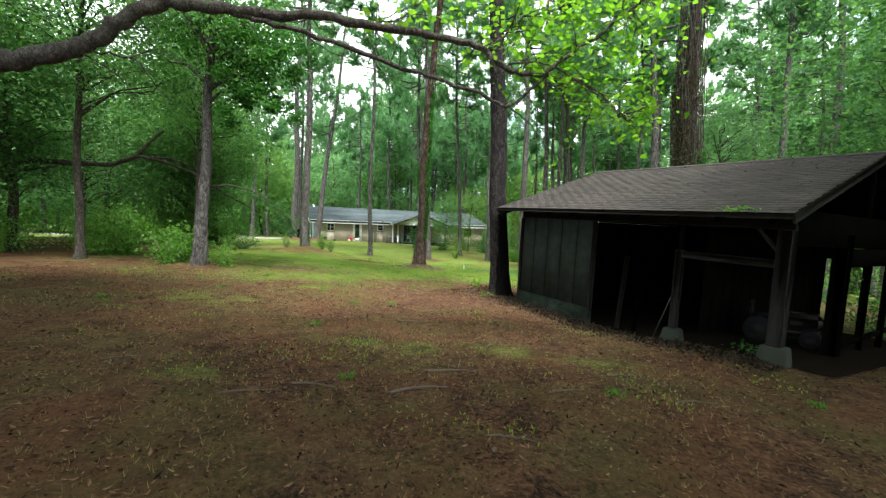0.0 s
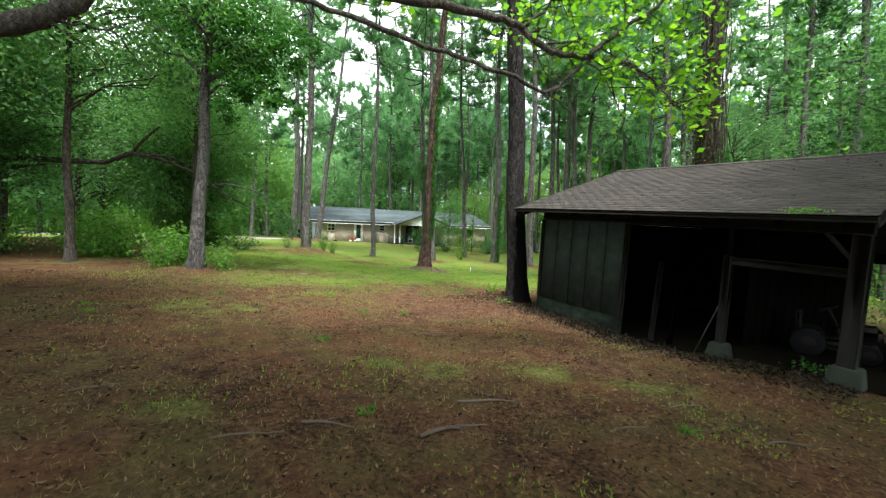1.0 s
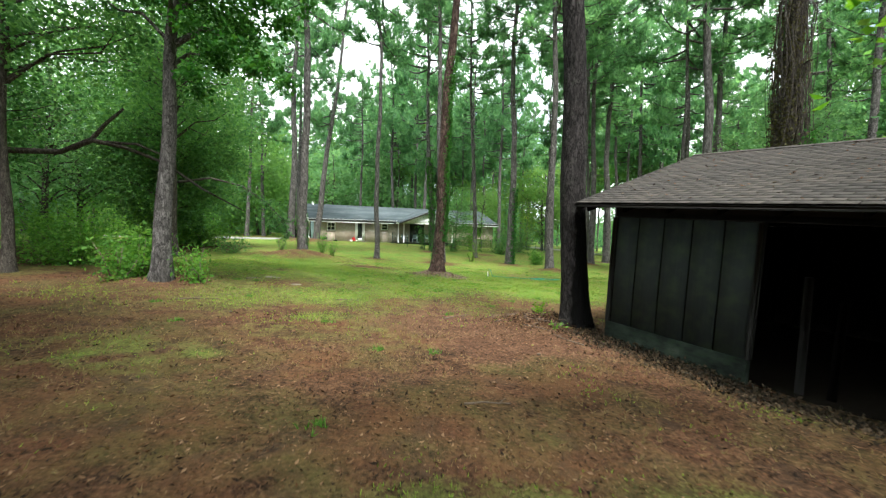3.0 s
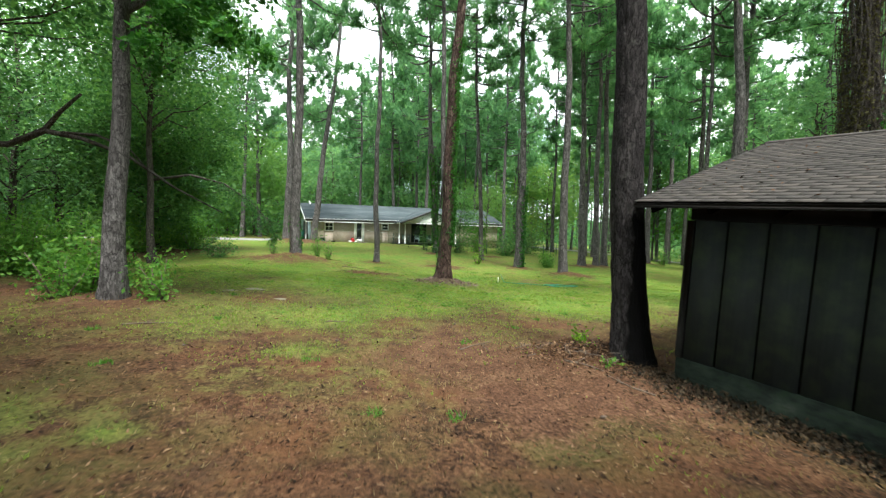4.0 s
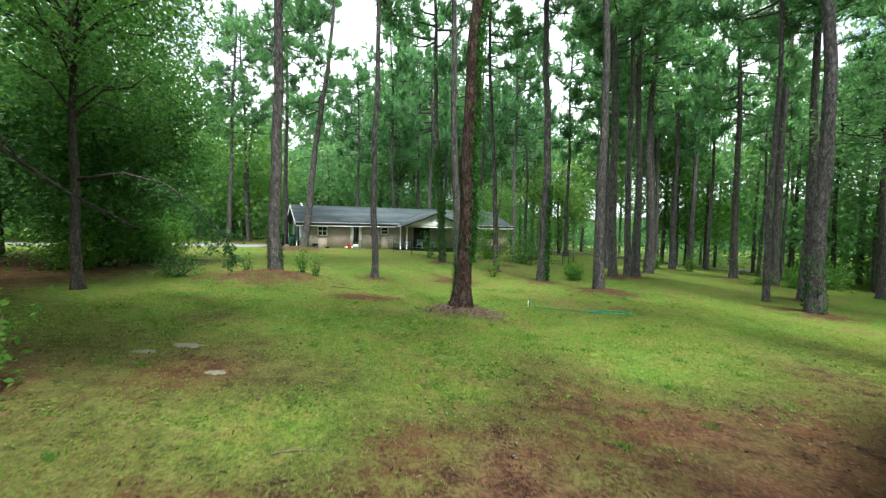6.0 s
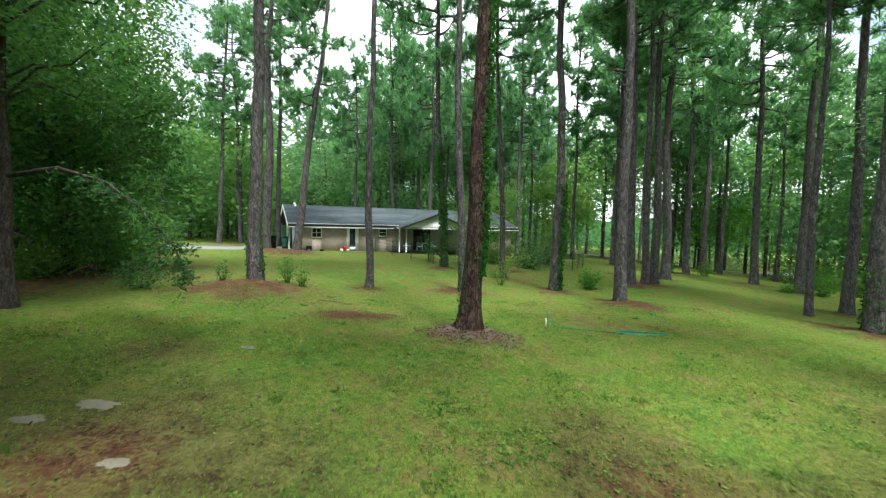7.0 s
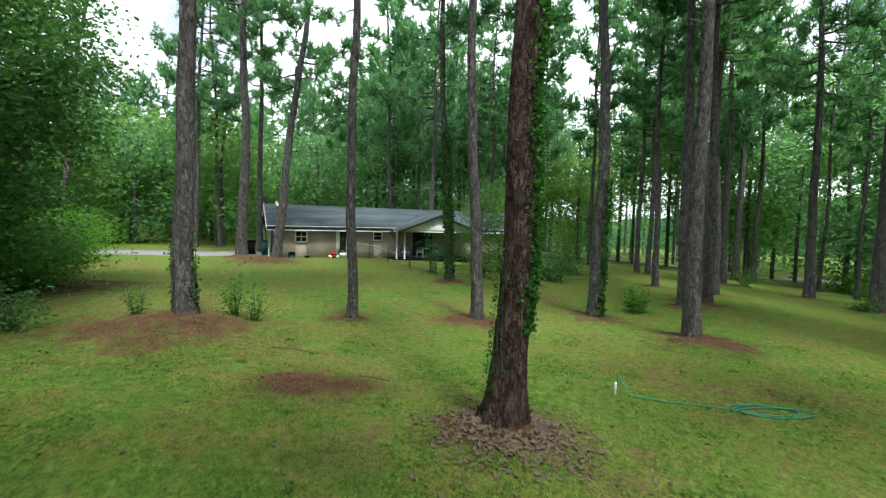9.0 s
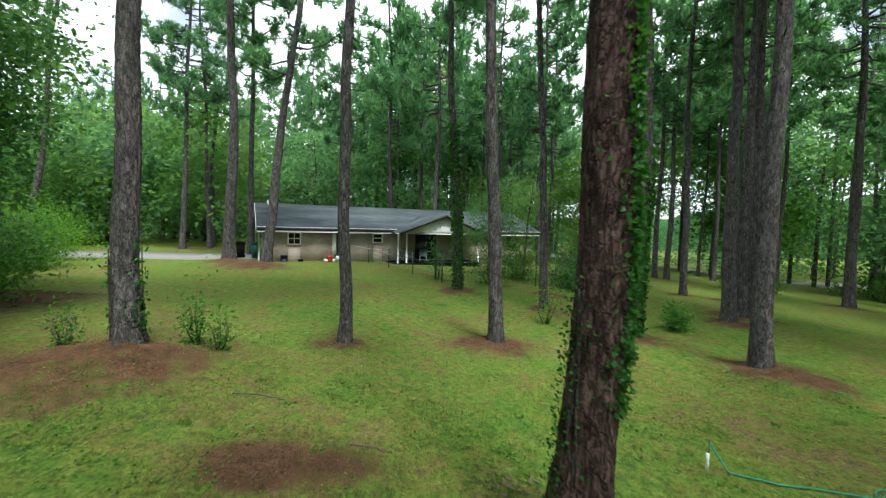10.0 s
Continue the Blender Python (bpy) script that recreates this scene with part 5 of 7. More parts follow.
def build_backdrop():
    """Plain distance: the dim edge of the wood far behind everything, with an uneven top."""
    m = Nodes("distant_wood")
    v = m.coord((1, 1, 0.6))
    n = m.math('ADD', m.math('MULTIPLY', m.noise(v, 0.25, 5.0, 0.65), 0.6), m.math('MULTIPLY', m.noise(v, 1.1, 4.0, 0.7), 0.4))
    mat = m.surface(m.ramp(n, [(0.35, (0.012, 0.04, 0.016)), (0.5, (0.03, 0.085, 0.03)), (0.65, (0.07, 0.15, 0.05))]), 0.95, spec=0.05)
    k = 361
    a = np.linspace(0, 2 * np.pi, k)
    r = 150 + 6 * value_noise(a * 20, a * 0, 1.0, 4)
    top = 9 + 7 * value_noise(a * 40, a * 0, 1.0, 6) + 3 * value_noise(a * 160, a * 0, 1.0, 7)
    top = top * (1 - 0.6 * np.exp(-((a - 0.32) / 0.17) ** 4))
    x, y = r * np.sin(a), 12 + r * np.cos(a)
    rows = []
    for f, back in ((0, 0), (0.5, 1.5), (0.85, 3.5), (1.0, 6.0)):
        rr = r + back
        rows.append(np.stack([rr * np.sin(a), 12 + rr * np.cos(a), -4 + (top + 4) * f], 1))
    q = [(i * k + j, i * k + j + 1, (i + 1) * k + j + 1, (i + 1) * k + j) for i in range(3) for j in range(k - 1)]
    tagged(part("backdrop", mesh_np("backdrop", np.concatenate(rows), q, None, True), mat), "dim green edge of distant woods", "backdrop", kind="structure")


build_backdrop()


# ---- the limb overhead, with its tree at the edge of the litter ----
def limb_tree():
    z = float(height(-5.6, 5.4))
    tree = thing("oak_tree", Matrix.Translation((-5.6, 5.4, z)), "old broad-leaved tree with one long bare limb overhead", "tree", "broad-leaved trees")
    inv = Matrix.Translation((5.6, -5.4, -z))
    s, _ = trunk_shape(12.0, 0.26, 0.10, (0.0, 0.0), 9, 20, 30, 0.1, 0.4)
    part("trunk", s, BARK_OAK, tree, smooth=True)
    rng = np.random.default_rng(8)

    def smooth_line(pts, k=5):
        pts = np.asarray(pts, dtype=float)
        n = len(pts)
        t = np.linspace(0, n - 1, (n - 1) * k + 1)
        out = []
        for a in t:
            i = min(int(a), n - 2)
            f = a - i
            p0, p1, p2, p3 = pts[max(i - 1, 0)], pts[i], pts[i + 1], pts[min(i + 2, n - 1)]
            out.append(0.5 * (2 * p1 + (p2 - p0) * f + (2 * p0 - 5 * p1 + 4 * p2 - p3) * f * f + (3 * p1 - p0 - 3 * p2 + p3) * f ** 3))
        return np.array(out)

    def bough(pts, r0, r1, name="limb", seg=9):
        line = smooth_line(pts)
        line = line + rng.normal(size=line.shape) * 0.012
        r = (r1 + (r0 - r1) * (1 - np.linspace(0, 1, len(line))) ** 1.5) * (1 + 0.06 * rng.normal(size=len(line)))
        sh = Shape().tube([inv @ Vector(p) for p in line], r, seg)
        part(name, sh, BARK_LIMB, tree, smooth=True)
        return line
    main = bough([(-5.45, 5.5, 3.2), (-5.06, 5.57, 3.47), (-4.67, 5.57, 3.53), (-4.22, 5.57, 3.62), (-3.84, 5.65, 3.76), (-3.59, 5.74, 3.98), (-3.33, 5.83, 4.24), (-3.00, 5.93, 4.40), (-2.60, 6.05, 4.42),
                  (-2.06, 6.21, 4.43), (-1.41, 6.38, 4.49), (-0.44, 6.62, 4.47), (0.23, 6.78, 4.42), (0.70, 6.88, 4.35), (1.03, 6.95, 4.13), (1.36, 7.02, 4.05), (1.64, 7.08, 4.08)], 0.125, 0.038, seg=12)
    lines = [bough([(1.64, 7.08, 4.08), (2.01, 7.16, 4.41), (2.51, 7.26, 4.78), (2.98, 7.27, 5.20), (3.44, 7.27, 5.56)], 0.034, 0.016),
             bough([(1.64, 7.08, 4.08), (2.28, 7.21, 4.00), (2.68, 7.27, 3.70), (2.94, 7.27, 3.44)], 0.027, 0.008),
             bough([(-2.48, 6.08, 4.40), (-1.99, 6.22, 4.33), (-1.41, 6.38, 4.24), (-0.50, 6.60, 4.01), (0.10, 6.74, 3.87), (0.72, 6.88, 3.72), (1.10, 6.96, 3.60), (1.37, 7.02, 3.79), (1.64, 7.08, 4.06)], 0.036, 0.022),
             bough([(1.10, 6.96, 3.60), (1.42, 7.03, 3.40), (1.60, 7.06, 3.18)], 0.014, 0.005, "twig", 6),
             bough([(0.82, 6.91, 4.32), (1.09, 6.97, 4.62), (1.32, 7.02, 4.85), (1.81, 7.12, 5.00)], 0.022, 0.011),
             bough([(-3.84, 5.65, 3.71), (-3.54, 5.76, 3.51), (-3.33, 5.83, 3.20)], 0.013, 0.004, "twig", 6),
             bough([(-3.79, 5.67, 3.73), (-3.38, 5.81, 3.71), (-3.21, 5.86, 3.55), (-2.99, 5.93, 3.24)], 0.015, 0.005, "twig", 6),
             bough([(-3.38, 5.81, 3.71), (-3.11, 5.89, 3.83), (-2.77, 6.00, 3.73)], 0.010, 0.004, "twig", 6),
             bough([(1.65, 7.08, 4.02), (1.86, 7.12, 3.80), (2.14, 7.17, 3.34)], 0.014, 0.005, "twig", 6),
             bough([(1.10, 6.97, 4.16), (1.68, 7.09, 4.22), (2.46, 7.24, 3.85), (2.81, 7.27, 3.58)], 0.017, 0.005, "twig", 6),
             bough([(-0.5, 6.6, 4.5), (-0.3, 6.7, 4.7), (0.0, 6.9, 5.05)], 0.018, 0.008, "twig", 6)]
    # fine twigs and the leaves they carry
    tw, lv = Shape(), Shape()
    cs = []
    for ln, n in ((lines[0], 30), (lines[1], 16), (lines[4], 22), (lines[9], 12), (main[-16:], 12), (lines[10], 10), (lines[8], 6)):
        for _ in range(n):
            p = ln[rng.integers(2, len(ln))]
            d = rng.normal(size=3) * np.array((1, 0.9, 0.7)) + np.array((0.35, 0, 0.25))
            d /= np.linalg.norm(d)
            e = p + d * (0.3 + 0.5 * rng.random())
            mid = (p + e) / 2 + rng.normal(size=3) * 0.05
            tw.tube([inv @ Vector(q) for q in (p, mid, e)], [0.009, 0.006, 0.003], 4, False)
            if ln is lines[8] and rng.random() < 0.6:
                continue
            k = rng.integers(7, 15)
            t = rng.random(k)[:, None]
            cs.append(p + (e - p) * (0.3 + 0.75 * t) + rng.normal(size=(k, 3)) * 0.09)
    hi = np.array((2.3, 7.4, 5.0)) + rng.normal(size=(420, 3)) * np.array((0.95, 0.45, 0.38))
    hi2 = np.array((0.5, 7.2, 5.0)) + rng.normal(size=(110, 3)) * np.array((0.7, 0.35, 0.2))
    far = np.array((3.0, 7.4, 4.1)) + rng.normal(size=(170, 3)) * np.array((0.3, 0.3, 0.38))
    cs = np.concatenate(cs + [hi, hi2, far]) - np.array((-5.6, 5.4, z))
    lv.leaves(cs, 0.095, rng, 0.8, 0.45, 0.2)
    for _ in range(90):
        p = main[rng.integers(20, len(main))] if rng.random() < 0.5 else lines[2][rng.integers(0, len(lines[2]))]
        e = p + rng.normal(size=3) * np.array((0.2, 0.16, 0.24))
        tw.tube([inv @ Vector(q) for q in (p, (p + e) / 2 + rng.normal(size=3) * 0.03, e)], [0.006, 0.005, 0.002], 4, False)
    part("fine_twig", tw, BARK_OAK, tree)["kind"] = "stuff"
    part("foliage", lv, LIME_LEAF, tree, "bright fresh green leaves lit from above")
    # crown high over the trunk; out of view, it shades the litter
    g = Shape()
    broad_crown(g, (0.0, -1.0, 10.5), 3.6, 7000, 0.26, rng, 60, 0.3, 0.5)
    part("crown", g, OAK_LEAF, tree)


limb_tree()


def side_limb():
    """A long bare dark limb reaching out of the thicket."""
    z = float(height(-18.6, 17.6))
    tree = thing("dead_tree", Matrix.Translation((-18.8, 17.7, z)), "bare dark tree at the edge of the thicket", "tree")
    inv = Matrix.Translation((18.8, -17.7, -z))
    s, _ = trunk_shape(8.0, 0.2, 0.06, (0, 0), 4, 12, 20, 0.1, 0.3)
    part("trunk", s, BARK_OAK, tree, smooth=True)
    for pts, r0, r1 in (([(-18.82, 17.7, 3.85), (-16.69, 17.6, 4.16), (-15.0, 17.6, 4.08), (-13.42, 17.6, 4.06), (-12.37, 17.6, 4.49), (-11.9, 17.6, 5.0), (-11.33, 17.6, 5.46)], 0.13, 0.04),
                        ([(-13.0, 17.6, 4.2), (-12.37, 17.6, 4.45), (-11.33, 17.6, 4.25), (-10.06, 17.6, 3.81), (-8.79, 17.6, 2.99), (-7.4, 17.6, 2.3)], 0.09, 0.015),
                        ([(-11.9, 17.6, 4.4), (-10.9, 17.6, 4.35), (-10.0, 17.6, 4.0), (-9.4, 17.5, 3.4)], 0.05, 0.012),
                        ([(-18.82, 17.7, 3.6), (-17.0, 17.5, 3.75), (-15.6, 17.4, 3.9)], 0.09, 0.04)):
        part("limb", Shape().tube([inv @ Vector(p) for p in pts], np.linspace(r0, r1, len(pts)), 8), BARK_OAK, tree, smooth=True)


side_limb()


# tall trees added round the start, mostly out of view, to shade it
for k, (x, y, h, r) in enumerate([(5.0, -3.5, 17, 6.5), (0.5, -2.2, 15, 5.5), (10.5, 1.5, 15, 5.0), (-5.5, -5.0, 17, 7.0), (13.0, 1.5, 17, 5.5), (8.5, -3.5, 17, 5.5), (-13.5, 3.0, 16, 5.5), (0.5, -9.0, 18, 6.0), (-9.5, 0.0, 16, 6.0)]):
    broad_tree(x, y, h, 0.42, r, 12000 if x > -10 else 15000, 0.26 if x > -10 else 0.16, 700 + k, OAK_LEAF, low=0.5, clumps=90, label="tall tree added round the start to shade the ground")


# ---- vines and undergrowth ----
def ivy_on(name, pts, r, z0, z1, count, size, seed, label, side=None, mat=None, base=(0, 0, 0)):
    """Leaves that cling to a trunk between two heights."""
    rng = np.random.default_rng(seed)
    zz = z0 + (z1 - z0) * rng.random(count) ** 1.2
    a = rng.random(count) * 6.283 if side is None else side + rng.normal(size=count) * 0.55
    cx, cy = np.interp(zz, pts[:, 2], pts[:, 0]), np.interp(zz, pts[:, 2], pts[:, 1])
    rad = r + 0.01 + np.abs(rng.normal(size=count)) * 0.035 + 0.045 * value_noise(a * 2, zz, 1.4, seed)
    c = np.stack([cx + np.cos(a) * rad, cy + np.sin(a) * rad, zz], 1)
    g, s = Shape().leaves(c, size, rng, 0.8, 0.0, 0.5), Shape()
    for k in range(3):
        t = np.linspace(z0 - 0.05, z1 * 0.95, 26)
        aa = (side or 0) + k * (2.1 if side is None else 0.35) + 0.35 * np.sin(t * 1.1 + k)
        s.tube(np.stack([np.interp(t, pts[:, 2], pts[:, 0]) + np.cos(aa) * (r + 0.015), np.interp(t, pts[:, 2], pts[:, 1]) + np.sin(aa) * (r + 0.015), t], 1), np.linspace(0.018, 0.006, 26), 5)
    ob = thing(name, Matrix.Translation(base), label, "vine", "vines on trunks")
    part("vine_stem", s, BARK_OAK, ob)
    part("foliage", g, mat or IVY_LEAF, ob)
    return ob


def base_of(x, y):
    return (x, y, float(height(x, y)))


ivy_on("climbing_vine", TRUNKS[3][1], 0.14, 0.0, 7.5, 2600, 0.13, 5, "thick green ivy wrapped round a pine trunk", base=base_of(-2.5, 38.4))
ivy_on("climbing_vine", RED[1], 0.21, 1.4, 9.5, 4600, 0.06, 6, "leafy vine climbing one side of the red trunk", side=-0.15, base=base_of(-1.47, 23.03))
ivy_on("climbing_vine", RED[1], 0.25, 0.25, 2.6, 520, 0.036, 7, "thin vine climbing the red trunk", side=3.4, base=base_of(-1.47, 23.03))
ivy_on("climbing_vine", TRUNKS[0][1], 0.25, 0.1, 2.0, 170, 0.07, 8, "thin leafy vine on the grey trunk", side=0.1, base=base_of(-8.98, 27.05))
ivy_on("climbing_vine", TRUNKS[0][1], 0.25, 0.2, 1.9, 90, 0.07, 9, "thin leafy vine on the grey trunk", side=3.2, base=base_of(-8.98, 27.05))
ivy_on("climbing_vine", TRUNKS[5][1], 0.25, 0.0, 5.0, 900, 0.10, 10, "green ivy on a pine trunk", side=-0.6, base=base_of(2.98, 32.45))
ivy_on("climbing_vine", TRUNKS[15][1], 0.28, 0.0, 2.2, 300, 0.10, 12, "ivy at the foot of a pine", base=base_of(12.0, 26.3))

# the great trunk behind the shed, hung with dead vines
VX, VY = 9.1, 17.1
VT = pine(VX, VY, 0.66, 24, (-0.01, 0.0), 0.6, 90, 1, BARK_DARK, label="great dark pine trunk hung with dead vines")
rng = np.random.default_rng(31)
sv = Shape()
for k in range(110):
    a = rng.random() * 6.28 if k % 3 else 3.5 + 0.5 * rng.normal()
    t = np.linspace(1.0 + 3 * rng.random(), 6 + 8 * rng.random(), 22)
    rad = 0.34 + (0.30 if k % 3 == 0 else 0.12) * rng.random() + 0.07 * np.sin(t * (0.8 + rng.random()) + k)
    aa = a + 0.3 * np.sin(t * 0.9 + k)
    sv.tube(np.stack([np.cos(aa) * rad - 0.01 * t, np.sin(aa) * rad, t], 1), np.full(22, 0.007 + 0.010 * rng.random()), 4, False)
dv = thing("dead_vine", Matrix.Translation(base_of(VX, VY)), "tangle of dead grey vines on a great trunk", "vine", "vines on trunks")
part("tangle", sv, BARK_OAK, dv)["kind"] = "stuff"
root = np.linspace(0, 1, 16)
part("stem", Shape().tube(np.stack([-0.42 + 1.0 * root, -0.45 - 0.08 * np.sin(root * 3), 4.7 - 1.5 * root ** 1.4], 1), np.linspace(0.03, 0.05, 16), 7), BARK_LIMB, dv, "thick pale twisted vine stem")
ivy_on("climbing_vine", VT[1], 0.46, 3.6, 9.5, 2600, 0.06, 14, "withered olive leaves of a dead creeper", side=3.6, base=base_of(VX, VY), mat=DRY_VINE)
ivy_on("climbing_vine", VT[1], 0.48, 1.8, 5.4, 1900, 0.065, 15, "dark green creeper leaves over dead vines", side=5.6, base=base_of(VX, VY))

for k, (x, y, r, h, n, sz, mat, lab) in enumerate([
        (-8.15, 27.9, 0.42, 1.3, 520, 0.085, SHRUB_LEAF, "slender leafy sapling shoots on the straw mound"),
        (-7.6, 27.8, 0.34, 1.05, 330, 0.085, SHRUB_LEAF, "slender leafy sapling shoots on the straw mound"),
        (-10.05, 26.8, 0.3, 0.95, 330, 0.08, SHRUB_LEAF, "small sapling on the straw mound"),
        (4.95, 33.6, 0.55, 0.95, 1300, 0.11, SHRUB_LEAF, "round green bush on the lawn"),
        (1.12, 13.05, 0.2, 0.26, 110, 0.08, LIME_LEAF, "bright green seedling in the leaf litter"),
        (1.28, 12.3, 0.14, 0.16, 60, 0.07, SHRUB_LEAF, "green seedling in the leaf litter"),
        (-7.2, 14.9, 0.5, 1.1, 500, 0.10, SHRUB_LEAF, "leafy shoots beside the leaning trunk"),
        (-8.8, 14.2, 0.6, 1.3, 700, 0.10, SHRUB_LEAF, "leafy shoots beside the leaning trunk"),
        (-12.2, 25.6, 0.9, 1.3, 900, 0.10, OAK_LEAF, "low drooping leafy branches over the lawn"),
        (21.6, 39.6, 0.9, 1.3, 900, 0.13, SHRUB_LEAF, "green shrub at the foot of a pine"),
        (19.6, 39.8, 0.6, 0.8, 500, 0.12, SHRUB_LEAF, "green shrub at the foot of a pine"),
        (17.0, 50.0, 0.8, 1.4, 700, 0.13, SHRUB_LEAF, "green shrub at the foot of a pine"),
        (20.5, 50.2, 0.8, 1.5, 700, 0.13, SHRUB_LEAF, "green shrub at the foot of a pine"),
        (3.4, 41.5, 1.3, 2.0, 1800, 0.13, OAK_LEAF, "dark green shrub beside the fence"),
        (-0.8, 41.0, 1.2, 2.6, 1500, 0.12, OAK_LEAF, "young dark shrub by the porch fence"),
        (-3.6, 41.2, 0.6, 2.3, 600, 0.11, OAK_LEAF, "young leafy tree by the porch fence"),
        (1.2, 43.5, 1.6, 3.4, 2600, 0.14, SHRUB_LEAF, "tall green shrub before the house wall"),
        (0.5, 33.6, 0.5, 1.8, 260, 0.10, LIME_LEAF, "thin leafy sapling on the lawn"),
        (5.5, 47.0, 1.8, 3.8, 2600, 0.15, OAK_LEAF, "tall dark shrub by the house corner"),
        (8.5, 58.0, 1.3, 7.0, 1300, 0.18, GOLD_LEAF, "yellowing tree behind the house"),
        (28.0, 44.0, 1.6, 2.2, 1500, 0.16, SHRUB_LEAF, "green shrubs under the pines"),
        (31.0, 50.0, 2.0, 2.4, 1700, 0.18, SHRUB_LEAF, "green shrubs under the pines"),
        (26.0, 34.0, 1.6, 2.0, 1300, 0.15, SHRUB_LEAF, "green shrubs under the pines"),
        (36.0, 58.0, 2.6, 2.6, 1700, 0.2, SHRUB_LEAF, "green shrubs under the pines"),
        (14.5, 19.0, 1.6, 2.6, 1700, 0.14, SHRUB_LEAF, "green undergrowth behind the shed"),
        (18.5, 17.0, 1.8, 2.8, 1700, 0.15, SHRUB_LEAF, "green undergrowth behind the shed"),
        (16.0, 12.5, 1.6, 2.2, 1500, 0.14, SHRUB_LEAF, "green undergrowth behind the shed"),
        # Low growth added to darken what shows through the shed
        (12.6, 9.4, 1.3, 1.5, 1500, 0.10, OAK_LEAF, "green undergrowth added to dim the ground behind the shed"),
        (14.0, 7.2, 1.5, 1.7, 1600, 0.10, OAK_LEAF, "green undergrowth added to dim the ground behind the shed"),
        (11.8, 12.2, 1.2, 1.6, 1400, 0.10, OAK_LEAF, "green undergrowth added to dim the ground behind the shed")]):
    shrub(x, y, r, h, n, sz, 600 + k, mat, lab, name="sapling" if r < 0.5 else "shrub")

for k, (x, y, h, d, r, n, lo, mat) in enumerate([(27.0, 15.0, 11, 0.35, 4.0, 6000, 0.1, FAR_LEAF), (30.0, 22.0, 12, 0.35, 4.2, 6000, 0.1, PALE_LEAF), (16.5, 27.5, 11, 0.25, 3.0, 4500, 0.45, FAR_LEAF),
                                                 (30.0, 30.0, 13, 0.35, 4.5, 5000, 0.15, FAR_LEAF), (-42, 60, 10, 0.4, 6, 6000, 0.1, PALE_LEAF), (-52, 66, 12, 0.4, 7, 6000, 0.1, SHRUB_LEAF),
                                                 (-30, 66, 15, 0.4, 6, 6000, 0.1, PALE_LEAF), (-20, 70, 15, 0.4, 6, 6000, 0.08, FAR_LEAF), (-10, 72, 16, 0.4, 6, 6000, 0.08, FAR_LEAF),
                                                 (2, 70, 10, 0.4, 5, 3500, 0.06, PALE_LEAF), (12, 66, 13, 0.4, 5, 5000, 0.1, PALE_LEAF), (40, 42, 14, 0.4, 5.5, 5000, 0.1, SHRUB_LEAF), (44, 56, 15, 0.4, 6, 5000, 0.1, FAR_LEAF),
                                                 (30, 68, 14, 0.4, 6, 5000, 0.1, SHRUB_LEAF), (-60, 56, 10, 0.4, 6, 5000, 0.1, PALE_LEAF), (-48, 40, 14, 0.4, 6, 5000, 0.1, SHRUB_LEAF)]):
    broad_tree(x, y, h, d, r, n, 0.17 if y < 40 and x < 32 else 0.34, 800 + k, mat, low=lo, clumps=60, label="green broad-leaved tree of the surrounding wood")


broad_tree(13.6, 12.6, 12.0, 0.32, 4.0, 15000, 0.16, 852, OAK_LEAF, low=0.12, clumps=90, label="dark broad-leaved tree shading the ground behind the shed")
# Two more trees, added to shade the ground behind the shed
broad_tree(11.6, 5.6, 14.0, 0.30, 4.6, 13000, 0.17, 854, OAK_LEAF, low=0.4, clumps=80, label="dark broad-leaved tree shading the ground behind the shed")
broad_tree(16.5, 6.5, 13.0, 0.34, 4.5, 12000, 0.18, 853, OAK_LEAF, low=0.15, clumps=80, label="dark broad-leaved tree shading the ground behind the shed")
broad_tree(-0.7, 44.6, 6.2, 0.14, 1.7, 5200, 0.12, 850, OAK_LEAF, low=0.08, clumps=50, label="dark bushy tree beside the porch")
broad_tree(1.9, 46.6, 7.0, 0.14, 1.6, 2200, 0.13, 851, PALE_LEAF, low=0.3, clumps=40, label="slender green tree before the house")


# ---- ways ----
def ribbon(name, line, wide, lift, mat, label):
    line = np.asarray(line, dtype=float)
    n = 60
    t = np.linspace(0, len(line) - 1, n)
    c = np.stack([np.interp(t, np.arange(len(line)), line[:, i]) for i in range(2)], 1)
    d = np.gradient(c, axis=0)
    d /= np.linalg.norm(d, axis=1)[:, None]
    p = np.stack([-d[:, 1], d[:, 0]], 1)
    w = 0.5 * wide * (1 + 0.05 * value_noise(t * 3, t * 0, 1.0, 4))[:, None]
    a, b = c + p * w, c - p * w
    za = np.maximum(height(a[:, 0], a[:, 1]), height(b[:, 0], b[:, 1])) + lift
    v = []
    for q in (a, b):
        v += [np.column_stack([q, za]), np.column_stack([q, za - 0.4])]
    v = np.concatenate(v)
    q = []
    for i in range(n - 1):
        q += [(i, 2 * n + i, 2 * n + i + 1, i + 1), (n + i, i, i + 1, n + i + 1), (2 * n + i, 3 * n + i, 3 * n + i + 1, 2 * n + i + 1)]
    tagged(part(name, mesh_np(name, v, q), mat), label, "road", kind="structure")


GRAVEL = plain("pale_gravel", (0.20, 0.195, 0.19), 0.95, scale=3, vary=0.2)
ribbon("driveway", [(-70, 52), (-45, 47.5), (-30, 46.3), (-19.5, 46.8), (-15.6, 49.5)], 4.4, 0.04, GRAVEL, "pale gravel driveway beyond the lawn")
ribbon("road", [(9, 76), (25, 74.5), (60, 73), (120, 75)], 5.0, 0.05, GRAVEL, "pale road behind the pine wood")


# ---- round the house ----
GREEN_PLASTIC = plain("green_bin_plastic", (0.015, 0.10, 0.075), 0.5)
RED_PAINT = plain("red_paint", (0.45, 0.02, 0.02), 0.4)


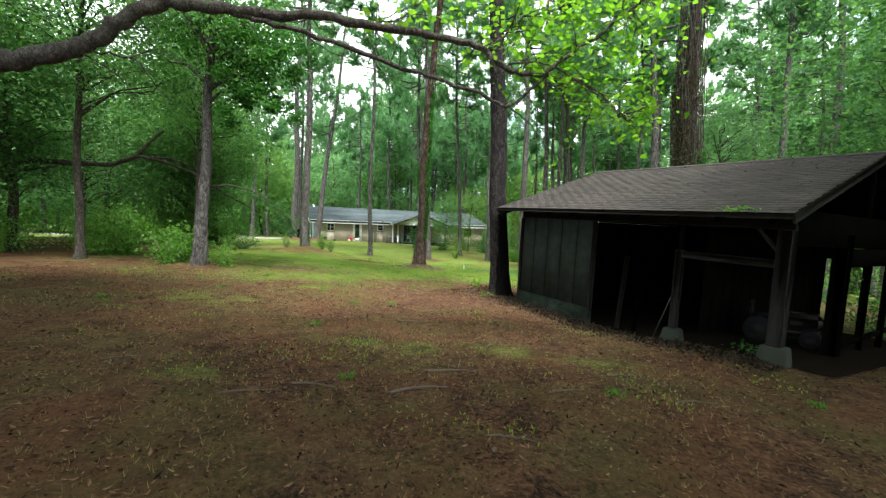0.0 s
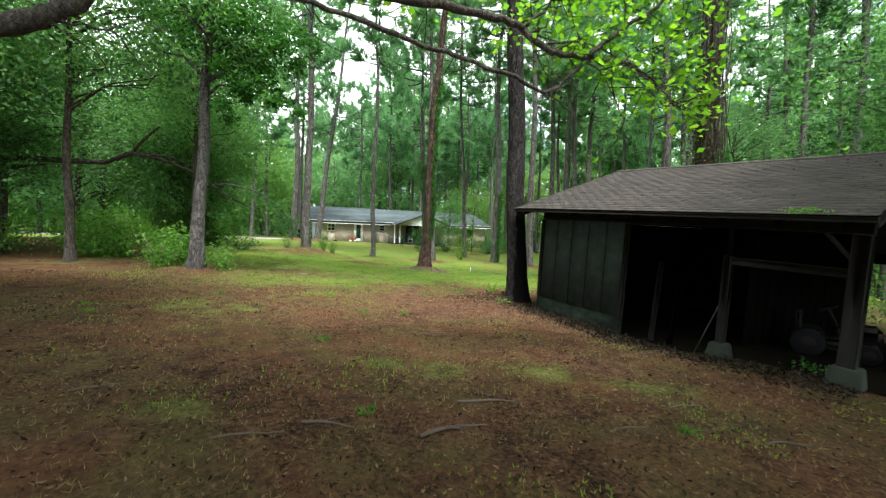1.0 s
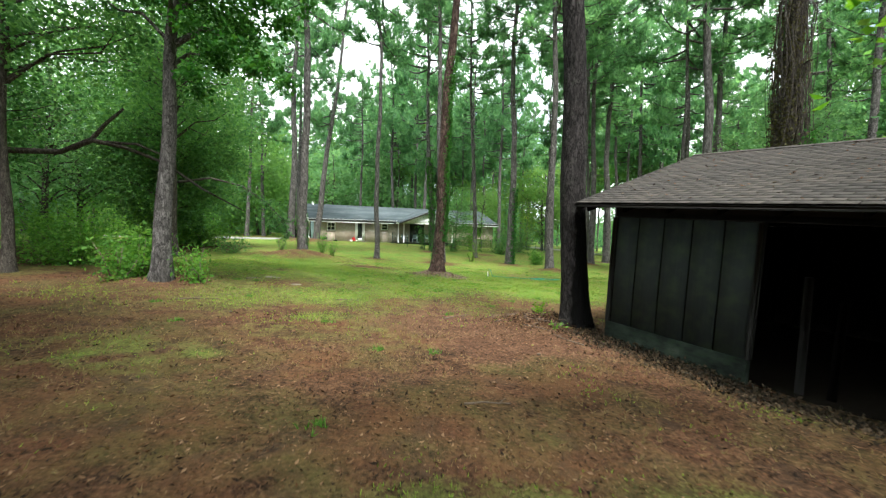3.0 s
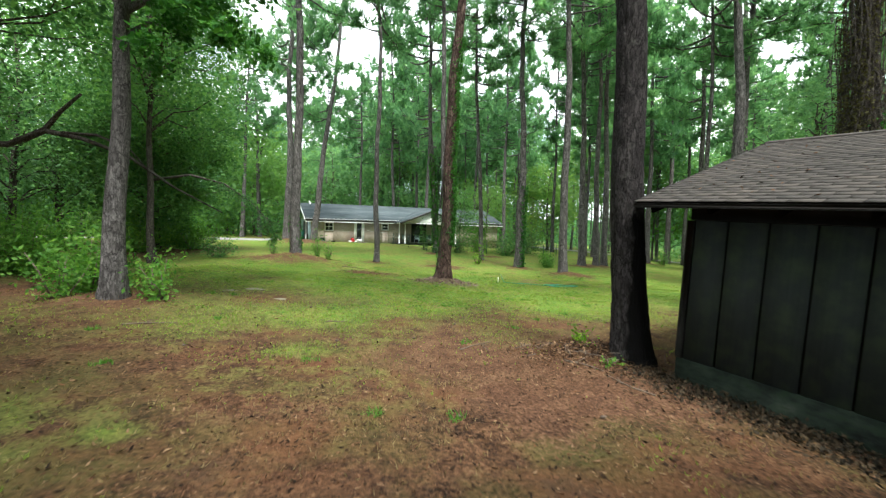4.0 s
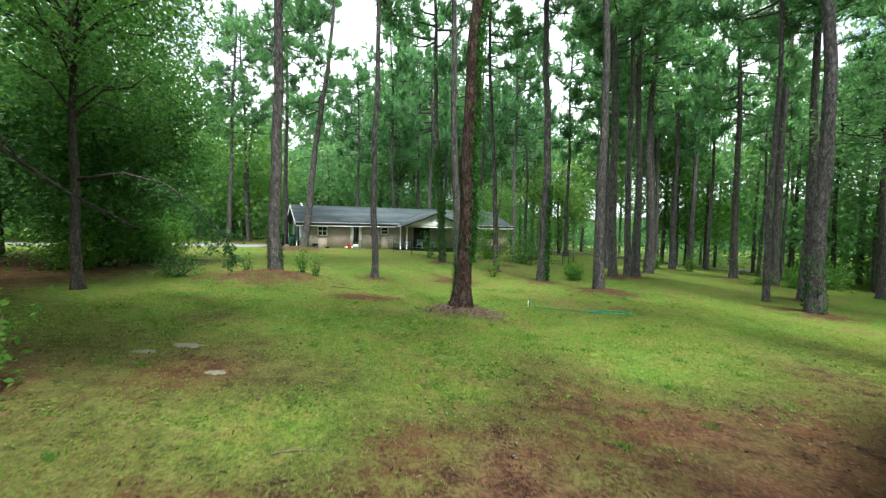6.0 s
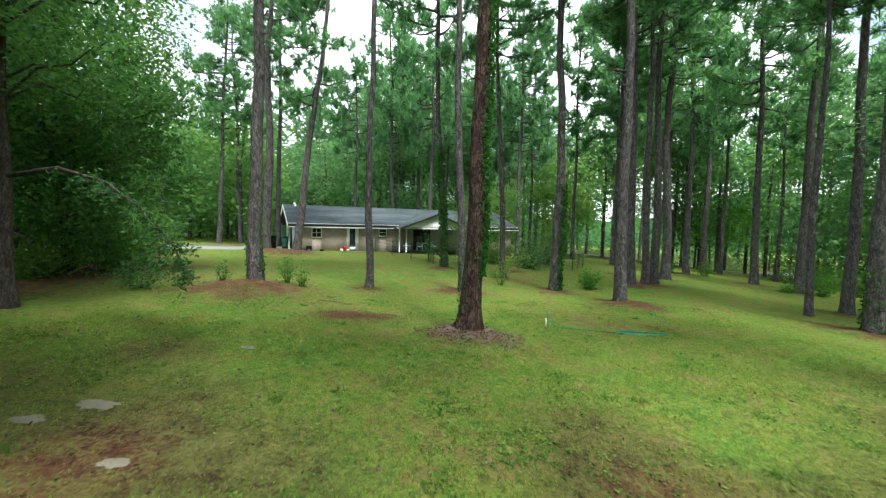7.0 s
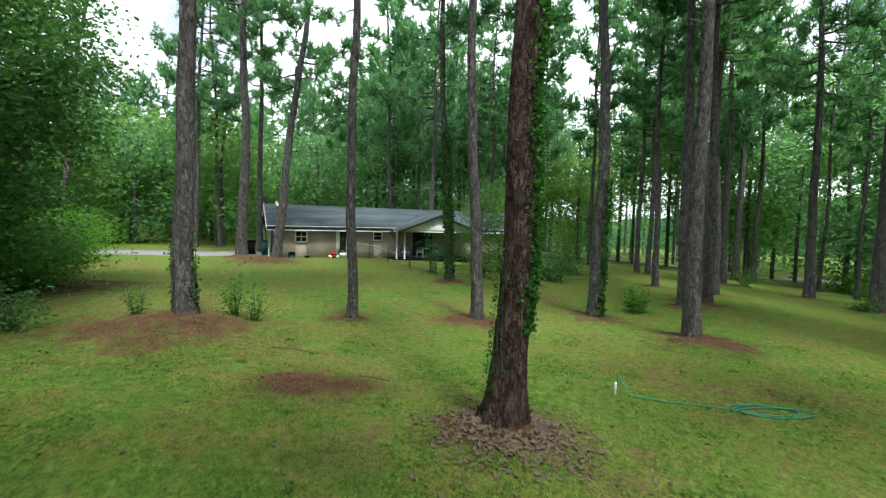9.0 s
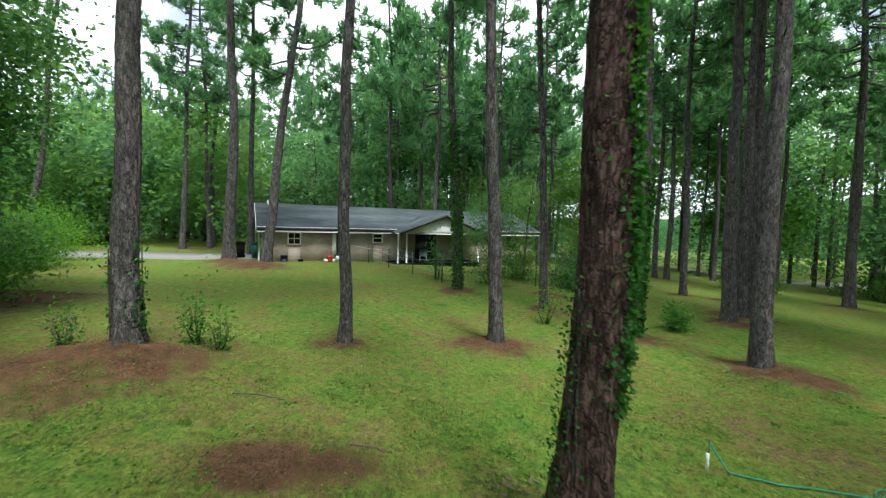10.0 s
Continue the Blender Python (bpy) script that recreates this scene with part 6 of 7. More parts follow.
def wheeled_bin(x, y, turn, mat, label):
    b = thing("wheeled_bin", Matrix.Translation((x, y, float(height(x, y)))) @ Matrix.Rotation(turn, 4, 'Z'), label, "bin", "bins")
    s = Shape()
    v = []
    for z, k in ((0.06, 0.40), (0.98, 0.52)):
        v += [(-k / 2, -k / 2, z), (k / 2, -k / 2, z), (k / 2, k / 2 + 0.1, z), (-k / 2, k / 2 + 0.1, z)]
    s.put(v, [(0, 1, 5, 4), (1, 2, 6, 5), (2, 3, 7, 6), (3, 0, 4, 7), (3, 2, 1, 0), (4, 5, 6, 7)])
    part("body", s, mat, b)
    part("lid", Shape().box(-0.29, -0.32, 0.985, 0.29, 0.38, 1.06, c=0.03), mat, b)
    part("handle", Shape().tube([(-0.24, 0.44, 0.98), (0.24, 0.44, 0.98)], [0.018, 0.018], 8), mat, b)
    for sx in (-0.22, 0.22):
        part("wheel", Shape().tube([(sx - 0.03, 0.34, 0.11), (sx + 0.03, 0.34, 0.11)], [0.11, 0.11], 14), BLACK_VOID, b)


wheeled_bin(-16.9, 46.6, 0.4, BLACK_VOID, "black wheeled bin beside the carport")
wheeled_bin(-16.0, 46.8, 0.3, GREEN_PLASTIC, "dark green wheeled bin beside the carport")

# red push mower by the door
mw = thing("lawn_mower", on_house(3.8, -0.45), "small red push mower standing on the grass by the door", "mower")
part("deck", Shape().box(-0.26, -0.22, 0.08, 0.26, 0.22, 0.22, c=0.05), RED_PAINT, mw)
part("engine", Shape().tube([(0, 0, 0.22), (0, 0, 0.36), (0, 0, 0.42)], [0.16, 0.15, 0.09], 14), RED_PAINT, mw, "red engine cover")
for sx in (-0.24, 0.24):
    for sy in (-0.2, 0.2):
        part("wheel", Shape().tube([(sx, sy - 0.03, 0.1), (sx, sy + 0.03, 0.1)], [0.1, 0.1], 12), WHITE_TRIM, mw, "pale plastic wheel")
part("handle", Shape().tube([(0.24, -0.16, 0.2), (0.62, -0.16, 0.85), (0.62, 0.16, 0.85), (0.24, 0.16, 0.2)], [0.012] * 4, 6), BLACK_VOID, mw)

# dish on the roof corner
dish = thing("satellite_dish", HOUSE @ Matrix.Translation((0.3, 2.9, 3.52)) @ Matrix.Scale(0.65, 4), "small pale dish on a bent arm at the roof corner", "dish")
part("arm", Shape().tube([(0, 0, -0.1), (0, 0, 0.35), (-0.1, -0.12, 0.5)], [0.03, 0.03, 0.03], 8), DARK_TRIM, dish)
d = Shape()
for k, (r0, r1, o0, o1) in enumerate(((0.02, 0.18, 0.0, 0.02), (0.18, 0.32, 0.02, 0.07))):
    a = np.linspace(0, 2 * np.pi, 20, endpoint=False)
    v = np.concatenate([np.stack([np.cos(a) * r * 0.85, np.full(20, -o), np.sin(a) * r], 1) for r, o in ((r0, o0), (r1, o1))])
    q = [(i, (i + 1) % 20, 20 + (i + 1) % 20, 20 + i) for i in range(20)]
    m = Matrix.Translation((-0.12, -0.16, 0.55)) @ Matrix.Rotation(radians(-35), 4, 'X') @ Matrix.Rotation(radians(40), 4, 'Z')
    d.put([m @ Vector(p) for p in v], q)
part("reflector", d, WHITE_TRIM, dish)

# hose reel, meter box and spigot things along the wall
for u, w, h, mat, nm, lab in ((1.0, 0.42, 0.42, plain("dark_blue_box", (0.03, 0.035, 0.06), 0.6), "storage_box", "dark blue box against the brick wall"),
                              (2.0, 0.3, 0.14, BLACK_VOID, "wall_vent", "low dark vent at the foot of the wall")):
    ob = part(nm, Shape().box(-w / 2, -0.16, 0, w / 2, 0.16, h, c=0.02), mat)
    ob.matrix_world = on_house(u, -0.3)
    tagged(ob, lab, "box")

# porch chairs and table
CHAIR_METAL = plain("pale_blue_chair_metal", (0.35, 0.45, 0.47), 0.45)


def porch_chair(u, n, turn):
    c = thing("garden_chair", HOUSE @ Matrix.Translation((u, n, 0.062)) @ Matrix.Rotation(turn, 4, 'Z'), "pale blue metal garden chair on the porch", "chair", "porch chairs")
    part("seat", Shape().box(-0.24, -0.24, 0.40, 0.24, 0.24, 0.43, c=0.01), CHAIR_METAL, c)
    part("backrest", Shape().box(-0.24, 0.20, 0.44, 0.24, 0.23, 0.88, Matrix.Rotation(radians(-8), 4, 'X'), 0.01), CHAIR_METAL, c)
    for sx in (-0.22, 0.22):
        part("armrest", Shape().tube([(sx, -0.22, 0.40), (sx, -0.22, 0.63), (sx, 0.2, 0.64)], [0.014] * 3, 6), CHAIR_METAL, c)
        for sy in (-0.22, 0.22):
            part("leg", Shape().tube([(sx, sy, 0), (sx, sy, 0.40)], [0.014, 0.014], 6), CHAIR_METAL, c)


for u, n, t in ((9.0, -1.2, 0.4), (10.1, -1.3, -0.5), (11.6, -0.9, 2.6)):
    porch_chair(u, n, t)
tb = thing("porch_table", HOUSE @ Matrix.Translation((10.6, -0.75, 0.062)), "small metal table on the shaded porch", "table")
part("tabletop", Shape().tube([(0, 0, 0.68), (0, 0, 0.71)], [0.42, 0.42], 20), CHAIR_METAL, tb)
part("pedestal", Shape().tube([(0, 0, 0), (0, 0, 0.68)], [0.04, 0.04], 8), CHAIR_METAL, tb)
part("foot", Shape().tube([(0, 0, 0), (0, 0, 0.03)], [0.22, 0.2], 14), CHAIR_METAL, tb)

# wire fence round the yard behind the pines
FENCE = plain("dark_green_wire", (0.02, 0.055, 0.04), 0.6)


def build_fence():
    f = thing("wire_fence", Matrix.Identity(4), "low dark green wire fence round the back yard", "fence")
    corner = [on_house(6.3, -0.9).translation, Vector((-3.3, 40.4, 0)), Vector((6.6, 42.6, 0)), Vector((9.0, 48.0, 0))]
    for a, b in zip(corner, corner[1:]):
        n = max(2, int((b - a).length / 2.2))
        for i in range(n + (b is corner[-1])):
            p = a.lerp(b, i / n)
            z = float(height(p.x, p.y))
            part("post", Shape().tube([(p.x, p.y, z - 0.3), (p.x, p.y, z + 1.15)], [0.03, 0.03], 7), FENCE, f)
        m = 14 * n
        for zz in (0.12, 0.36, 0.60, 0.84, 1.10):
            t = np.linspace(0, 1, m)
            x, y = a.x + (b.x - a.x) * t, a.y + (b.y - a.y) * t
            part("wire", Shape().tube(np.stack([x, y, height(x, y) + zz], 1), np.full(m, 0.007), 4, False), FENCE, f)
        s = Shape()
        k = int((b - a).length / 0.22)
        for i in range(k):
            p = a.lerp(b, i / k)
            z = float(height(p.x, p.y))
            s.tube([(p.x, p.y, z + 0.12), (p.x, p.y, z + 1.10)], [0.004, 0.004], 3, False)
        part("mesh_panel", s, FENCE, f)["kind"] = "stuff"


build_fence()

# pale rope sagging along the fence
for pts in ([(-9.2, 45.2, 1.25), (-8.0, 44.6, 1.12), (-7.2, 44.2, 1.12)], [(-7.0, 44.0, 1.02), (-6.0, 43.4, 0.82), (-5.0, 42.6, 0.95)]):
    pts = [(x, y, float(height(x, y)) + z) for x, y, z in pts]
    s = Shape().tube(np.array(pts), [0.008] * 3, 6)
    tagged(part("rope", s, WHITE_TRIM), "pale rope sagging along the fence", "rope", "ropes")

# white pipe stub and green hose on the lawn
st = thing("water_pipe", Matrix.Translation((0.98, 25.05, float(height(0.98, 25.05)))), "short white standing pipe with a thin dark stake on the lawn", "pipe")
part("pipe", Shape().tube([(0, 0, -0.1), (0, 0, 0.24), (0, 0, 0.25)], [0.022, 0.022, 0.016], 10), WHITE_TRIM, st)
part("stake", Shape().tube([(0.05, 0.06, -0.1), (0.05, 0.06, 0.42)], [0.006, 0.006], 5), FENCE, st)
HOSE = plain("green_hose_rubber", (0.02, 0.22, 0.13), 0.4)
t = np.linspace(0, 1, 90)
hx = np.concatenate([np.interp(t[:45] * 2, [0, 0.05, 0.2, 0.5, 1.0], [1.10, 1.12, 1.23, 1.75, 2.95]), 3.45 + (0.55 + 0.25 * t) * np.sin(t * 15 - 1.6) + 0.35 * t])
hy = np.concatenate([np.interp(t[:45] * 2, [0, 0.05, 0.2, 0.5, 1.0], [25.25, 25.2, 24.98, 24.75, 24.55]), 24.6 + 0.22 * np.cos(t * 15 - 1.6) - 0.15 * t])
lift = np.concatenate([np.interp(t[:45] * 2, [0, 0.05, 0.2, 1.0], [0.35, 0.30, 0.03, 0.015]), np.full(90, 0.02) + 0.012 * np.sin(t * 40)])
s = Shape().tube(np.stack([hx, hy, height(hx, hy) + lift], 1), np.full(len(hx), 0.012), 7)
tagged(part("garden_hose", s, HOSE, smooth=True), "loose coil of green garden hose on the lawn", "hose")

# utility pole and wires over the driveway
up = thing("utility_pole", Matrix.Translation((-56, 74, float(height(-56, 74)))), "thin pale utility pole beyond the driveway", "pole")
part("pole", Shape().tube([(0, 0, -0.5), (0, 0, 10.5)], [0.16, 0.11], 10), plain("grey_pole_wood", (0.30, 0.29, 0.27), 0.9), up)
part("crossarm", Shape().box(-0.9, -0.06, 9.9, 0.9, 0.06, 10.05), OLD_WOOD, up)
for dz in (6.2, 6.8):
    tt = np.linspace(0, 1, 30)
    part("wire", Shape().tube(np.stack([34 * tt, -9 * tt, dz - 1.6 * np.sin(tt * 3.14) - 1.0 * tt], 1), np.full(30, 0.02), 4, False), BLACK_VOID, up)


# ---- fallen sticks, cones, leaves, grass ----
def fallen_stick(x, y, length, turn, r, seed):
    rng = np.random.default_rng(seed)
    t = np.linspace(-0.5, 0.5, 9) * length
    bend = 0.06 * length * np.sin(np.linspace(0, 3.1 + rng.random(), 9)) + rng.normal(size=9) * 0.008
    px, py = x + t * math.cos(turn) - bend * math.sin(turn), y + t * math.sin(turn) + bend * math.cos(turn)
    s = Shape().tube(np.stack([px, py, height(px, py) + r * 0.8], 1), np.linspace(r, r * 0.45, 9), 6)
    k = rng.integers(3, 7)
    e = np.array((px[k], py[k], float(height(px[k], py[k])) + r))
    a = turn + rng.choice([-0.7, 0.7])
    s.tube([e, e + np.array((math.cos(a), math.sin(a), 0.1)) * length * 0.18, e + np.array((math.cos(a), math.sin(a), 0.02)) * length * 0.3], [r * 0.5, r * 0.35, r * 0.2], 5)
    tagged(part("fallen_stick", s, TWIG), "dry grey fallen stick lying on the ground", "stick", "fallen sticks")


for k, (x, y, ln, turn, r) in enumerate([(0.12, 5.27, 0.66, 0.52, 0.019), (-0.97, 5.21, 0.46, -0.05, 0.015), (-1.52, 4.93, 0.55, 0.3, 0.011), (0.44, 5.98, 0.62, 0.22, 0.017), (0.95, 4.35, 0.4, -0.1, 0.010),
                                         (1.0, 3.0, 0.35, -0.8, 0.012), (1.75, 5.6, 0.4, 0.4, 0.011), (3.1, 5.5, 0.5, 0.2, 0.012), (-3.3, 5.6, 0.45, 0.7, 0.010), (-0.3, 8.6, 0.5, 0.3, 0.011), (-5.9, 26.0, 0.9, 0.0, 0.014), (-3.75, 24.75, 0.6, -0.1, 0.014), (-0.6, 13.2, 0.8, 0.9, 0.012), (0.9, 12.2, 0.6, -0.7, 0.014),
                                         (-3.2, 14.2, 0.5, 0.4, 0.011), (-6.2, 13.2, 0.8, 0.5, 0.014), (1.3, 11.6, 0.7, 2.2, 0.012), (2.6, 6.2, 0.5, 0.3, 0.012)]):
    fallen_stick(x, y, ln, turn, r, 900 + k)


def pine_cone():
    s = Shape().tube([(0, 0, z) for z in np.linspace(0.0, 0.075, 6)], [0.012, 0.026, 0.032, 0.030, 0.02, 0.006], 8)
    for i in range(30):
        a, z = i * 2.4, 0.008 + 0.062 * i / 30
        r = 0.036 * math.sin(math.pi * (0.2 + 0.75 * i / 30)) + 0.008
        c, sn = math.cos(a), math.sin(a)
        p = np.array((c * r, sn * r, z))
        w = np.array((-sn, c, 0)) * 0.009
        s.put([p * 0.6 - w, p * 0.6 + w, p + w * 0.6 + np.array((0, 0, 0.006)), p - w * 0.6 + np.array((0, 0, 0.006))], [(0, 1, 2, 3)])
    return s.mesh("pine_cone")


CONE = pine_cone()
rng = np.random.default_rng(5)
for k in range(48):
    x, y = -7 + 11 * rng.random(), 4 + 20 * rng.random() ** 0.8
    if 1.0 < x and 7 < y < 14:
        continue
    ob = part("pine_cone", CONE, TWIG)
    ob.matrix_world = Matrix.Translation((x, y, float(height(x, y)) + 0.014)) @ Euler((1.3 + 0.4 * rng.random(), 0, 6.28 * rng.random())).to_matrix().to_4x4() @ Matrix.Diagonal((0.5 + 0.2 * rng.random(), 0.5, 0.7 + 0.4 * rng.random(), 1))
    tagged(ob, "dark brown pine cone lying on the ground", "cone", "fallen cones")


def scatter(n, x0, x1, y0, y1, rng):
    return x0 + (x1 - x0) * rng.random(n), y0 + (y1 - y0) * rng.random(n)


def under_shed(x, y):
    """Whether points lie under the shed's roof."""
    inv = SHED.inverted()
    u = inv[0][0] * x + inv[0][1] * y + inv[0][3]
    n = inv[1][0] * x + inv[1][1] * y + inv[1][3]
    return (u > -0.05) & (u < 6.2) & (n > 0.12) & (n < 7.0)


def build_litter():
    rng = np.random.default_rng(14)
    s = Shape()
    x, y = scatter(230000, -12, 8, 2.0, 19, rng)
    keep = rng.random(len(x)) < (1.05 - grass_cover(x, y)) * np.clip(1.35 - y / 26, 0.25, 1) * (0.35 + 0.9 * value_noise(x, y, 1.3, 7))
    keep &= ~under_shed(x, y) & ((y < 13) | (rng.random(len(x)) < 0.5))
    x, y = x[keep], y[keep]
    c = np.stack([x, y, height(x, y) + 0.004 + 0.010 * rng.random(len(x))], 1)
    s.leaves(c, 0.022 + 0.042 * rng.random(len(c)) ** 3.0, rng, 0.4, 0.75)
    tagged(part("leaf_litter", s, DEAD_LEAF), "brown dead leaves scattered over the bare ground", "leaves", kind="stuff")
    # long brown needles on the mounds and the litter
    s = Shape()
    xs, ys = [], []
    for mx, my, r, h in MOUNDS[:16] + MOUNDS[17:]:
        k = int(2600 * r * r) if my < 32 else int(700 * r * r)
        a, d = rng.random(k) * 6.283, np.sqrt(rng.random(k)) * r * 1.25
        xs.append(mx + 1.15 * d * np.cos(a))
        ys.append(my + d * np.sin(a))
    x2, y2 = scatter(120000, -11, 6, 2.2, 16.5, rng)
    k2 = rng.random(len(x2)) < (0.9 - grass_cover(x2, y2)) * (0.35 * value_noise(x2, y2, 0.7, 61) + straw_cover(x2, y2))
    x, y = np.concatenate(xs + [x2[k2]]), np.concatenate(ys + [y2[k2]])
    out = ~under_shed(x, y)
    x, y = x[out], y[out]
    c = np.stack([x, y, height(x, y) + 0.006 + 0.02 * rng.random(len(x))], 1)
    s.leaves(c, 0.14, rng, 0.03, 0.85, form=3)
    tagged(part("pine_straw", s, STRAW), "reddish fallen pine needles heaped round trunks", "straw", kind="stuff")


def build_grass():
    rng = np.random.default_rng(15)
    s = Shape()
    xs, ys = [], []
    for n, box in ((135000, (-11, 10, 12, 31)), (12000, (-11, 6, 4, 12))):
        x, y = scatter(n, *box, rng)
        k = rng.random(n) < np.clip(grass_cover(x, y) * 1.3 - 0.25, 0, 1) * (1 - straw_cover(x, y)) * np.clip(1.5 * value_noise(x, y, 0.9, 12) + 0.05, 0.1, 1.0) * np.clip(0.5 + value_noise(x, y, 3.1, 17), 0, 1) * np.clip((31 - y) / 9, 0.0, 1)
        xs.append(x[k])
        ys.append(y[k])
    # thin patches in the leaf litter
    x, y = scatter(20000, -11, 5, 3.5, 14, rng)
    k = (rng.random(len(x)) < np.clip(value_noise(x, y, 1.1, 21) * 4.0 - 2.9, 0, 1)) & ~under_shed(x, y) & (straw_cover(x, y) < 0.4)
    xs.append(x[k])
    ys.append(y[k])
    x, y = np.concatenate(xs), np.concatenate(ys)
    c = np.stack([x, y, height(x, y) - 0.004], 1)
    n = len(c)
    ax = np.tile(np.array((0.0, 0.0, 1.0)), (n, 1))
    tall = 0.024 + 0.04 * value_noise(x, y, 0.9, 13)
    s.tufts(c, ax, np.repeat(tall, 3), rng, 3, 0.011, 0.6)
    tagged(part("grass", s, GRASS_BLADE), "short green lawn grass", "grass", kind="stuff")
    # flat clover and broad weeds in drifts over the lawn
    s = Shape()
    x, y = scatter(150000, -11, 8, 14.5, 30, rng)
    k = rng.random(len(x)) < np.clip(value_noise(x, y, 1.1, 71) * 2.4 - 1.05, 0, 1) * np.clip(value_noise(x, y, 4.2, 72) * 2.2 - 0.6, 0, 1) * grass_cover(x, y) * (1 - straw_cover(x, y))
    x, y = x[k], y[k]
    s.leaves(np.stack([x, y, height(x, y) + 0.012 + 0.02 * rng.random(len(x))], 1), 0.028 + 0.03 * rng.random(len(x)), rng, 0.7, 0.75)
    tagged(part("clover", s, CLOVER), "drifts of low broad-leaved weeds in the lawn", "weeds", kind="stuff")
    # dry blades among the leaves
    s = Shape()
    x, y = scatter(16000, -11, 5, 3.0, 17, rng)
    k = (rng.random(len(x)) < np.clip(value_noise(x, y, 0.7, 41) * 2.2 - 0.7, 0, 1)) & ~under_shed(x, y)
    x, y = x[k], y[k]
    c = np.stack([x, y, height(x, y) - 0.004], 1)
    s.tufts(c, np.tile(np.array((0.0, 0.0, 1.0)), (len(c), 1)), 0.065, rng, 3, 0.008, 0.75)
    tagged(part("dry_grass", s, DRY_GRASS), "thin dry grass blades among fallen leaves", "grass", kind="stuff")
    # taller weeds here and there
    s = Shape()
    cs = []
    for k in range(46):
        x, y = -7 + 12 * rng.random(), 5 + 22 * rng.random()
        if 1.2 < x and 6 < y < 14.5:
            continue
        cs.append(np.array((x, y, float(height(x, y)))) + rng.normal(size=(16, 3)) * np.array((0.06, 0.06, 0.0)))
    cs = np.concatenate(cs)
    s.tufts(cs, np.tile(np.array((0, 0, 1.0)), (len(cs), 1)), 0.075, rng, 4, 0.014, 0.6)
    tagged(part("weeds", s, SHRUB_LEAF), "scattered low green weeds", "weeds", kind="stuff")


build_litter()
build_grass()


def bark_chips():
    """Flakes shed at the foot of the red pine."""
    rng = np.random.default_rng(33)
    a, d = rng.random(1500) * 6.283, 0.28 + 0.75 * np.abs(rng.normal(size=1500)) * 0.7
    x, y = -1.35 + d * np.cos(a) * 1.15, 22.85 + d * np.sin(a)
    c = np.stack([x, y, height(x, y) + 0.012 + 0.03 * rng.random(1500)], 1)
    tagged(part("bark_chips", Shape().leaves(c, 0.10, rng, 0.4, 0.75), plain("shed_bark", (0.14, 0.10, 0.075), 0.9, vary=0.6, scale=9)), "brown bark flakes and dead leaves heaped round the trunk", "bark", kind="stuff")


bark_chips()


def sandy_patches():
    """Worn pale sand in the lawn, each patch a low uneven lens."""
    sand = plain("pale_sand", (0.15, 0.14, 0.10), 0.95, vary=0.6, scale=14)
    for k, (px, py, r) in enumerate(((-6.4, 17.4, 0.22), (-6.8, 16.9, 0.17), (-5.9, 20.3, 0.15), (-5.2, 16.2, 0.12))):
        rng = np.random.default_rng(1200 + k)
        a = np.linspace(0, 2 * np.pi, 26, endpoint=False)
        rim = r * (0.7 + 0.55 * value_noise(np.cos(a) * 3 + k * 9, np.sin(a) * 3, 1.0, 5))
        v = [(px, py, float(height(px, py)) + 0.014)]
        for f, up in ((0.55, 0.012), (1.0, -0.012)):
            x, y = px + 1.5 * rim * f * np.cos(a), py + rim * f * np.sin(a)
            v += list(zip(x, y, height(x, y) + up))
        t = [(0, 1 + i, 1 + (i + 1) % 26) for i in range(26)]
        q = [(1 + i, 27 + i, 27 + (i + 1) % 26, 1 + (i + 1) % 26) for i in range(26)]
        tagged(part("sand_patch", mesh_np("sand_patch", v, q, t, True), sand), "bare patch of pale sand in the lawn", "sand", "sand patches")


sandy_patches()


def heap_by_trunk():
    """Leaves and twigs heaped beside the dark pine; darker ones paint the footing's shade."""
    rng = np.random.default_rng(35)
    n = 2600
    x, y = 1.15 + 0.62 * rng.normal(size=n), 12.75 + 0.36 * rng.normal(size=n)
    up = 0.15 * np.exp(-((x - 1.3) / 0.8) ** 2 - ((y - 12.8) / 0.5) ** 2)
    ok = ~under_shed(x, y)
    c = np.stack([x, y, height(x, y) + 0.01 + up * rng.random(n)], 1)[ok]
    heap = part("leaf_heap", Shape().leaves(c, 0.062, rng, 0.3, 0.5), DEAD_LEAF)
    tagged(heap, "heap of brown dead leaves and twigs beside the trunk", "leaves", kind="stuff")
    tw = Shape()
    for _ in range(46):
        a, l = rng.random() * 6.28, 0.12 + 0.3 * rng.random()
        p = np.array((1.1 + 0.6 * rng.normal(), 12.75 + 0.33 * rng.normal(), 0.0))
        p[2] = float(height(p[0], p[1])) + 0.03 + 0.08 * rng.random()
        d = np.array((math.cos(a) * l, math.sin(a) * l, 0.06 * rng.normal()))
        tw.tube([p - d / 2, p + rng.normal(size=3) * 0.01, p + d / 2], [0.006, 0.005, 0.003], 5)
    tagged(part("heap_twigs", tw, TWIG), "dry twigs lying on the leaf heap", "twigs", kind="stuff")
    # Shade at the wall's foot, put in as a strip of dark leaves
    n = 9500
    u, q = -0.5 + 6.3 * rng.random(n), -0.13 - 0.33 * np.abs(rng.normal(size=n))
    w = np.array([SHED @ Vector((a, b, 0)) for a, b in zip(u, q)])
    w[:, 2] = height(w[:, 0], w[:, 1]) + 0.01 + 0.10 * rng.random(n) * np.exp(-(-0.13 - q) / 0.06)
    tagged(part("wall_foot_litter", Shape().leaves(w, 0.055, rng, 0.5, 0.3), FOOT_SHADE_LEAF), "dark leaves that paint the shade along the shed footing", "leaves", kind="stuff")


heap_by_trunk()


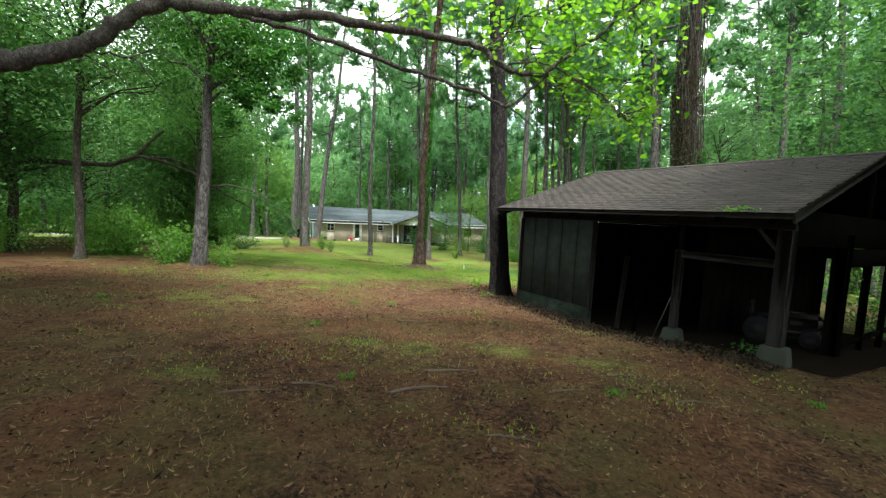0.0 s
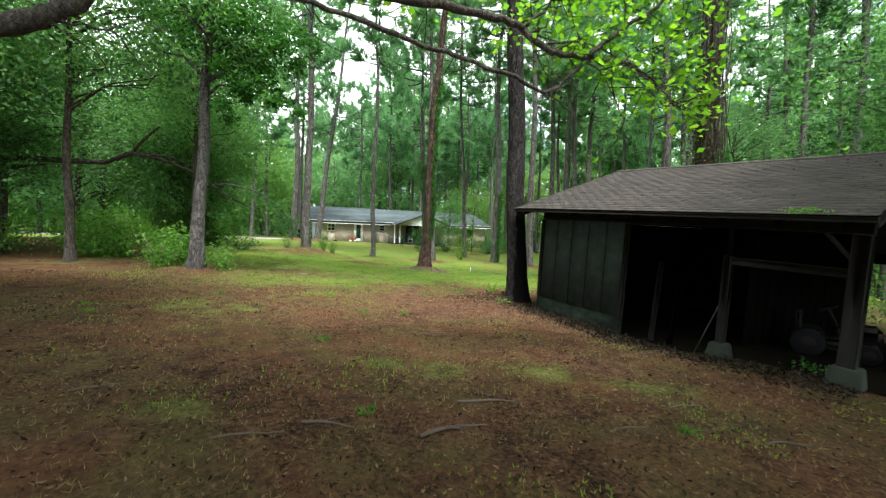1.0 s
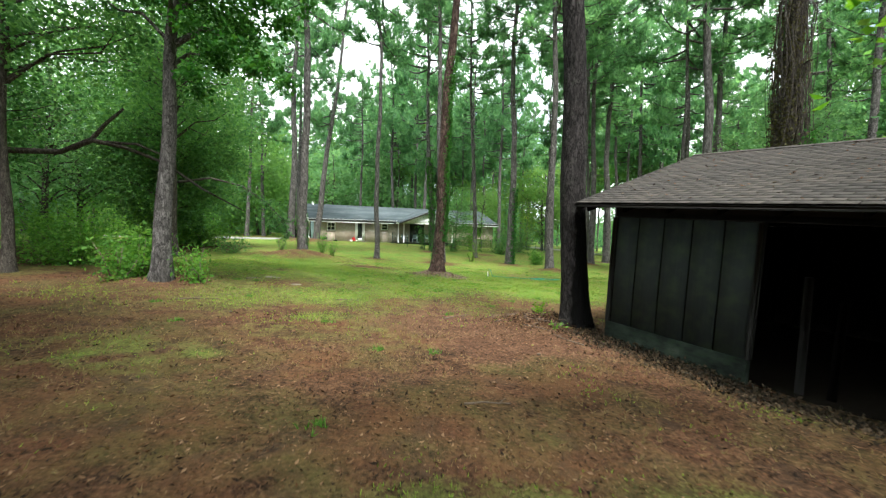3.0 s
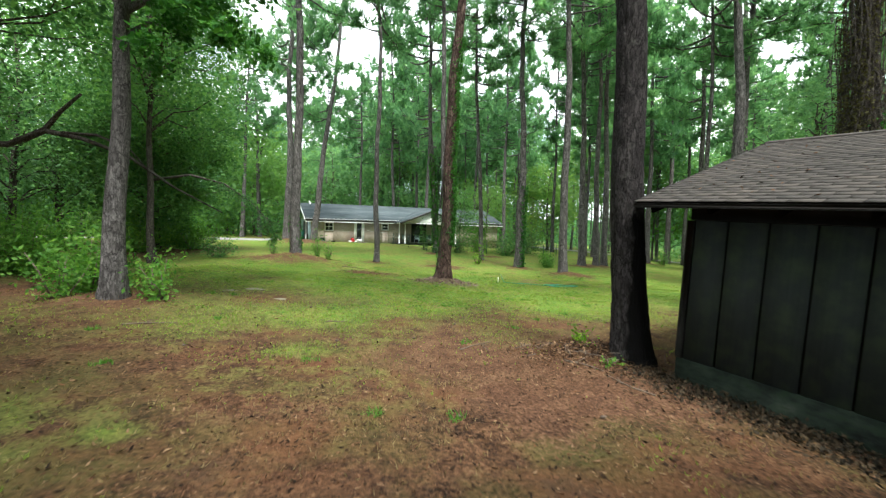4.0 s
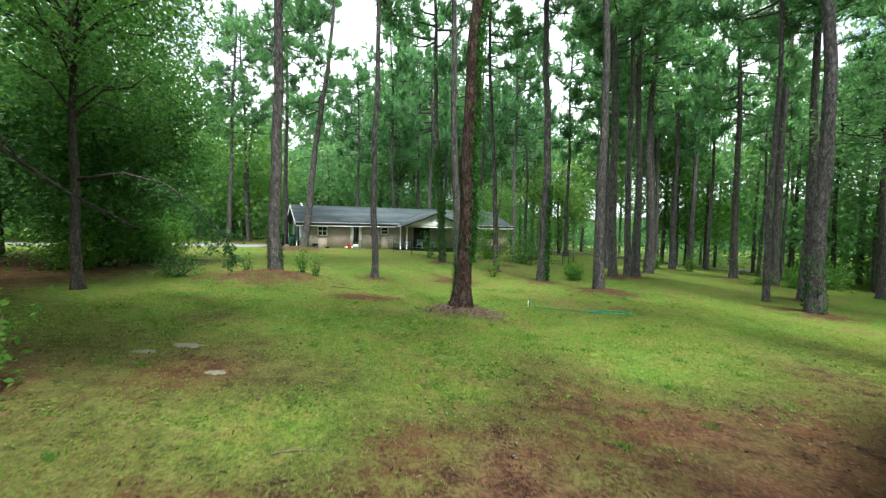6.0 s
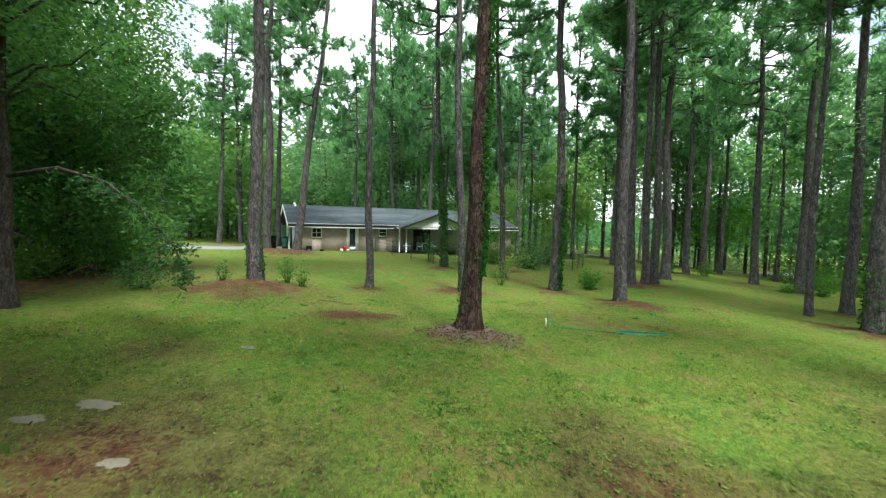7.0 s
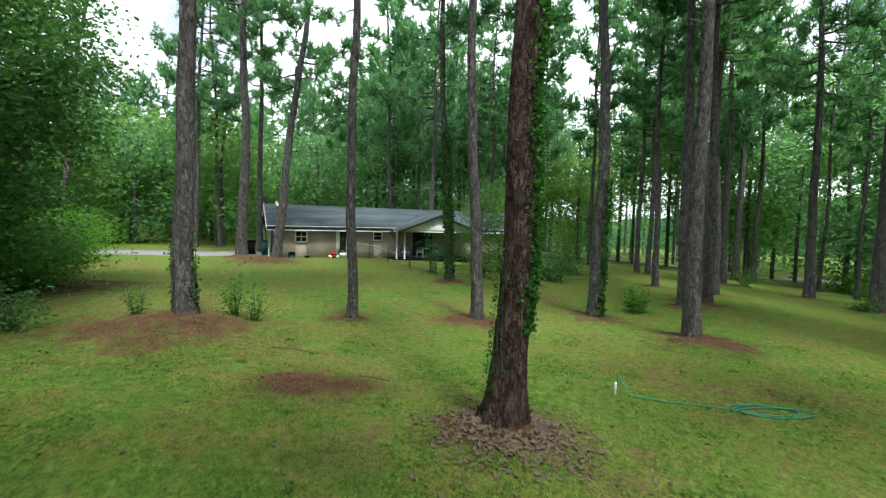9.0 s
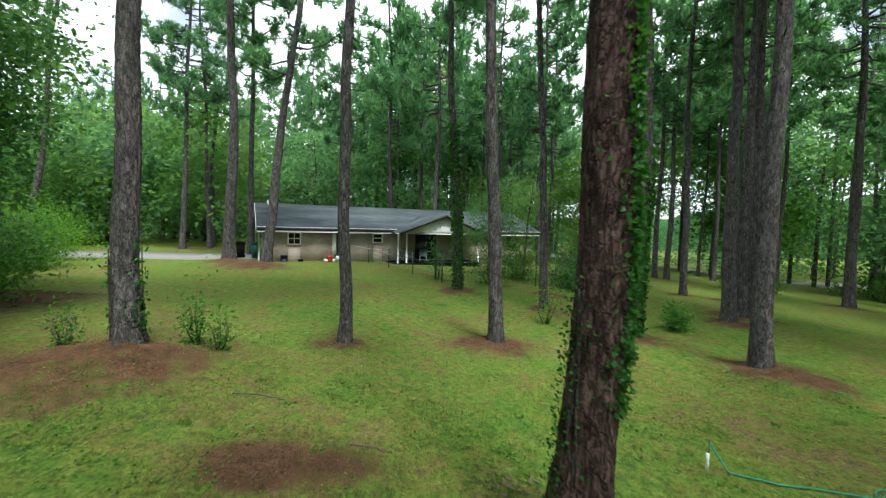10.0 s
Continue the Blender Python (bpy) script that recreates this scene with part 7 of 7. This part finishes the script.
# ---- roof shingles, laid course by course ----
def build_shingles():
    rng = np.random.default_rng(19)
    course, width = 0.135, 0.30
    tabs = []
    for k in range(4):
        me = Shape().box(0.003, 0.0, 0.0, width - 0.003 - 0.002 * k, course * 1.25, 0.007).mesh("shingle")
        me.materials.append(SHINGLE)
        tabs.append(me)
    rest = Shape()
    n = int(ROOF_RUN / course)
    made = 0
    for side, base, sgn in ((0, ROOF_FRONT, 1), (1, ROOF_BACK, -1)):
        for i in range(n):
            off = (i % 2) * 0.15 + rng.random() * 0.03
            u = ROOF_U0 - off
            while u < ROOF_U1:
                a, b = max(u, ROOF_U0), min(u + width, ROOF_U1)
                if b - a > 0.06:
                    y = i * course + rng.normal() * 0.003 - 0.02
                    m = base @ Matrix.Translation((a, y if sgn == 1 else -y, 0.010 + 0.002 * rng.random())) @ Matrix.Rotation(rng.normal() * 0.006, 4, 'Z') @ Matrix.Rotation(-0.045 * sgn, 4, 'X')
                    if sgn == -1:
                        m = m @ Matrix.Translation((0, -course * 1.25, 0))
                    if side == 0 and made < 300 and u < 3.6 and b - a > width * 0.95:
                        ob = new("shingle", tabs[rng.integers(0, 4)])
                        ob.parent = shed_roof
                        ob.matrix_basis = m
                        made += 1
                    else:
                        rest.box(0.003, 0, 0, b - a - 0.003, course * 1.25, 0.007, m)
                u += width
    cap = Shape()
    u = ROOF_U0
    while u < ROOF_U1 - 0.05:
        for sgn in (1, -1):
            m = Matrix.Translation((u, RIDGE_N, RIDGE_Z + 0.022 + 0.004 * rng.random())) @ Matrix.Rotation(-0.35 * sgn, 4, 'X')
            cap.box(0, 0 if sgn == 1 else -0.14, 0, 0.26, 0.14 if sgn == 1 else 0, 0.008, m)
        u += 0.2
    part("shingle_rest", rest, SHINGLE_JOINED, shed_roof)["kind"] = "stuff"
    part("ridge_cap", cap, SHINGLE_JOINED, shed_roof)["kind"] = "stuff"
    # needles and leaves lodged on the roof
    c = np.stack([ROOF_U0 + 6.6 * rng.random(260), 0.1 + (ROOF_RUN - 0.2) * rng.random(260), np.full(260, 0.035)], 1)
    c = np.array([SHED @ (ROOF_FRONT @ Vector(p)) for p in c])
    tagged(part("roof_litter", Shape().leaves(c, 0.06, rng, 0.35, 0.6), DEAD_LEAF), "dead leaves lying on the shed roof", "leaves", kind="stuff")


build_shingles()
